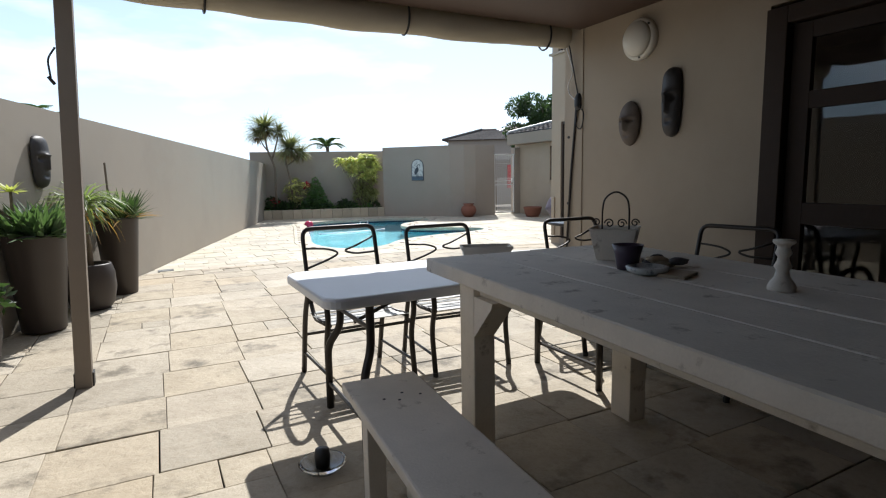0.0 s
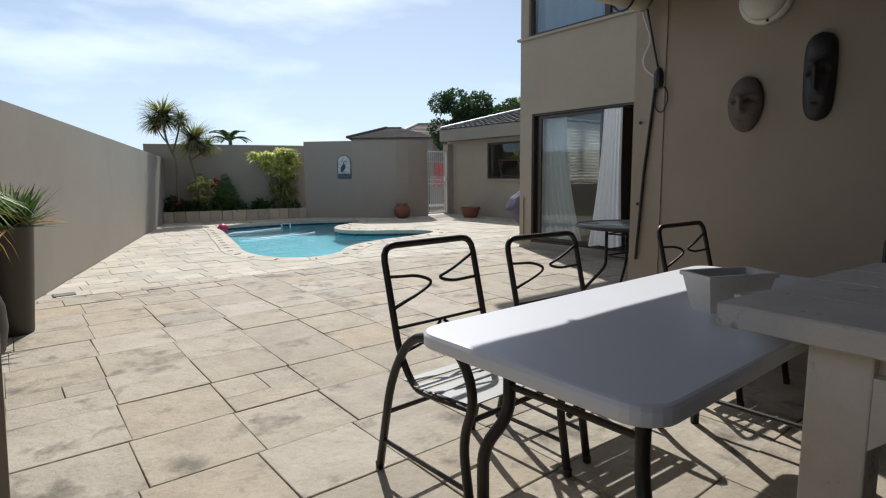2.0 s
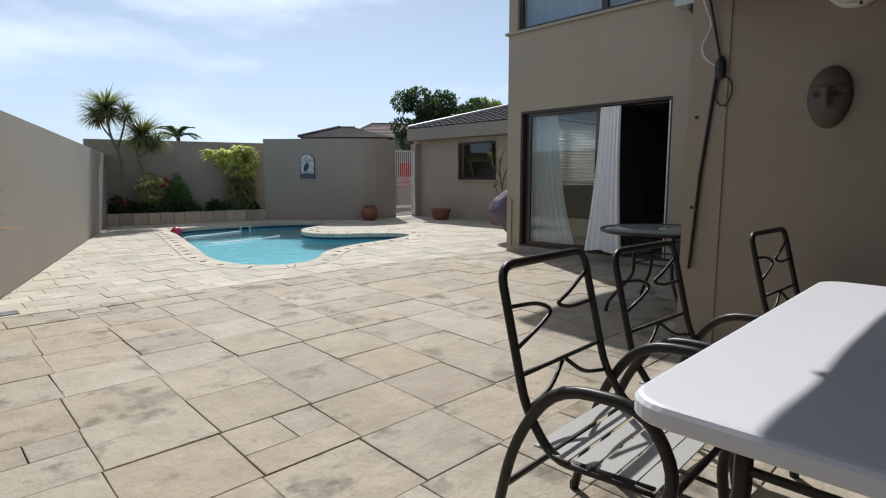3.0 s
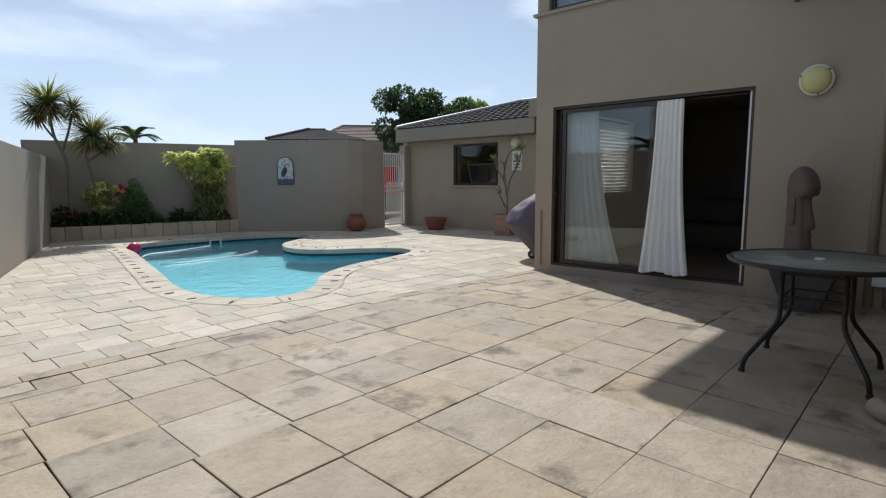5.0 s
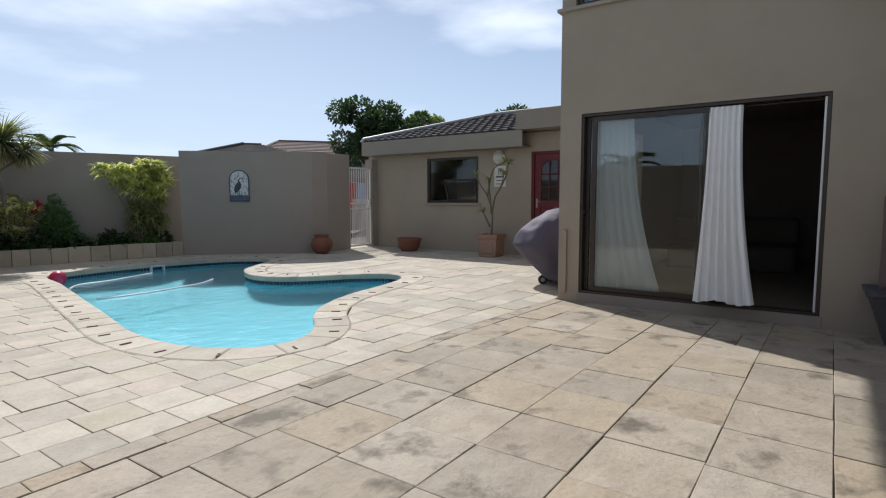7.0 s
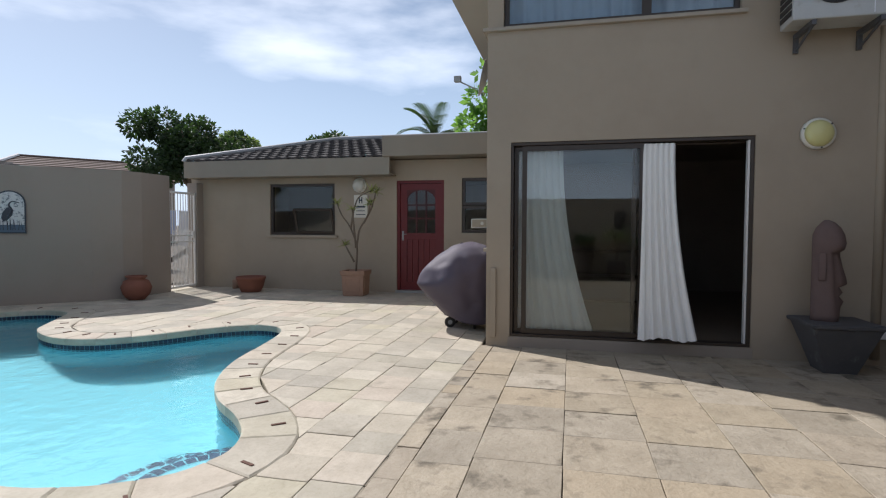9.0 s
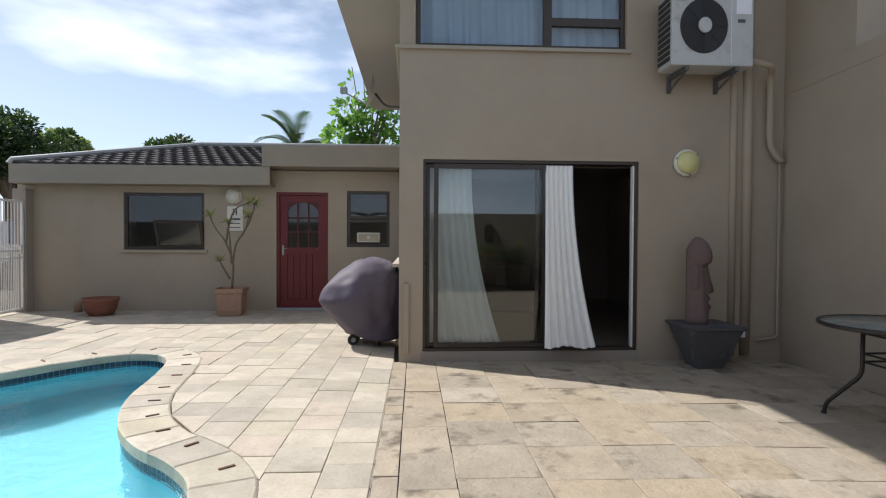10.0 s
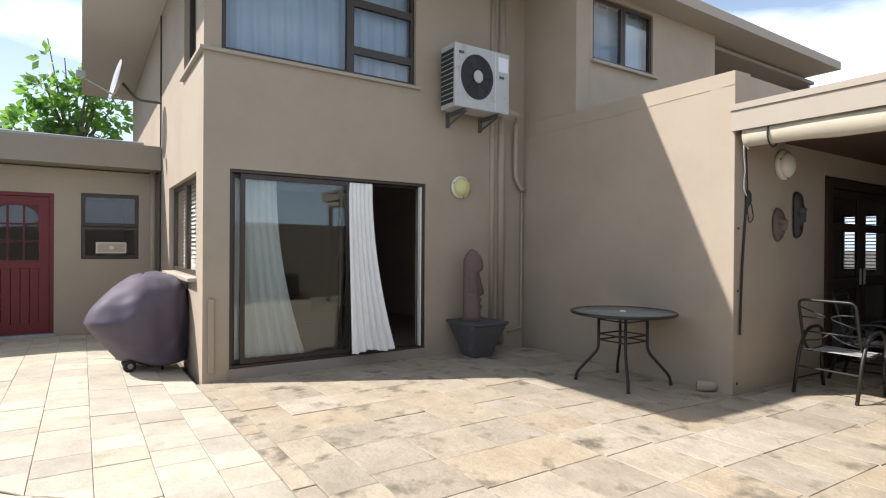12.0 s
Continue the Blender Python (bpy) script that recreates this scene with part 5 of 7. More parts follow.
pt = thing("square_flower_pot", pose(10.0, 11.38, 0, 0, 0, 4) @ Matrix.Diagonal((0.80, 0.80, 1.08, 1)), "square limed terracotta flower pot with moulded panels", "flower pot")
bm = bmesh.new(); square_pot(bm, [(0.22, 0), (0.235, 0.03), (0.25, 0.34), (0.275, 0.35), (0.285, 0.42), (0.25, 0.42), (0.24, 0.37)], 0.006); part("pot_body", bm, terracotta_pale, pt)
for k in range(4):
    bm = bmesh.new(); box(bm, (-0.16, -0.255, 0.07), (0.16, -0.236, 0.30), 0.012); ob = part("moulded_panel", bm, terracotta_pale, pt); ob.matrix_basis = pose(0, 0, 0, 0, 0, 90 * k)
fp = thing("frangipani_plant", Matrix.Translation((10.0, 11.38, 0.40)), "bare-branched frangipani with sparse leaf tufts in a square pot", "plant")
rng = random.Random(31)
tips = []
for pts in (((0, 0, -0.02), (0.0, -0.03, 0.5), (0.02, 0.12, 0.85), (0.0, 0.28, 1.05), (0, 0.36, 1.25)), ((0, -0.02, 0.5), (0.03, -0.05, 0.8), (0, -0.22, 1.0), (0, -0.28, 1.25)), ((0, 0.0, 0.45), (-0.05, 0.02, 0.9), (-0.05, 0.05, 1.15)),
            ((0.01, 0.1, 0.8), (0.0, 0.05, 1.1), (0.0, -0.04, 1.38), (0, -0.3, 1.48)), ((0, 0.03, 0.2), (0, 0.16, 0.42), (0, 0.2, 0.5)), ((0, -0.15, 0.9), (0.05, -0.3, 1.2), (0, -0.38, 1.45))):
    bm = bmesh.new(); tube(bm, rounded(pts, 0.12), 0.018, 7, 0.010); part("branch", bm, bark, fp, "", True)
    tips.append(pts[-1])
for tip in tips:
    bm = bmesh.new(); rosette(bm, tip, 22, 0.20, 0.036, rng, -0.3, 1.3, 0.5); part("leaf_tuft", bm, leaf_croton, fp)
for name, at, prof, lb in (("terracotta_bowl", (10.0, 13.5), [(0.20, 0), (0.26, 0.12), (0.29, 0.26), (0.31, 0.28), (0.31, 0.33), (0.28, 0.33), (0.26, 0.26)], "wide weathered terracotta bowl standing by the outbuilding wall"),
                           ("terracotta_jar", (8.52, 14.72), [(0.14, 0), (0.24, 0.12), (0.27, 0.24), (0.22, 0.36), (0.15, 0.40), (0.19, 0.44), (0.19, 0.46), (0.13, 0.45), (0.12, 0.38)], "round-bellied terracotta jar standing by the garden wall")):
    t = thing(name, Matrix.Translation((*at, 0)) @ Matrix.Scale(0.88, 4), lb, "flower pot")
    bm = bmesh.new(); lathe(bm, prof, 28); part("vessel", bm, terracotta, t, "", True)
    bm = bmesh.new(); lathe(bm, [(0.01, prof[-1][1] - 0.02), (prof[-1][0] - 0.01, prof[-1][1] - 0.02), (0.0, prof[-1][1])], 20); part("soil_fill", bm, soil, t)
bm = bmesh.new(); lathe(bm, [(0.06, 0), (0.06, 0.16), (0.05, 0.18), (0, 0.18)], 14); ob = part("stub_pipe", bm, terracotta_pale, None, "", True); ob.matrix_basis = pose(10.4, 14.1, 0); tagged(ob, "short clay pipe stub standing by the wall", "pipe")

# ---- pool details ----
bm = bmesh.new()
pool_ring = spline(POOL, 24)
pool_run = [0.0]
for i in range(len(pool_ring)):
    pool_run.append(pool_run[-1] + (pool_ring[(i + 1) % len(pool_ring)] - pool_ring[i]).length)


def at_length(s):
    """The rim's point and outward normal at a length along it."""
    s %= pool_run[-1]
    lo, hi = 0, len(pool_ring)
    while hi - lo > 1:
        mid = (lo + hi) // 2
        lo, hi = (mid, hi) if pool_run[mid] <= s else (lo, mid)
    t = (s - pool_run[lo]) / max(1e-6, pool_run[lo + 1] - pool_run[lo])
    a, b = pool_ring[lo], pool_ring[(lo + 1) % len(pool_ring)]
    tan = (b - a).normalized()
    return a + (b - a) * t, Vector((-tan.y, tan.x))


count = int(pool_run[-1] / 0.052)
for k in range(count):
    (p, na), (q, nb) = at_length(k * pool_run[-1] / count + 0.002), at_length((k + 1) * pool_run[-1] / count - 0.002)
    for r in range(2):
        z0, z1 = -0.078 - 0.052 * r, -0.078 - 0.052 * r - 0.048
        a, b = p - na * 0.006, q - nb * 0.006
        bm.faces.new([bm.verts.new((a.x, a.y, z0)), bm.verts.new((b.x, b.y, z0)), bm.verts.new((b.x, b.y, z1)), bm.verts.new((a.x, a.y, z1))])
ob = part("mosaic_band", bm, mosaic, basin, "navy mosaic waterline tiles"); ob["kind"] = "stuff"
bm = bmesh.new()
lathe(bm, [(0.78, -0.91), (0.78, -0.56), (0.76, -0.54), (0.46, -0.54), (0.46, -0.26), (0.44, -0.24), (0.0, -0.24)], 36, Matrix.Translation((3.28, 9.46, 0)) @ Matrix.Diagonal((1.12, 1.12, 1, 1)))
part("pool_step", bm, basin_blue, basin)
bm = bmesh.new()
for k in range(44):
    a0, a1 = 2 * math.pi * (k + 0.06) / 44, 2 * math.pi * (k + 0.94) / 44
    if math.sin(a0) > 0.3:
        for ra, rb, z in ((0.43, 0.505, -0.235), (0.80, 0.86, -0.535)):
            q = [(3.28 + r * math.cos(a), 9.46 + r * math.sin(a), z) for r, a in ((ra, a0), (rb, a0), (rb, a1), (ra, a1))]
            bm.faces.new([bm.verts.new(p) for p in q])
part("step_edge_tiles", bm, mosaic, basin)
for pts in (((3.7, 14.75), (3.96, 15.2), (4.42, 15.2), (5.3, 15.55)), ((3.6, 13.6), (4.2, 13.58), (5.12, 13.7), (5.5, 14.0))):
    bm = bmesh.new(); tube(bm, rounded([(x, y, -0.125) for x, y in pts], 0.3, 6), 0.016, 8)
    tagged(part("pool_hose", bm, white_plastic, None, "", True), "white floating pool cleaner hose in the water", "pool hose", "pool cleaner hoses")
sk = thing("pool_skimmer", Matrix.Translation((5.6, 15.93, -0.13)) @ Matrix.Diagonal((0.8, 1, 0.62, 1)), "small white skimmer fitting at the pool edge", "pool fitting")
for lo, hi in (((-0.16, -0.03, 0), (-0.13, 0.03, 0.12)), ((0.13, -0.03, 0), (0.16, 0.03, 0.12)), ((-0.16, -0.03, 0.12), (0.16, 0.03, 0.14))):
    bm = bmesh.new(); box(bm, lo, hi); part("skimmer_bar", bm, white_plastic, sk)
bm = bmesh.new(); bmesh.ops.create_uvsphere(bm, u_segments=24, v_segments=14, radius=0.12); ob = part("beach_ball", bm, pink_plastic, None, "", True); ob.location = (3.86, 15.55, -0.04); tagged(ob, "small pink ball floating at the pool corner", "ball")
for k in range(46):
    (p, nn) = at_length((k + 0.5) * pool_run[-1] / 46)
    q = p + nn * 0.20
    bm = bmesh.new(); box(bm, (-0.045, -0.010, 0.0), (0.045, 0.010, 0.008))
    ob = part("anchor_plate", bm, coping_plate); ob.matrix_basis = pose(q.x, q.y, 0.004, 0, 0, math.degrees(math.atan2(nn.y, nn.x)) + 12 * math.sin(k * 3.7))
    tagged(ob, "small rusty brown slot plate set in the coping", "plate", "coping plates")
dg = thing("floor_drain", Matrix.Translation((0.18, 8.72, 0.002)), "small square grating set in the paving", "drain")
for k in range(6):
    bm = bmesh.new(); box(bm, (-0.09, -0.075 + 0.028 * k, 0), (0.09, -0.061 + 0.028 * k, 0.008)); part("slat", bm, zinc, dg)
bm = bmesh.new(); box(bm, (-0.10, -0.09, -0.004), (0.10, 0.09, 0.002)); part("frame", bm, dark_void, dg)

# ---- patio: post, canvas, wall fittings ----
ps = thing("patio_post", pose(-0.355, 4.29, -0.05, 0, 2.4, 0), "square taupe painted timber post carrying the patio roof", "post")
bm = bmesh.new(); box(bm, (-0.045, -0.045, 0), (0.045, 0.045, 2.55), 0.004); part("shaft", bm, post_paint, ps)
bm = bmesh.new(); box(bm, (-0.055, -0.02, 0.0), (0.055, 0.055, 0.09), 0.003); part("base_shoe", bm, dark_void, ps)
bm = bmesh.new(); tube(bm, rounded([(-0.05, -0.03, 2.05), (-0.09, -0.03, 1.98), (-0.075, -0.03, 1.85)], 0.03), 0.006, 6); tube(bm, [(-0.09, -0.03, 1.88), (-0.06, -0.03, 1.84)], 0.01, 6); part("cleat_cord", bm, dark_void, ps)
bl = thing("rolled_blind", Matrix.Identity(4), "cream canvas patio blind rolled up and tied under the roof edge", "blind")
bm = bmesh.new()
rings = []
for i in range(61):
    u = i / 60
    x = 3.46 - 3.80 * u
    sag = 0.035 * math.sin(math.pi * u) + 0.012 * noise.noise(Vector((x * 2.3, 0, 0)))
    row = []
    for s in range(16):
        a = 2 * math.pi * s / 16
        w = 1 + 0.10 * noise.noise(Vector((x * 3, math.cos(a) * 1.5, math.sin(a) * 1.5)))
        row.append(bm.verts.new((x, 4.27 + 0.085 * math.cos(a) * w, 2.425 - sag + 0.105 * math.sin(a) * w)))
    rings.append(row)
for a, b in zip(rings, rings[1:]):
    for i in range(16):
        bm.faces.new([a[i], a[(i + 1) % 16], b[(i + 1) % 16], b[i]])
bm.faces.new(rings[0]); bm.faces.new(rings[-1][::-1])
part("canvas_roll", bm, canvas, bl, "", True)
bm = bmesh.new(); box(bm, (-0.34, 4.255, 2.45), (3.46, 4.285, 2.499)); part("canvas_flap", bm, canvas, bl)
for x in (3.22, 1.9, 0.5):
    bm = bmesh.new(); tube(bm, [(x, 4.27 + 0.098 * math.cos(a), 2.41 + 0.122 * math.sin(a)) for a in [2 * math.pi * s / 20 for s in range(21)]], 0.008, 6); part("tie_strap", bm, dark_void, bl)
slab_box("trim_fascia", (-0.62, 4.362, 2.47), (CX + 0.02, 4.385, 2.66), fascia_paint, "broad painted fascia board of the patio roof", "trim")
slab_box("trim_fascia_cap", (-0.62, 4.33, 2.662), (CX + 0.025, 4.40, 2.72), fascia_paint, "upper fascia board of the patio roof", "trim")
rd2 = thing("blind_crank_rod", Matrix.Translation((-0.045, 0.19, -0.02)), "dark metal crank rod hanging on the patio wall corner", "crank rod")
bm = bmesh.new(); tube(bm, [(3.545, 4.09, 0.55), (3.55, 4.05, 1.2), (3.55, 3.98, 1.86)], 0.011, 7); part("rod", bm, black_steel, rd2)
bm = bmesh.new(); lathe(bm, [(0.02, 0), (0.035, 0.03), (0.035, 0.1), (0.015, 0.14)], 10, Matrix.Translation((3.55, 3.96, 1.8))); part("gear_head", bm, dark_void, rd2)
bm = bmesh.new(); tube(bm, [(3.55, 3.96, 1.9), (3.52, 4.05, 2.35), (3.45, 4.16, 2.6)], 0.007, 6); part("upper_rod", bm, black_steel, rd2)
bm = bmesh.new(); tube(bm, [(3.54 + 0.005 * math.sin(a * 3), 3.93 + 0.05 * math.cos(a), 1.72 + 0.09 * math.sin(a)) for a in [2 * math.pi * s / 18 for s in range(19)]], 0.005, 5); part("cord_loop", bm, dark_void, rd2)
bm = bmesh.new(); tube(bm, rounded([(3.44, 4.27, 2.30), (3.47, 4.29, 2.36), (3.49, 4.26, 2.25), (3.50, 4.21, 2.12), (3.48, 4.27, 2.0), (3.49, 4.25, 1.92), (3.50, 4.17, 1.86)], 0.06), 0.006, 6); tagged(part("white_cable", bm, white_paint), "loose white cable hanging down the patio wall", "cable")
for z in (0.06, 0.95, 1.55):
    bm = bmesh.new(); lathe(bm, [(0.012, 0), (0.012, 0.008), (0, 0.01)], 8); ob = part("wall_bolt", bm, dark_void); ob.matrix_basis = pose(CX - 0.004, 4.29, z, 0, -90, 0); tagged(ob, "dark bolt head in the patio wall corner", "bolt", "corner bolts")


def mask(name, at, normal, w, h, mat, label, square):
    """A carved wall mask as one plain bowed shape with brow, nose and slits."""
    bm = bmesh.new()
    nu, nv = 20, 34
    grid = []
    for j in range(nv + 1):
        v = -1 + 2 * j / nv
        half = (1 - abs(v) ** (6 if square else 2.2)) ** (0.5) * (1 if v > 0 else 1 - 0.12 * abs(v))
        row = []
        for i in range(nu + 1):
            u = -1 + 2 * i / nu
            d = 0.07 * math.sqrt(max(0, 1 - u * u * 0.98))
            d += 0.034 * math.exp(-(u / 0.20) ** 2) * (1 if -0.35 < v < 0.25 else 0) + 0.016 * math.exp(-((v - 0.27) / 0.07) ** 2) * (1 - u * u)
            d -= 0.034 * math.exp(-((abs(u) - 0.45) / 0.2) ** 2 - ((v - 0.12) / 0.08) ** 2)
            d += 0.014 * math.exp(-(u / 0.45) ** 2 - ((v + 0.55) / 0.13) ** 2)
            d -= 0.036 * math.exp(-(u / 0.35) ** 2 - ((v + 0.55) / 0.06) ** 2)
            row.append(bm.verts.new((u * w / 2 * max(half, 0.02), -d * max(0.15, half), v * h / 2)))
        grid.append(row)
    for a, b in zip(grid, grid[1:]):
        for i in range(nu):
            bm.faces.new([a[i], a[i + 1], b[i + 1], b[i]])
    ob = part(name, bm, mat, None, "", True)
    ob.matrix_basis = facing(at, normal)
    md = ob.modifiers.new("thick", "SOLIDIFY")
    md.thickness = 0.012
    return tagged(ob, label, "mask", "carved wall masks")


mask("carved_mask", (CX - 0.006, 3.55, 1.605), (-1, 0, 0), 0.22, 0.35, carved_brown, "oval brown carved wooden mask on the patio wall", False)
mask("carved_mask", (CX - 0.006, 3.15, 1.72), (-1, 0, 0), 0.17, 0.50, carved_dark, "long narrow dark carved mask on the patio wall", True)

# patio doors
pd = thing("door_patio", Matrix.Translation((-0.075, -0.116, -0.03)), "dark stained wooden patio doors with glass panels, closed", "door", "", "structure")
bm = bmesh.new()
for lo, hi in (((3.56, 2.45, 0.03), (3.70, 2.576, 2.2)), ((3.56, 0.376, 0.03), (3.70, 0.5, 2.2)), ((3.56, 0.5, 2.1), (3.70, 2.45, 2.2))):
    box(bm, lo, hi, 0.006)
part("door_frame", bm, dark_wood, pd)
for y0, y1 in ((1.48, 2.445), (0.505, 1.47)):
    bm = bmesh.new()
    for lo, hi in (((y0, 0.04), (y0 + 0.11, 2.095)), ((y1 - 0.11, 0.04), (y1, 2.095)), ((y0 + 0.11, 2.0), (y1 - 0.11, 2.095)), ((y0 + 0.11, 1.60), (y1 - 0.11, 1.70)), ((y0 + 0.11, 0.92), (y1 - 0.11, 1.05)), ((y0 + 0.11, 0.04), (y1 - 0.11, 0.22))):
        box(bm, (3.62, lo[0], lo[1]), (3.665, hi[0], hi[1]), 0.003)
    lf = part("leaf", bm, dark_wood, pd)
    for z0, z1 in ((1.70, 2.0), (1.05, 1.60), (0.22, 0.92)):
        bm = bmesh.new(); box(bm, (3.638, y0 + 0.11, z0), (3.645, y1 - 0.11, z1)); ob = part("pane", bm, pane_glass, lf); ob.visible_shadow = False
    bm = bmesh.new(); box(bm, (3.605, (y0 + 0.04 if y0 > 1 else y1 - 0.07), 0.95), (3.62, (y0 + 0.07 if y0 > 1 else y1 - 0.04), 1.15), 0.004); part("handle", bm, zinc, lf)
win = thing("window_7", Matrix.Identity(4), "white slatted window across the dining room", "window", "", "structure")
framed_pane(win, "window_frame", (5.45, -4.15, 1.5), (1, 0, 0), (0, 0, 1), 0.8, 1.2, 0.05, 0.05, brown_frame, None, (0, 1, 0))
for k in range(16):
    bm = bmesh.new(); box(bm, (5.1, -0.025, -0.003), (5.8, 0.025, 0.003), 0, pose(0, -4.15, 0.97 + 0.07 * k, 25, 0, 0)); part("slat", bm, white_plastic, win)

# ---- furniture ----
wt = thing("wooden_table", pose(1.747, 1.493, -0.05, 0, 0, -4) @ Matrix.Diagonal((1, 1, 1.035, 1)), "large rustic limewashed wooden table with thick worn top", "table")


def worn_board(lo, hi, seed):
    """A plank with softly worn, slightly wavering long edges."""
    bm = bmesh.new()
    count = 28
    rings = []
    for k in range(count + 1):
        y = lo[1] + (hi[1] - lo[1]) * k / count
        wob = [0.004 * noise.noise(Vector((seed * 7.1 + s * 3.3, y * 4.5, 0))) + 0.002 * noise.noise(Vector((seed + s, y * 17, 5))) for s in range(4)]
        a, b, z0, z1 = lo[0] + max(0, wob[0]), hi[0] - max(0, wob[1]), lo[2], hi[2] + 0.4 * wob[2]
        c = 0.004 + abs(wob[3])
        rings.append([bm.verts.new(p) for p in ((a, y, z0 + c), (a, y, z1 - c), (a + c, y, z1), (b - c, y, z1), (b, y, z1 - c), (b, y, z0 + c), (b - c, y, z0), (a + c, y, z0))])
    for p, q in zip(rings, rings[1:]):
        for i in range(8):
            bm.faces.new([p[i], p[(i + 1) % 8], q[(i + 1) % 8], q[i]])
    bm.faces.new(rings[0][::-1]); bm.faces.new(rings[-1])
    bmesh.ops.recalc_face_normals(bm, faces=bm.faces[:])
    return bm


for k in range(4):
    x0, x1 = -0.575 + 0.2875 * k, -0.575 + 0.2875 * (k + 1)
    part("plank", worn_board((x0 + 0.003, -1.12, 0.790), (x1 - 0.003, 1.10 + (0.0 if k % 2 else 0.005), 0.85 - 0.001 * (k % 2)), k + 1), worn_white_wood, wt)
for lo, hi in (((-0.46, -0.98, 0.725), (-0.42, 0.92, 0.788)), ((0.42, -0.98, 0.725), (0.46, 0.92, 0.788)), ((-0.418, 0.86, 0.70), (0.418, 0.90, 0.788)), ((-0.418, -0.98, 0.70), (0.418, -0.94, 0.788))):
    bm = bmesh.new(); box(bm, lo, hi, 0.004); part("apron", bm, worn_white_wood, wt)
for x in (-0.44, 0.44):
    for y in (-0.90, 0.84):
        s = -1 if y > 0 else 1
        bm = bmesh.new(); box(bm, (x - 0.052, y - 0.07, 0), (x + 0.052, y + 0.07, 0.789), 0.006); part("leg", bm, worn_white_wood, wt)
        if y < 0:
            continue
        bm = bmesh.new()
        prof = ((0.0705, 0.55), (0.0705, 0.7245), (0.235, 0.7245), (0.225, 0.70))
        a, b = [bm.verts.new((x + 0.05, y + s * p, z)) for p, z in prof], [bm.verts.new((x - 0.05, y + s * p, z)) for p, z in prof]
        bm.faces.new(a); bm.faces.new(b[::-1])
        for i in range(4):
            bm.faces.new([a[i], a[(i + 1) % 4], b[(i + 1) % 4], b[i]])
        bmesh.ops.recalc_face_normals(bm, faces=bm.faces[:])
        part("corner_brace", bm, worn_white_wood, wt)
bn = thing("wooden_bench", pose(0.83, 1.50, -0.05, 0, 0, -4), "worn limewashed wooden bench beside the large table", "bench")
bm = bmesh.new(); box(bm, (-0.155, -0.95, 0.41), (0.155, 0.87, 0.45), 0.008); part("seat", bm, worn_white_wood, bn)
for y in (-0.75, 0.66):
    bm = bmesh.new(); box(bm, (-0.12, y - 0.03, 0), (-0.05, y + 0.04, 0.41), 0.004); part("leg", bm, worn_white_wood, bn)
    bm = bmesh.new(); box(bm, (0.05, y - 0.03, 0), (0.12, y + 0.04, 0.41), 0.004); part("leg", bm, worn_white_wood, bn)
    bm = bmesh.new(); box(bm, (-0.05, y - 0.015, 0.30), (0.05, y + 0.025, 0.38)); part("stretcher", bm, worn_white_wood, bn)
bm = bmesh.new()
for x, y in ((-0.05, 0.63), (0.03, 0.66), (0.0, 0.60), (0.09, 0.62)):
    lathe(bm, [(0.006, 0.4495), (0.006, 0.4515), (0, 0.452)], 8, Matrix.Translation((x, y, 0)))
part("nail_heads", bm, dark_void, bn)

ft = thing("folding_table", pose(1.63, 2.91, -0.05, 0, 0, 0.5) @ Matrix.Diagonal((1, 1, 1.03, 1)), "white plastic folding table with dark bent steel legs", "table")
bm = bmesh.new()
hw, hd, cr = 0.91, 0.405, 0.085
outline = []
for cx, cy, a0 in ((hw - cr, hd - cr, 0), (-hw + cr, hd - cr, 90), (-hw + cr, -hd + cr, 180), (hw - cr, -hd + cr, 270)):
    outline += [(cx + cr * math.cos(radians(a0 + 15 * k)), cy + cr * math.sin(radians(a0 + 15 * k))) for k in range(7)]
lv = [(0.97, 0.690), (0.995, 0.694), (1.0, 0.70), (1.0, 0.728), (0.994, 0.737), (0.985, 0.74)]
rings = [[bm.verts.new((x * k if abs(x) < 9 else x, y * (1 - (1 - k) * 2), z)) for x, y in outline] for k, z in lv]
for a, b in zip(rings, rings[1:]):
    for i in range(len(a)):
        bm.faces.new([a[i], a[(i + 1) % len(a)], b[(i + 1) % len(a)], b[i]])
bm.faces.new(rings[0][::-1]); bm.faces.new(rings[-1])
part("tabletop", bm, white_plastic, ft)
for s in (-1, 1):
    for y in (-0.29, 0.29):
        k = 1 if y > 0 else -1
        bm = bmesh.new(); tube(bm, rounded([(s * 0.66, y * 0.8, 0.70), (s * 0.66, y * 0.8, 0.45), (s * 0.72, y, 0.35), (s * 0.72, y, 0.0)], 0.08), 0.0205, 9); part("leg", bm, black_steel, ft, "", True)
    bm = bmesh.new(); tube(bm, [(s * 0.66, -0.23, 0.55), (s * 0.66, 0.23, 0.55)], 0.011, 7); part("cross_bar", bm, black_steel, ft); bm = bmesh.new(); tube(bm, [(s * 0.72, -0.29, 0.14), (s * 0.72, 0.29, 0.14)], 0.011, 7); part("cross_bar", bm, black_steel, ft)
    bm = bmesh.new(); tube(bm, [(s * 0.66, 0, 0.53), (s * 0.25, 0, 0.685)], 0.010, 6); part("folding_strut", bm, black_steel, ft)


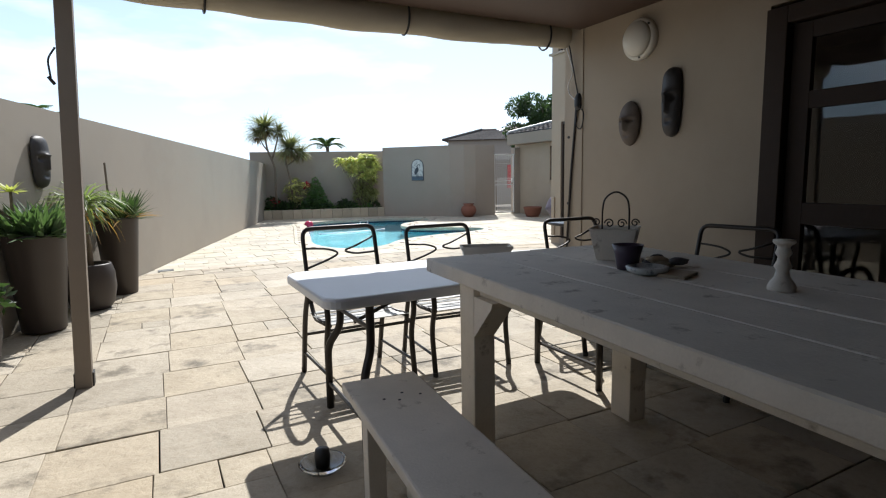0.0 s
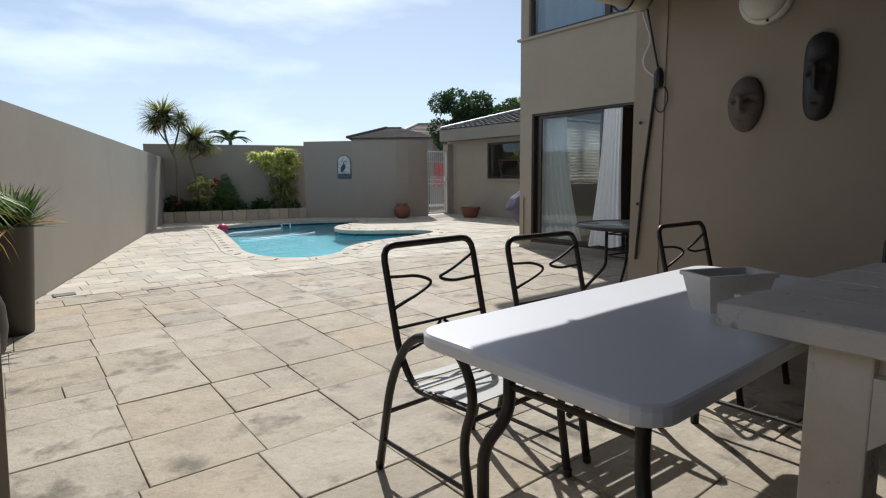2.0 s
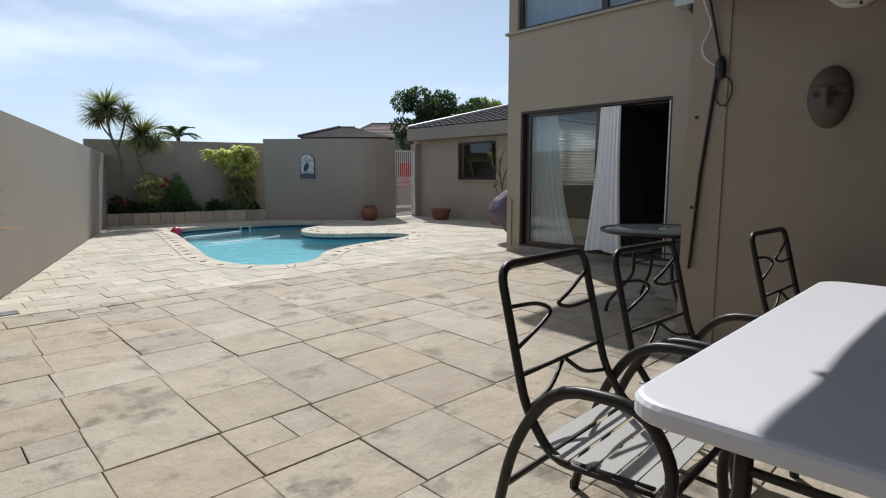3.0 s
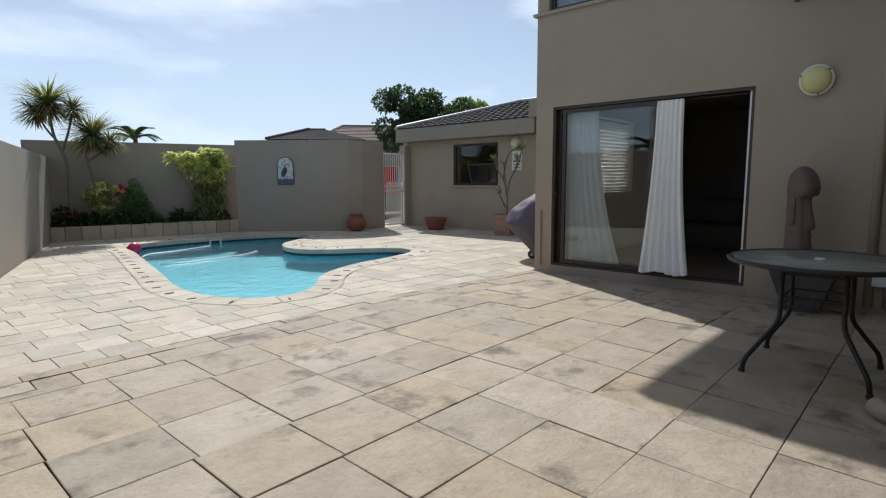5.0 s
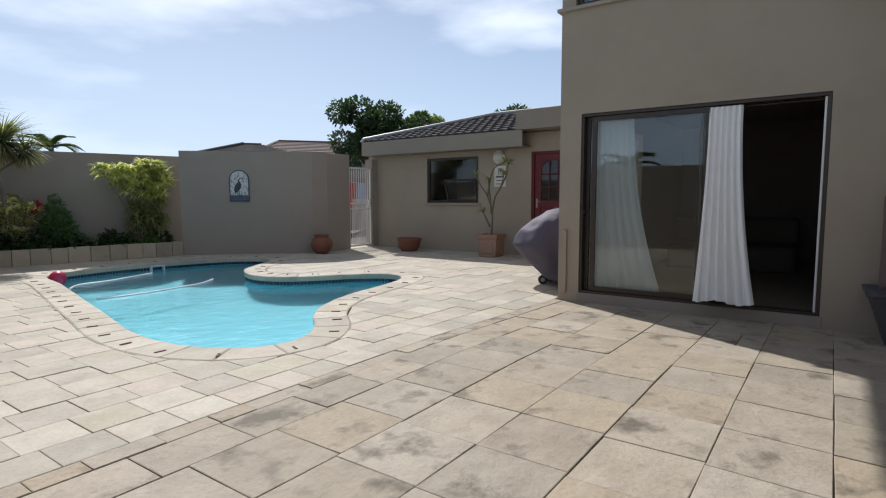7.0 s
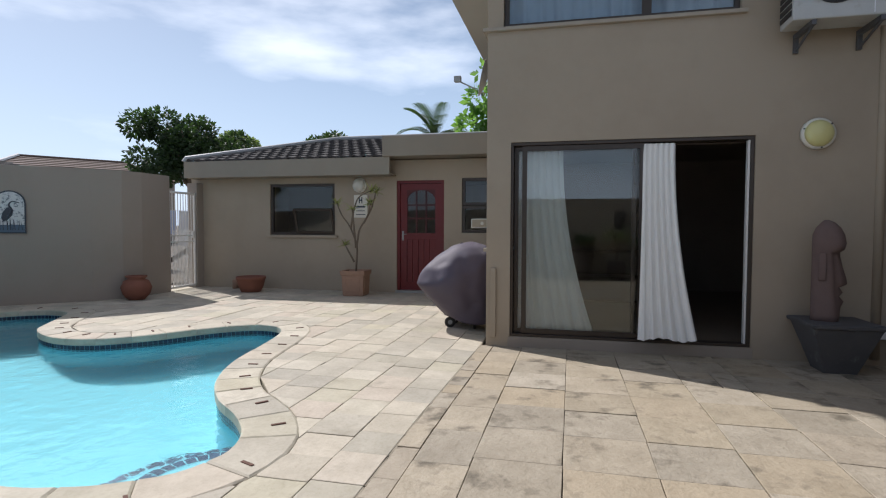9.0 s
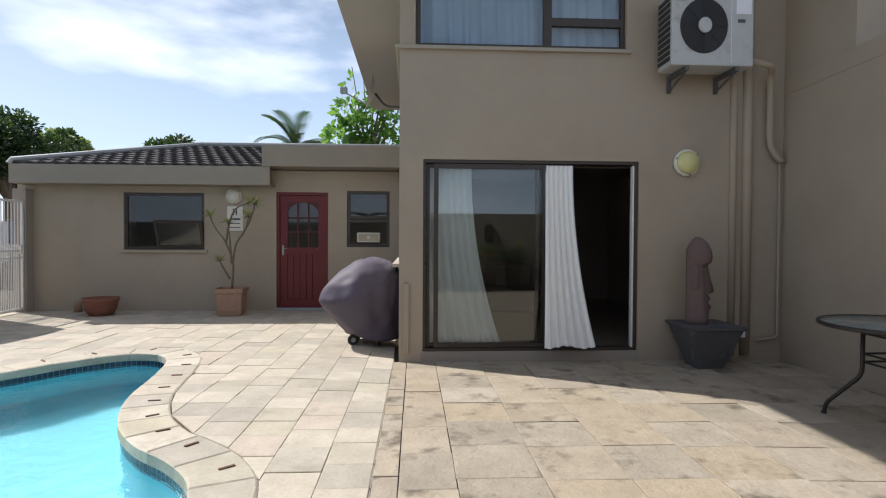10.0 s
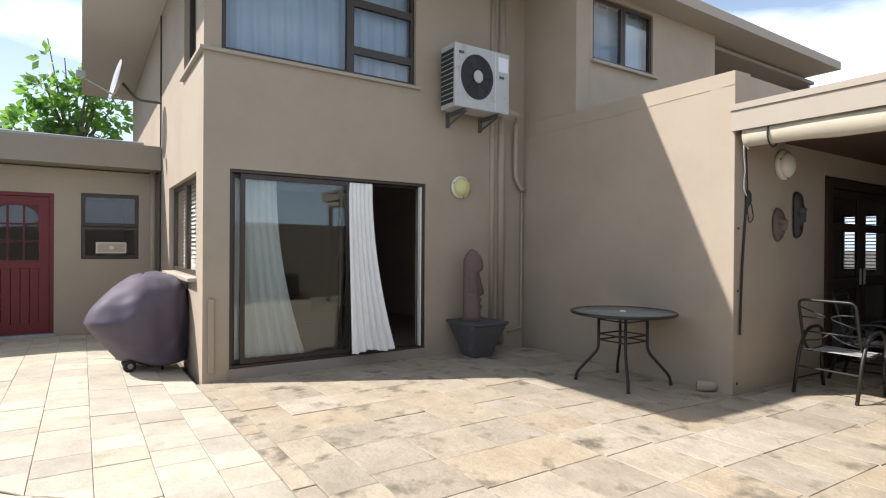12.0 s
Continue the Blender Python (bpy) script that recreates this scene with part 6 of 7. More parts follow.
def garden_chair(at, label):
    """Tube-framed garden chair with looped back wires and strap seat; it faces its local -y."""
    c = thing("garden_chair", at, label, "chair", "steel garden chairs")
    w = 0.27
    for s in (-1, 1):
        bm = bmesh.new()
        tube(bm, rounded([(s * w, 0.32, 0.0), (s * w, 0.22, 0.40), (s * (w + 0.0), 0.08, 0.60), (s * w, -0.18, 0.61), (s * w, -0.27, 0.46), (s * w, -0.20, 0.30), (s * w, -0.25, 0.0)], 0.11, 5), 0.0172, 8)
        sf = part("side_frame", bm, black_steel, c, "", True)
        for fy in (0.32, -0.25):
            bm = bmesh.new(); lathe(bm, [(0.017, 0.0), (0.018, 0.025), (0.0145, 0.03)], 8, Matrix.Translation((s * w, fy, 0))); part("rubber_foot", bm, dark_void, sf)
        bm = bmesh.new(); tube(bm, [(s * w, 0.285, 0.13), (s * w, -0.22, 0.13)], 0.009, 6); part("side_stretcher", bm, black_steel, c)
    bw = 0.245
    def back(z):
        return 0.17 + 0.26 * (z - 0.40) ** 1.0
    bm = bmesh.new()
    tube(bm, rounded([(-bw, -0.20, 0.40), (-bw, 0.10, 0.38), (-bw, back(0.5), 0.5), (-bw, back(0.89), 0.89), (bw, back(0.89), 0.89), (bw, back(0.5), 0.5), (bw, 0.10, 0.38), (bw, -0.20, 0.40)], 0.06, 4), 0.014, 8)
    part("back_frame", bm, black_steel, c, "", True)
    for s in (-1, 1):
        up, low, bend_up, bend_low = (0.775, 0.655, 0.765, 0.70) if s < 0 else (0.825, 0.725, 0.765, 0.722)
        mid = (bend_up + bend_low) / 2 if s < 0 else 0.745
        bm = bmesh.new()
        tube(bm, rounded([(s * bw, back(up), up), (s * 0.09, back(bend_up), bend_up), (s * 0.008, back(mid), mid), (s * 0.09, back(bend_low), bend_low), (s * bw, back(low), low)], 0.05, 5), 0.007, 6)
        part("back_wire", bm, black_steel, c, "", True)
        bm = bmesh.new()
        tube(bm, rounded([(s * bw, back(0.49), 0.49), (s * 0.10, back(0.515), 0.515), (s * 0.01, back(0.577), 0.577)], 0.05, 5), 0.007, 6)
        part("back_wire", bm, black_steel, c, "", True)
    bm = bmesh.new(); tube(bm, [(-bw, back(0.585), 0.585), (bw, back(0.585), 0.585)], 0.007, 6); part("back_wire", bm, black_steel, c, "", True)
    for k in range(6):
        y = -0.18 + 0.062 * k
        bm = bmesh.new(); box(bm, (-bw - 0.012, y - 0.026, 0.402 - 0.03 * math.sin(k / 5 * 3.14) * 0.4), (bw + 0.012, y + 0.026, 0.407 - 0.03 * math.sin(k / 5 * 3.14) * 0.4)); part("seat_strap", bm, strap_mat, c)
    bm = bmesh.new(); tube(bm, [(-w, -0.215, 0.36), (w, -0.215, 0.36)], 0.010, 6); part("front_bar", bm, black_steel, c)
    bm = bmesh.new(); tube(bm, [(-w, 0.26, 0.25), (w, 0.26, 0.25)], 0.010, 6); part("rear_bar", bm, black_steel, c)
    return c


ch = garden_chair(pose(1.20, 3.54, -0.05, 0, 0, 2) @ Matrix.Diagonal((1, 1, 1.065, 1)), "dark steel garden chair with looped back wires and strap seat")
copy_thing(ch, pose(1.91, 3.55, -0.05, 0, 0, -3) @ Matrix.Diagonal((1, 1, 0.965, 1)))
copy_thing(ch, pose(3.0, 3.38, -0.05, 0, 0, -3) @ Matrix.Diagonal((1, 1, 0.965, 1)))
copy_thing(ch, pose(3.06, 2.45, -0.05, 0, 0, -84) @ Matrix.Diagonal((1, 1, 0.965, 1)))

# things on the tables
def trough(at, label):
    t = thing("plant_trough", at, label, "plant trough", "small troughs")
    bm = bmesh.new()
    lev = [(0.15, 0.06, 0), (0.185, 0.085, 0.115), (0.195, 0.095, 0.115), (0.195, 0.095, 0.13), (0.178, 0.078, 0.13), (0.16, 0.065, 0.03)]
    rr = [[bm.verts.new((sx * a, sy * b, z)) for sx, sy in ((-1, -1), (1, -1), (1, 1), (-1, 1))] for a, b, z in lev]
    for a, b in zip(rr, rr[1:]):
        for i in range(4):
            bm.faces.new([a[i], a[(i + 1) % 4], b[(i + 1) % 4], b[i]])
    bm.faces.new(rr[0][::-1]); bm.faces.new(rr[-1])
    part("tray", bm, worn_white_wood, t)
    bm = bmesh.new(); box(bm, (-0.155, -0.06, 0.035), (0.155, 0.06, 0.105)); part("soil_fill", bm, soil, t)
    return t


tr = trough(pose(1.69, 2.80, 0.712, 0, 0, -25) @ Matrix.Diagonal((0.70, 0.8, 1, 1)), "pale worn rectangular plant trough on the folding table")
copy_thing(tr, pose(1.50, 2.62, 0.712, 0, 0, -14) @ Matrix.Diagonal((0.40, 0.62, 0.8, 1)))
hp = thing("table_planter", pose(1.97, 2.14, 0.83, 0, 0, -52) @ Matrix.Diagonal((0.84, 0.84, 0.86, 1)), "square cream planter with a black wrought-iron handle", "planter")
bm = bmesh.new(); square_pot(bm, [(0.085, 0), (0.12, 0.16), (0.125, 0.165), (0.11, 0.165), (0.10, 0.12)], 0.003); part("pot_body", bm, worn_white_wood, hp)
bm = bmesh.new(); tube(bm, rounded([(-0.07, 0, 0.15), (-0.07, 0, 0.26), (-0.06, 0, 0.32), (0.0, 0, 0.36), (0.06, 0, 0.32), (0.07, 0, 0.26), (0.07, 0, 0.15)], 0.04), 0.005, 6)
for s in (-1, 1):
    for cx, cz, r in ((0.10, 0.19, 0.022), (0.032, 0.185, 0.026)):
        tube(bm, [(s * (cx + r * (1 - a / 11) * math.cos(a)), 0, cz + r * (1 - a / 11) * math.sin(a)) for a in [k * 0.5 for k in range(18)]], 0.004, 5)
part("iron_handle", bm, black_steel, hp)
bm = bmesh.new(); lathe(bm, [(0.04, 0), (0.05, 0.06), (0.062, 0.10), (0.055, 0.10), (0.04, 0.03)], 18); ob = part("candle_cup", bm, purple_glass, None, "", True); ob.matrix_basis = pose(1.80, 1.90, 0.83); tagged(ob, "dark purple ceramic candle cup on the wooden table", "cup")
bm = bmesh.new(); lathe(bm, [(0.05, 0), (0.075, 0.012), (0.08, 0.028), (0.065, 0.032), (0.055, 0.015)], 24); ob = part("ashtray", bm, picture_white, None, "", True); ob.matrix_basis = pose(1.78, 1.78, 0.83); tagged(ob, "round pale stone ashtray on the wooden table", "ashtray")
rng = random.Random(40)
for k in range(6):
    bm = bmesh.new(); bmesh.ops.create_icosphere(bm, subdivisions=2, radius=1)
    for v in bm.verts:
        v.co = Vector((v.co.x * 0.045, v.co.y * 0.03, v.co.z * 0.016)) * (1 + 0.25 * noise.noise(v.co * 1.7 + Vector((k, 0, 0))))
    ob = part("pebble", bm, charcoal_stone if k % 2 else stone_block, None, "", True); ob.matrix_basis = pose(1.99 + rng.uniform(-0.06, 0.06), 1.86 + rng.uniform(-0.06, 0.06), 0.844 + 0.014 * (k // 3), 0, 0, rng.uniform(0, 180)); tagged(ob, "flat grey beach pebble heaped on the table", "pebble", "table pebbles")
bm = bmesh.new(); box(bm, (-0.07, -0.05, 0), (0.07, 0.05, 0.012), 0.003); ob = part("coaster", bm, stone_block); ob.matrix_basis = pose(1.84, 1.69, 0.83, 0, 0, 20); tagged(ob, "flat square stone coaster on the wooden table", "coaster")
bm = bmesh.new(); lathe(bm, [(0.062, 0), (0.064, 0.012), (0.055, 0.03), (0.035, 0.05), (0.028, 0.075), (0.040, 0.09), (0.028, 0.11), (0.025, 0.125), (0.037, 0.14), (0.028, 0.16), (0.030, 0.168), (0.044, 0.176), (0.050, 0.182), (0.048, 0.190), (0.0, 0.188)], 26); ob = part("candlestick", bm, worn_white_wood, None, "", True); ob.matrix_basis = pose(1.90, 1.34, 0.83) @ Matrix.Diagonal((0.66, 0.66, 0.86, 1)); tagged(ob, "turned worn wooden candlestick on the wooden table", "candlestick")
bm = bmesh.new(); lathe(bm, [(0.07, 0.0), (0.10, 0.03), (0.105, 0.035), (0.09, 0.034), (0.06, 0.012)], 24); ob = part("glass_dish", bm, clear_glass, None, "", True); ob.matrix_basis = pose(0.69, 2.56, -0.046); tagged(ob, "clear glass dish lying on the paving", "dish")
bm = bmesh.new(); lathe(bm, [(0.03, 0), (0.035, 0.05), (0.03, 0.08), (0.0, 0.085)], 14); ob = part("dark_jar", bm, dark_void, None, "", True); ob.matrix_basis = pose(0.69, 2.56, -0.034); tagged(ob, "small dark jar standing in the glass dish", "jar")

# ---- pots along the boundary wall ----
def tall_pot(at, prof, label):
    t = thing("plant_pot", Matrix.Translation(at), label, "plant pot", "dark planters")
    bm = bmesh.new(); lathe(bm, prof, 32); part("pot_body", bm, pot_brown, t, "", True)
    bm = bmesh.new(); r, z = prof[-1]; lathe(bm, [(r - 0.004, z - 0.03), (r - 0.004, z), (0.0, z + 0.02)], 24); part("soil_fill", bm, soil, t)


TALL = [(0.155, 0), (0.165, 0.01), (0.235, 0.79), (0.24, 0.80), (0.24, 0.82), (0.215, 0.82), (0.205, 0.77)]
LOW = [(0.13, 0), (0.17, 0.06), (0.195, 0.22), (0.19, 0.38), (0.17, 0.46), (0.165, 0.475), (0.145, 0.47), (0.15, 0.42)]
tall_pot((-0.78, 5.86, 0), [(r * 0.97, z * 0.99) for r, z in TALL], "tall tapered dark brown planter holding aloes")
tall_pot((-0.49, 6.56, 0), [(r * 1.12, z * 0.94) for r, z in LOW], "low rounded dark brown planter holding a ponytail palm")
tall_pot((-0.27, 7.28, 0), [(r * 0.92, z * 1.03) for r, z in TALL], "tall tapered dark brown planter holding a spiky aloe")
tall_pot((-1.08, 5.02, -0.03), LOW, "low rounded dark brown planter with trailing leaves")
rng = random.Random(50)
al = thing("aloe_plant", Matrix.Translation((-0.78, 5.86, 0.78)), "dense fleshy green aloe filling a tall planter", "plant")
bm = bmesh.new()
for _ in range(20):
    rosette(bm, (rng.uniform(-0.17, 0.17), rng.uniform(-0.17, 0.17), -0.02), 14, 0.36, 0.075, rng, 0.2, 2.4, 0.5, 0.03)
part("leaves", bm, leaf_aloe, al)
sp = thing("succulent_tree", Matrix.Translation((-0.93, 5.76, 0.78)), "small branching succulent with yellow-green rosettes", "plant")
for tip in ((-0.10, -0.12, 0.34), (0.05, -0.02, 0.38), (-0.2, 0.0, 0.38)):
    bm = bmesh.new(); tube(bm, rounded([(0.1, 0, -0.02), (0.04, 0, 0.15), tip], 0.06), 0.016, 6, 0.012); part("branch", bm, bark, sp)
    bm = bmesh.new(); rosette(bm, tip, 32, 0.12, 0.035, rng, -0.1, 1.4, 0.4); part("rosette", bm, leaf_lime, sp)
pp = thing("ponytail_palm", Matrix.Translation((-0.49, 6.56, 0.42)), "ponytail palm with drooping striped leaves in a low pot", "plant")
bm = bmesh.new(); tube(bm, [(0, 0, -0.02), (0.01, 0, 0.2), (-0.02, 0, 0.52)], 0.04, 9, 0.025); part("trunk", bm, bark, pp, "", True)
bm = bmesh.new(); rosette(bm, (-0.02, 0, 0.54), 120, 0.60, 0.032, rng, 0.2, 1.8, 2.6); part("leaves", bm, leaf_grey, pp)
bm = bmesh.new(); rosette(bm, (-0.02, 0, 0.5), 14, 0.5, 0.024, rng, -0.2, 0.5, 2.6); part("dry_leaves", bm, leaf_dry, pp)
a2 = thing("spiky_aloe", Matrix.Translation((-0.27, 7.28, 0.815)), "spiky dark green aloe with browning leaf tips", "plant")
bm = bmesh.new()
for _ in range(14):
    rosette(bm, (rng.uniform(-0.17, 0.17), rng.uniform(-0.17, 0.17), -0.02), 13, 0.42, 0.05, rng, 0.1, 1.9, 0.35, 0.03)
part("leaves", bm, leaf_dark, a2)
bm = bmesh.new(); rosette(bm, (0.1, -0.05, 0.0), 24, 0.36, 0.04, rng, 0.0, 0.8, 0.7, 0.04); part("dry_leaves", bm, leaf_dry, a2)
bm = bmesh.new(); tube(bm, [(-0.05, 0, 0), (-0.06, 0.02, 0.62)], 0.011, 6); part("flower_stalk", bm, bark, a2)
tl = thing("trailing_plant", Matrix.Translation((-1.08, 5.02, 0.43)), "dark trailing plant in a low pot", "plant")
bm = bmesh.new(); leaf_cloud(bm, [(0, 0, 0.05, 0.18), (0.12, 0.05, -0.02, 0.12)], 260, 0.09, rng); part("leaves", bm, leaf_dark, tl)
mask("carved_mask", (left_wall_x(6.49) + 0.01, 6.49, 1.42), (0.947, -0.32, 0), 0.27, 0.48, carved_dark, "tall dark carved head hanging on the boundary wall", True)


# ---- beyond the walls ----
def tree(at, trunk_top, lobes, count, size, mat, label, seed, twigs=5):
    rng = random.Random(seed)
    t = thing("tree", Matrix.Translation(at), label, "tree")
    bm = bmesh.new(); tube(bm, rounded([(0, 0, -0.03), (0.1, 0.05, trunk_top * 0.5), (0, 0, trunk_top)], 0.4), 0.16, 9, 0.09); part("trunk", bm, bark, t, "", True)
    for x, y, z, r in lobes[:twigs + 3]:
        bm = bmesh.new(); tube(bm, rounded([(0, 0, trunk_top * 0.85), (x * 0.5, y * 0.5, (z + trunk_top) / 2), (x, y, z + r * 0.5)], 0.3), 0.07, 7, 0.02); part("limb", bm, bark, t)
    bm = bmesh.new(); leaf_cloud(bm, lobes, count, size, rng); part("crown", bm, mat, t)


def lobes(rng, n, rx, ry, z0, z1, r0, r1):
    return [(rng.uniform(-rx, rx), rng.uniform(-ry, ry), rng.uniform(z0, z1), rng.uniform(r0, r1)) for _ in range(n)]


rng = random.Random(60)
tree((14.55, 18.2, 0), 2.6, lobes(rng, 24, 1.30, 0.8, 2.9, 4.0, 0.30, 0.55) + [(-1.9, 0, 2.9, 0.4), (-1.55, 0, 2.5, 0.45)], 17000, 0.115, leaf_dark, "broad dark green evergreen tree behind the garden wall", 61)
tree((18.3, 19.1, 0), 3.0, lobes(rng, 8, 0.75, 0.6, 3.4, 4.2, 0.35, 0.5), 3500, 0.16, leaf_grey, "pale green rounded tree behind the outbuilding", 62)
tree((23.7, 18.3, 0), 4.0, lobes(rng, 9, 1.0, 0.8, 4.4, 5.1, 0.45, 0.6), 4000, 0.18, leaf_dark, "dark rounded tree in the distance", 63)
tree((17.6, 9.72, 0), 3.9, [(0.0, 0.9, 4.3, 0.5), (0.2, 0.3, 4.6, 0.52), (-0.2, 0.6, 5.1, 0.44), (0.1, -0.35, 4.2, 0.52), (0.2, -0.85, 4.75, 0.46), (0, -0.35, 5.5, 0.42), (0, 0.4, 3.95, 0.46), (0.2, -0.8, 5.7, 0.35)], 1250, 0.25, leaf_tree, "open-crowned tree with large fresh green leaves", 64)
sparse = thing("bare_branches", Matrix.Translation((17.6, 9.72, 3.9)), "thin bare upper branches of the green tree", "branches")
for x, y, z in ((0, 0.55, 2.6), (0.1, 0.2, 2.2), (0, -0.6, 2.5), (0.2, -0.1, 2.0)):
    bm = bmesh.new(); tube(bm, rounded([(0, 0, -0.3), (x, y * 0.6, z * 0.5), (x, y, z)], 0.4), 0.035, 6, 0.012); part("branch", bm, bark, sparse)
    bm = bmesh.new(); leaf_cloud(bm, [(x, y, z - 0.5, 0.22), (x, y * 0.8, z - 1.0, 0.25)], 22, 0.24, random.Random(int(z * 100))); part("leaves", bm, leaf_tree, sparse)
pm = thing("palm_tree", Matrix.Translation((22.0, 12.9, 0)), "small palm with dark arching fronds behind the outbuilding", "palm")
bm = bmesh.new(); tube(bm, [(0, 0, 0), (0.1, 0, 2), (0, 0, 4.72)], 0.12, 9, 0.09); part("trunk", bm, bark, pm, "", True)


def frond(way, length, mat, parent, rng):
    bm = bmesh.new()
    p, d = Vector((0, 0, 0)), Vector(way).normalized()
    side = d.cross(Vector((0, 0, 1))).normalized()
    pts = [p.copy()]
    for k in range(22):
        p = p + d * length / 22
        d = (d + Vector((0, 0, -0.065))).normalized()
        pts.append(p.copy())
        if k > 1:
            for s in (-1, 1):
                blade(bm, p, (d * 0.8 + side * s * 0.8 + Vector((0, 0, 0.25))), length * 0.30 * math.sin(math.pi * (k + 4) / 27) + 0.08, 0.075, 0.6, 0.35, 2)
    tube(bm, pts, 0.014, 5, 0.004)
    return part("frond", bm, mat, parent)


for k in range(13):
    a = 2 * math.pi * k * 0.382
    ob = frond((math.cos(a), math.sin(a), rng.uniform(0.5, 1.0) if k % 3 else 2.6), 1.75, leaf_dark, pm, rng)
    ob.location = (0, 0, 4.62)
for at, z, label, n in (((6.85, 24.0, 0), 2.6, "banana-leaved palm showing over the garden wall", 9), ((-1.5, 10.2, 0), 1.95, "small palm showing over the boundary wall", 9)):
    t = thing("palm_tree", Matrix.Translation(at), label, "palm")
    bm = bmesh.new(); tube(bm, [(0, 0, 0), (0.05, 0, z)], 0.09, 8, 0.07); part("trunk", bm, bark, t, "", True)
    for k in range(n):
        a = 2 * math.pi * k / n + 0.3
        ob = frond((math.cos(a), math.sin(a), 1.5 if k % 2 else 0.8), 0.85, leaf_dark, t, rng)
        ob.location = (0, 0, z - 0.05)


def neighbour(at, w, d, h, rise, mat, label, hip, ridge_mat):
    """A neighbouring house: walls, tiled pitched roof, barge board."""
    t = thing("house", at, label, "house")
    bm = bmesh.new(); box(bm, (0, 0, -0.03), (w, d, h)); part("wall", bm, plaster_wall, t)
    bm = bmesh.new()
    o, k = 0.4, hip
    a = [bm.verts.new(p) for p in ((-o, -o, h), (w + o, -o, h), (w + o, d + o, h), (-o, d + o, h), (-o + k, d / 2, h + rise), (w + o - k, d / 2, h + rise))]
    for f in ((0, 1, 5, 4), (2, 3, 4, 5), (3, 0, 4), (1, 2, 5)):
        bm.faces.new([a[i] for i in f])
    part("roof", bm, roof_brown, t)
    bm = bmesh.new()
    n = 10
    for r in range(n):
        t0, t1 = r / n, (r + 1) / n
        y0, z0, y1, z1 = -o + (d / 2 + o) * t0, h + rise * t0 + 0.05, -o + (d / 2 + o) * (t1 + 0.02), h + rise * t1 + 0.02
        x0, x1 = -o + k * t0 + 0.05, w + o - k * t0 - 0.05
        m = max(1, int((x1 - x0) / 0.34))
        for q in range(m):
            xa, xb = x0 + (x1 - x0) * q / m, x0 + (x1 - x0) * (q + 0.96) / m
            bm.faces.new([bm.verts.new(p) for p in ((xa, y0, z0), (xb, y0, z0), (xb, y1, z1), (xa, y1, z1))])
            bm.faces.new([bm.verts.new(p) for p in ((xa, y0, z0 - 0.04), (xb, y0, z0 - 0.04), (xb, y0, z0), (xa, y0, z0))])
    ob = part("roof_tiles", bm, mat, t); ob["kind"] = "stuff"
    bm = bmesh.new(); tube(bm, [(-o, -o, h + 0.06), (-o + k, d / 2, h + rise + 0.08)], 0.11, 6); part("hip_ridge", bm, ridge_mat, t)
    bm = bmesh.new(); tube(bm, [(-o + k, d / 2, h + rise + 0.05), (w + o - k, d / 2, h + rise + 0.05)], 0.08, 6); part("ridge", bm, roof_brown, t)


neighbour(pose(22.2, 41.5, 0, 0, 0, -36), 6.5, 6.0, 4.2, 1.0, roof_tile, "neighbouring house with a low grey tiled hip roof", 3.0, roof_tile)
neighbour(pose(26.5, 42.2, 0, 0, 0, -36), 11.0, 7.0, 4.35, 1.5, roof_brown, "neighbouring house with a brown tiled roof and white hip ridge", 2.6, white_paint)


# ---- paving ----
def clip(poly, field):
    """The part of a polygon where field(x, y) is positive."""
    out = []
    for i in range(len(poly)):
        a, b = poly[i], poly[(i + 1) % len(poly)]
        fa, fb = field(*a), field(*b)
        if fa > 0:
            out.append(a)
        if (fa > 0) != (fb > 0):
            t = fa / (fa - fb)
            out.append((a[0] + (b[0] - a[0]) * t, a[1] + (b[1] - a[1]) * t))
    return out


def dense(poly, k=4):
    return [(a[0] + (b[0] - a[0]) * s / k, a[1] + (b[1] - a[1]) * s / k) for a, b in zip(poly, poly[1:] + poly[:1]) for s in range(k)]


def floor_z(x, y):
    """The terrace falls slightly towards the patio and towards the facade."""
    return min(-0.05 * max(0.0, min(1.0, (6.2 - y) / 1.8)), -0.06 * max(0.0, min(1.0, (x - 4.2) / 2.4)) * max(0.0, min(1.0, (9.6 - y) / 1.0)))


def add_slab(bm, poly, top, low=-0.045, chamfer=0.003):
    """One flat stone with a chamfered top edge."""
    c = Vector((sum(p[0] for p in poly) / len(poly), sum(p[1] for p in poly) / len(poly)))
    ins = []
    for p in poly:
        v = c - Vector(p)
        ins.append(Vector(p) + v.normalized() * min(chamfer * 1.4, v.length * 0.3))
    a = [bm.verts.new((p[0], p[1], low + floor_z(p[0], p[1]))) for p in poly]
    b = [bm.verts.new((p[0], p[1], top - chamfer * 0.7 + floor_z(p[0], p[1]))) for p in poly]
    d = [bm.verts.new((p.x, p.y, top + floor_z(p.x, p.y))) for p in ins]
    for i in range(len(poly)):
        j = (i + 1) % len(poly)
        bm.faces.new([a[i], a[j], b[j], b[i]])
        bm.faces.new([b[i], b[j], d[j], d[i]])
    bm.faces.new(d)


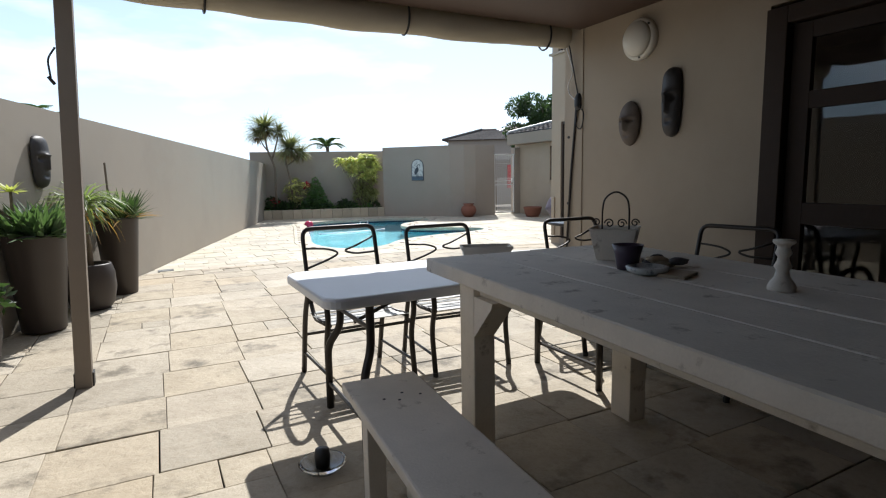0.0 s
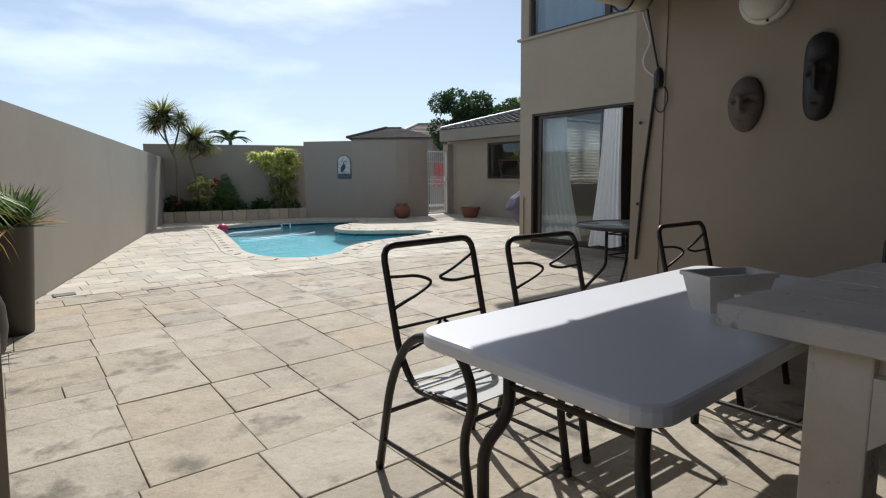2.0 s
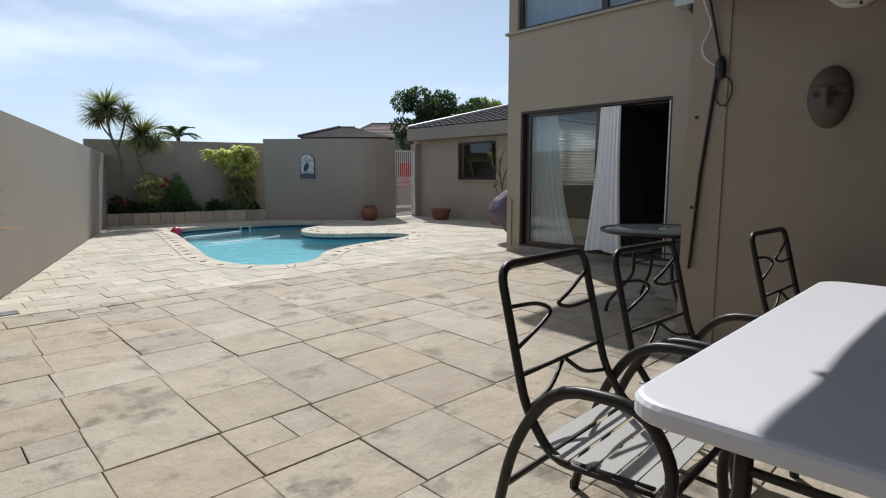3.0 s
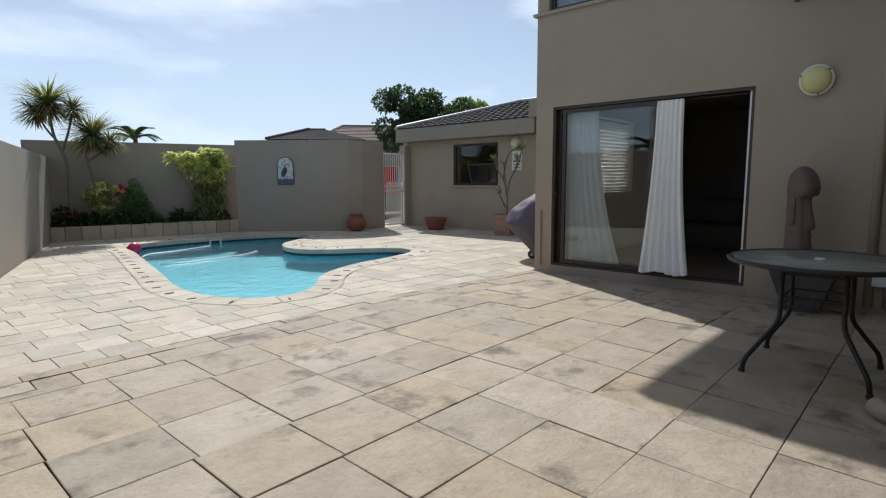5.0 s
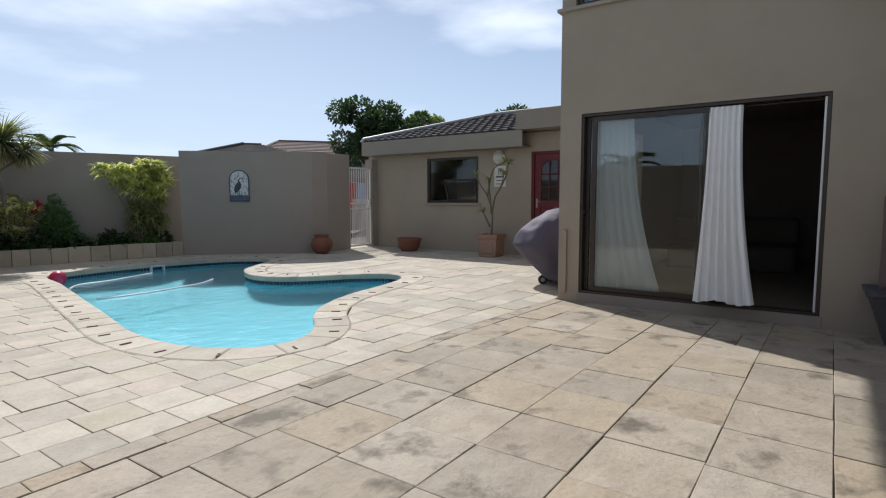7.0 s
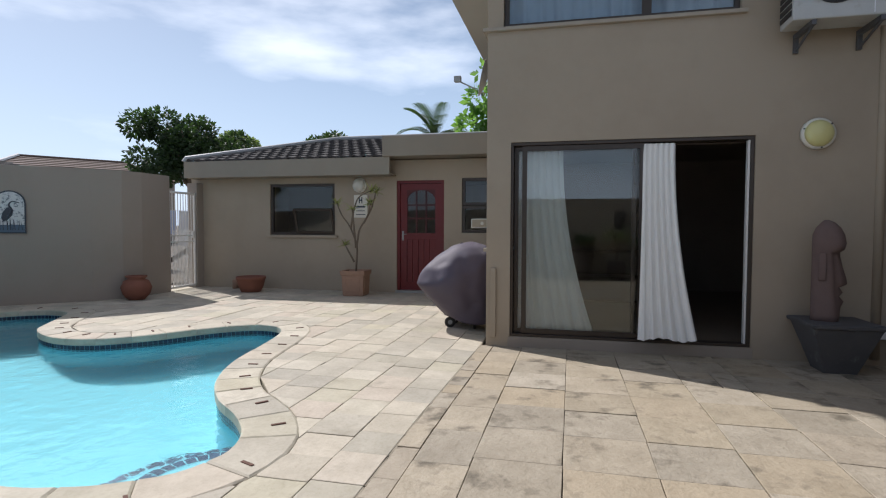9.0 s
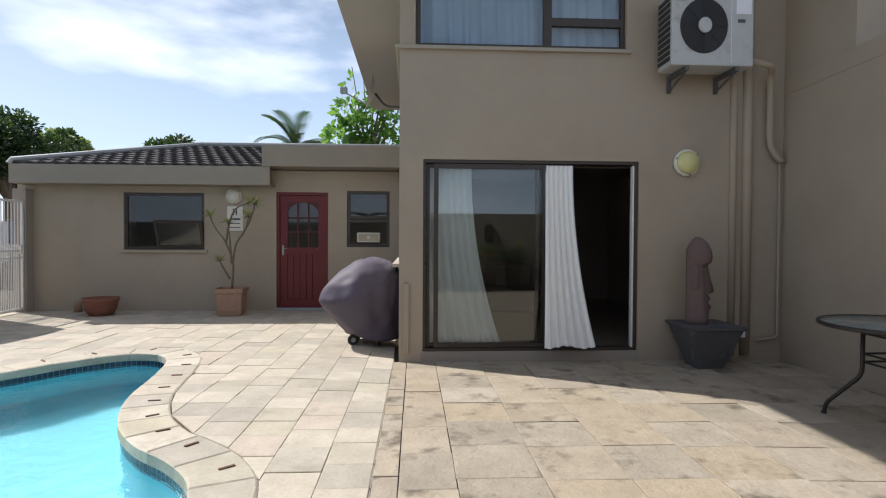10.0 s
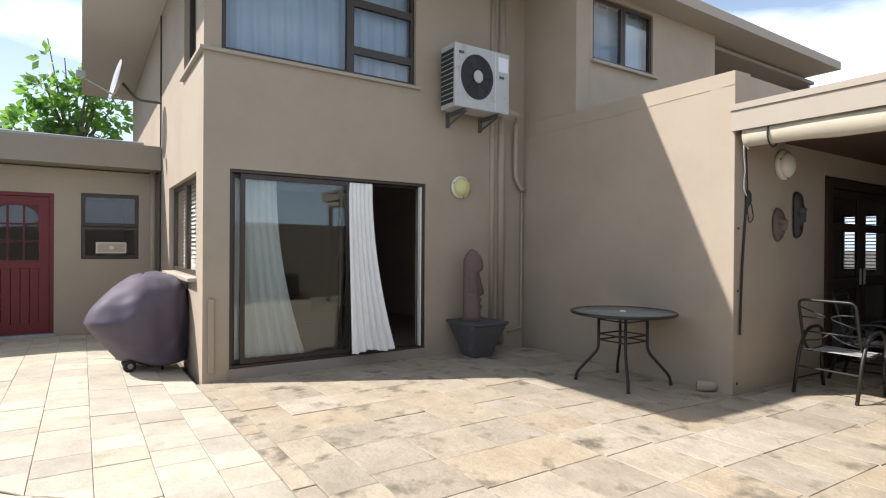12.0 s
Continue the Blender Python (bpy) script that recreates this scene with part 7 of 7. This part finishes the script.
def pave(parent, cells, mat, mat_rest, near, limit, rest_label, joint_mat, joint_z):
    """Lays the stones: the nearest as objects of their own, the rest joined."""
    cells = sorted(cells, key=lambda c: near(c))
    rest = bmesh.new()
    rng = random.Random(4)
    joints = bmesh.new()
    for poly in cells:
        c = Vector(centre(poly))
        grown = [c + (Vector(p) - c) * (1 + 0.012 / max(0.05, (Vector(p) - c).length)) for p in poly]
        joints.faces.new([joints.verts.new((p.x, p.y, joint_z + floor_z(p.x, p.y))) for p in grown])
    part("joint_bed", joints, joint_mat, parent, "mortar joints between the stones")
    for i, poly in enumerate(cells):
        top = rng.uniform(-0.003, 0.003)
        if i < limit:
            bm = bmesh.new()
            add_slab(bm, poly, top)
            part("paving_slab", bm, mat, parent)
        else:
            add_slab(rest, poly, top)
    if len(rest.verts):
        ob = part("paving_rest", rest, mat_rest, parent, rest_label)
        ob["kind"] = "stuff"


def area(poly):
    return abs(sum(a[0] * b[1] - b[0] * a[1] for a, b in zip(poly, poly[1:] + poly[:1]))) / 2


def centre(poly):
    return sum(p[0] for p in poly) / len(poly), sum(p[1] for p in poly) / len(poly)


def field_terrace(x, y):
    """Positive on open ground between the boundary wall and the house walls."""
    f = (x - left_wall_x(y)) * 0.95 - 0.01
    if y < 8.6:
        f = min(f, 6.7 - x if y > 4.1 else CX - x)
    else:
        f = min(f, BX - x)
    return f


rng = random.Random(11)
terrace = thing("pavement_terrace", pose(0, 0, 0), "large weathered cream sandstone slabs with dark joints and damp stains", "pavement", "", "structure")
cells, gap = [], 0.0024
row_y = [5.735 + 0.475 * k for k in range(-20, 6)] + [8.42]
for k, (ya, yb) in enumerate(zip(row_y, row_y[1:])):
    x = 0.66 - 0.48 * 13 + 0.045 * (ya - 5.7) + rng.uniform(-0.02, 0.02) + (-0.13 if k in (5, 11, 25) else 0)
    while x < 6.7:
        w = 0.48
        x2 = x + w
        split = rng.random() < 0.035
        quads = [(x, ya, x2, yb)]
        if split:
            m = ya + (yb - ya) * rng.uniform(0.3, 0.6)
            quads = [(x, ya, x2, m), (x, m, x + w * 0.55, yb), (x + w * 0.55, m, x2, yb)]
        for a, c, d, e in quads:
            j = [rng.uniform(-0.003, 0.003) for _ in range(8)]
            poly = [(a + gap + j[0], c + gap + j[1]), (d - gap + j[2], c + gap + j[3]), (d - gap + j[4], e - gap + j[5]), (a + gap + j[6], e - gap + j[7])]
            poly = clip(poly, field_terrace)
            if len(poly) > 2 and area(poly) > 0.004:
                cells.append(poly)
        x = x2
x = -1.5
while x < 6.7:
    w = rng.uniform(0.2, 0.42)
    poly = clip([(x + gap, 8.425), (x + w - gap, 8.425), (x + w - gap, 8.56), (x + gap, 8.56)], field_terrace)
    if len(poly) > 2 and area(poly) > 0.002:
        cells.append(poly)
    x += w
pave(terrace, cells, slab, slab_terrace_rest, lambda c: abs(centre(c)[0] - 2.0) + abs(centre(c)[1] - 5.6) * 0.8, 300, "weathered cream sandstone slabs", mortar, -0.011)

gap = 0.0018
surround = thing("pavement_poolside", pose(0, 0, 0), "small pale sandstone paving tiles round the swimming pool", "pavement", "", "structure")
cells = []
y, k = 8.57, 0
while y < 18.6:
    h = 0.28 if y < 8.6 else 0.3145
    x = -1.2 + rng.uniform(0, 0.31)
    while x < BX:
        w = rng.choice((0.29, 0.31, 0.31, 0.33, 0.36))
        poly = dense([(x + gap, y + gap), (x + w - gap, y + gap), (x + w - gap, y + h - gap), (x + gap, y + h - gap)])
        if all(pool_distance(*p) < 0.3 for p in poly[::4]):
            x += w
            continue
        poly = clip(poly, lambda px, py: pool_distance(px, py) - 0.329)
        if len(poly) > 2:
            poly = clip(poly, field_terrace)
        if len(poly) > 2 and area(poly) > 0.002:
            cells.append(poly)
        x += w
    y += h
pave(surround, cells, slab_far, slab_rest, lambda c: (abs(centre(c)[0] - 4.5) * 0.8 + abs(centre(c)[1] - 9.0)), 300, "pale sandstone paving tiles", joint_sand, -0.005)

coping = thing("pool_coping", pose(0, 0, 0), "rounded pale sandstone coping stones round the pool", "coping", "", "structure")
stones = round(pool_run[-1] / 0.35)
for i in range(stones):
    edge = [at_length(pool_run[-1] * (i + s / 4) / stones) for s in range(5)]
    poly = [tuple(p - q * 0.02) for p, q in edge] + [tuple(p + q * 0.323) for p, q in reversed(edge)]
    c = Vector(centre(poly))
    poly = [tuple(c + (Vector(p) - c) * 0.992) for p in poly]
    bm = bmesh.new()
    add_slab(bm, poly, 0.005 + rng.uniform(-0.002, 0.002), -0.072, 0.012)
    part("coping_stone", bm, slab_far, coping)
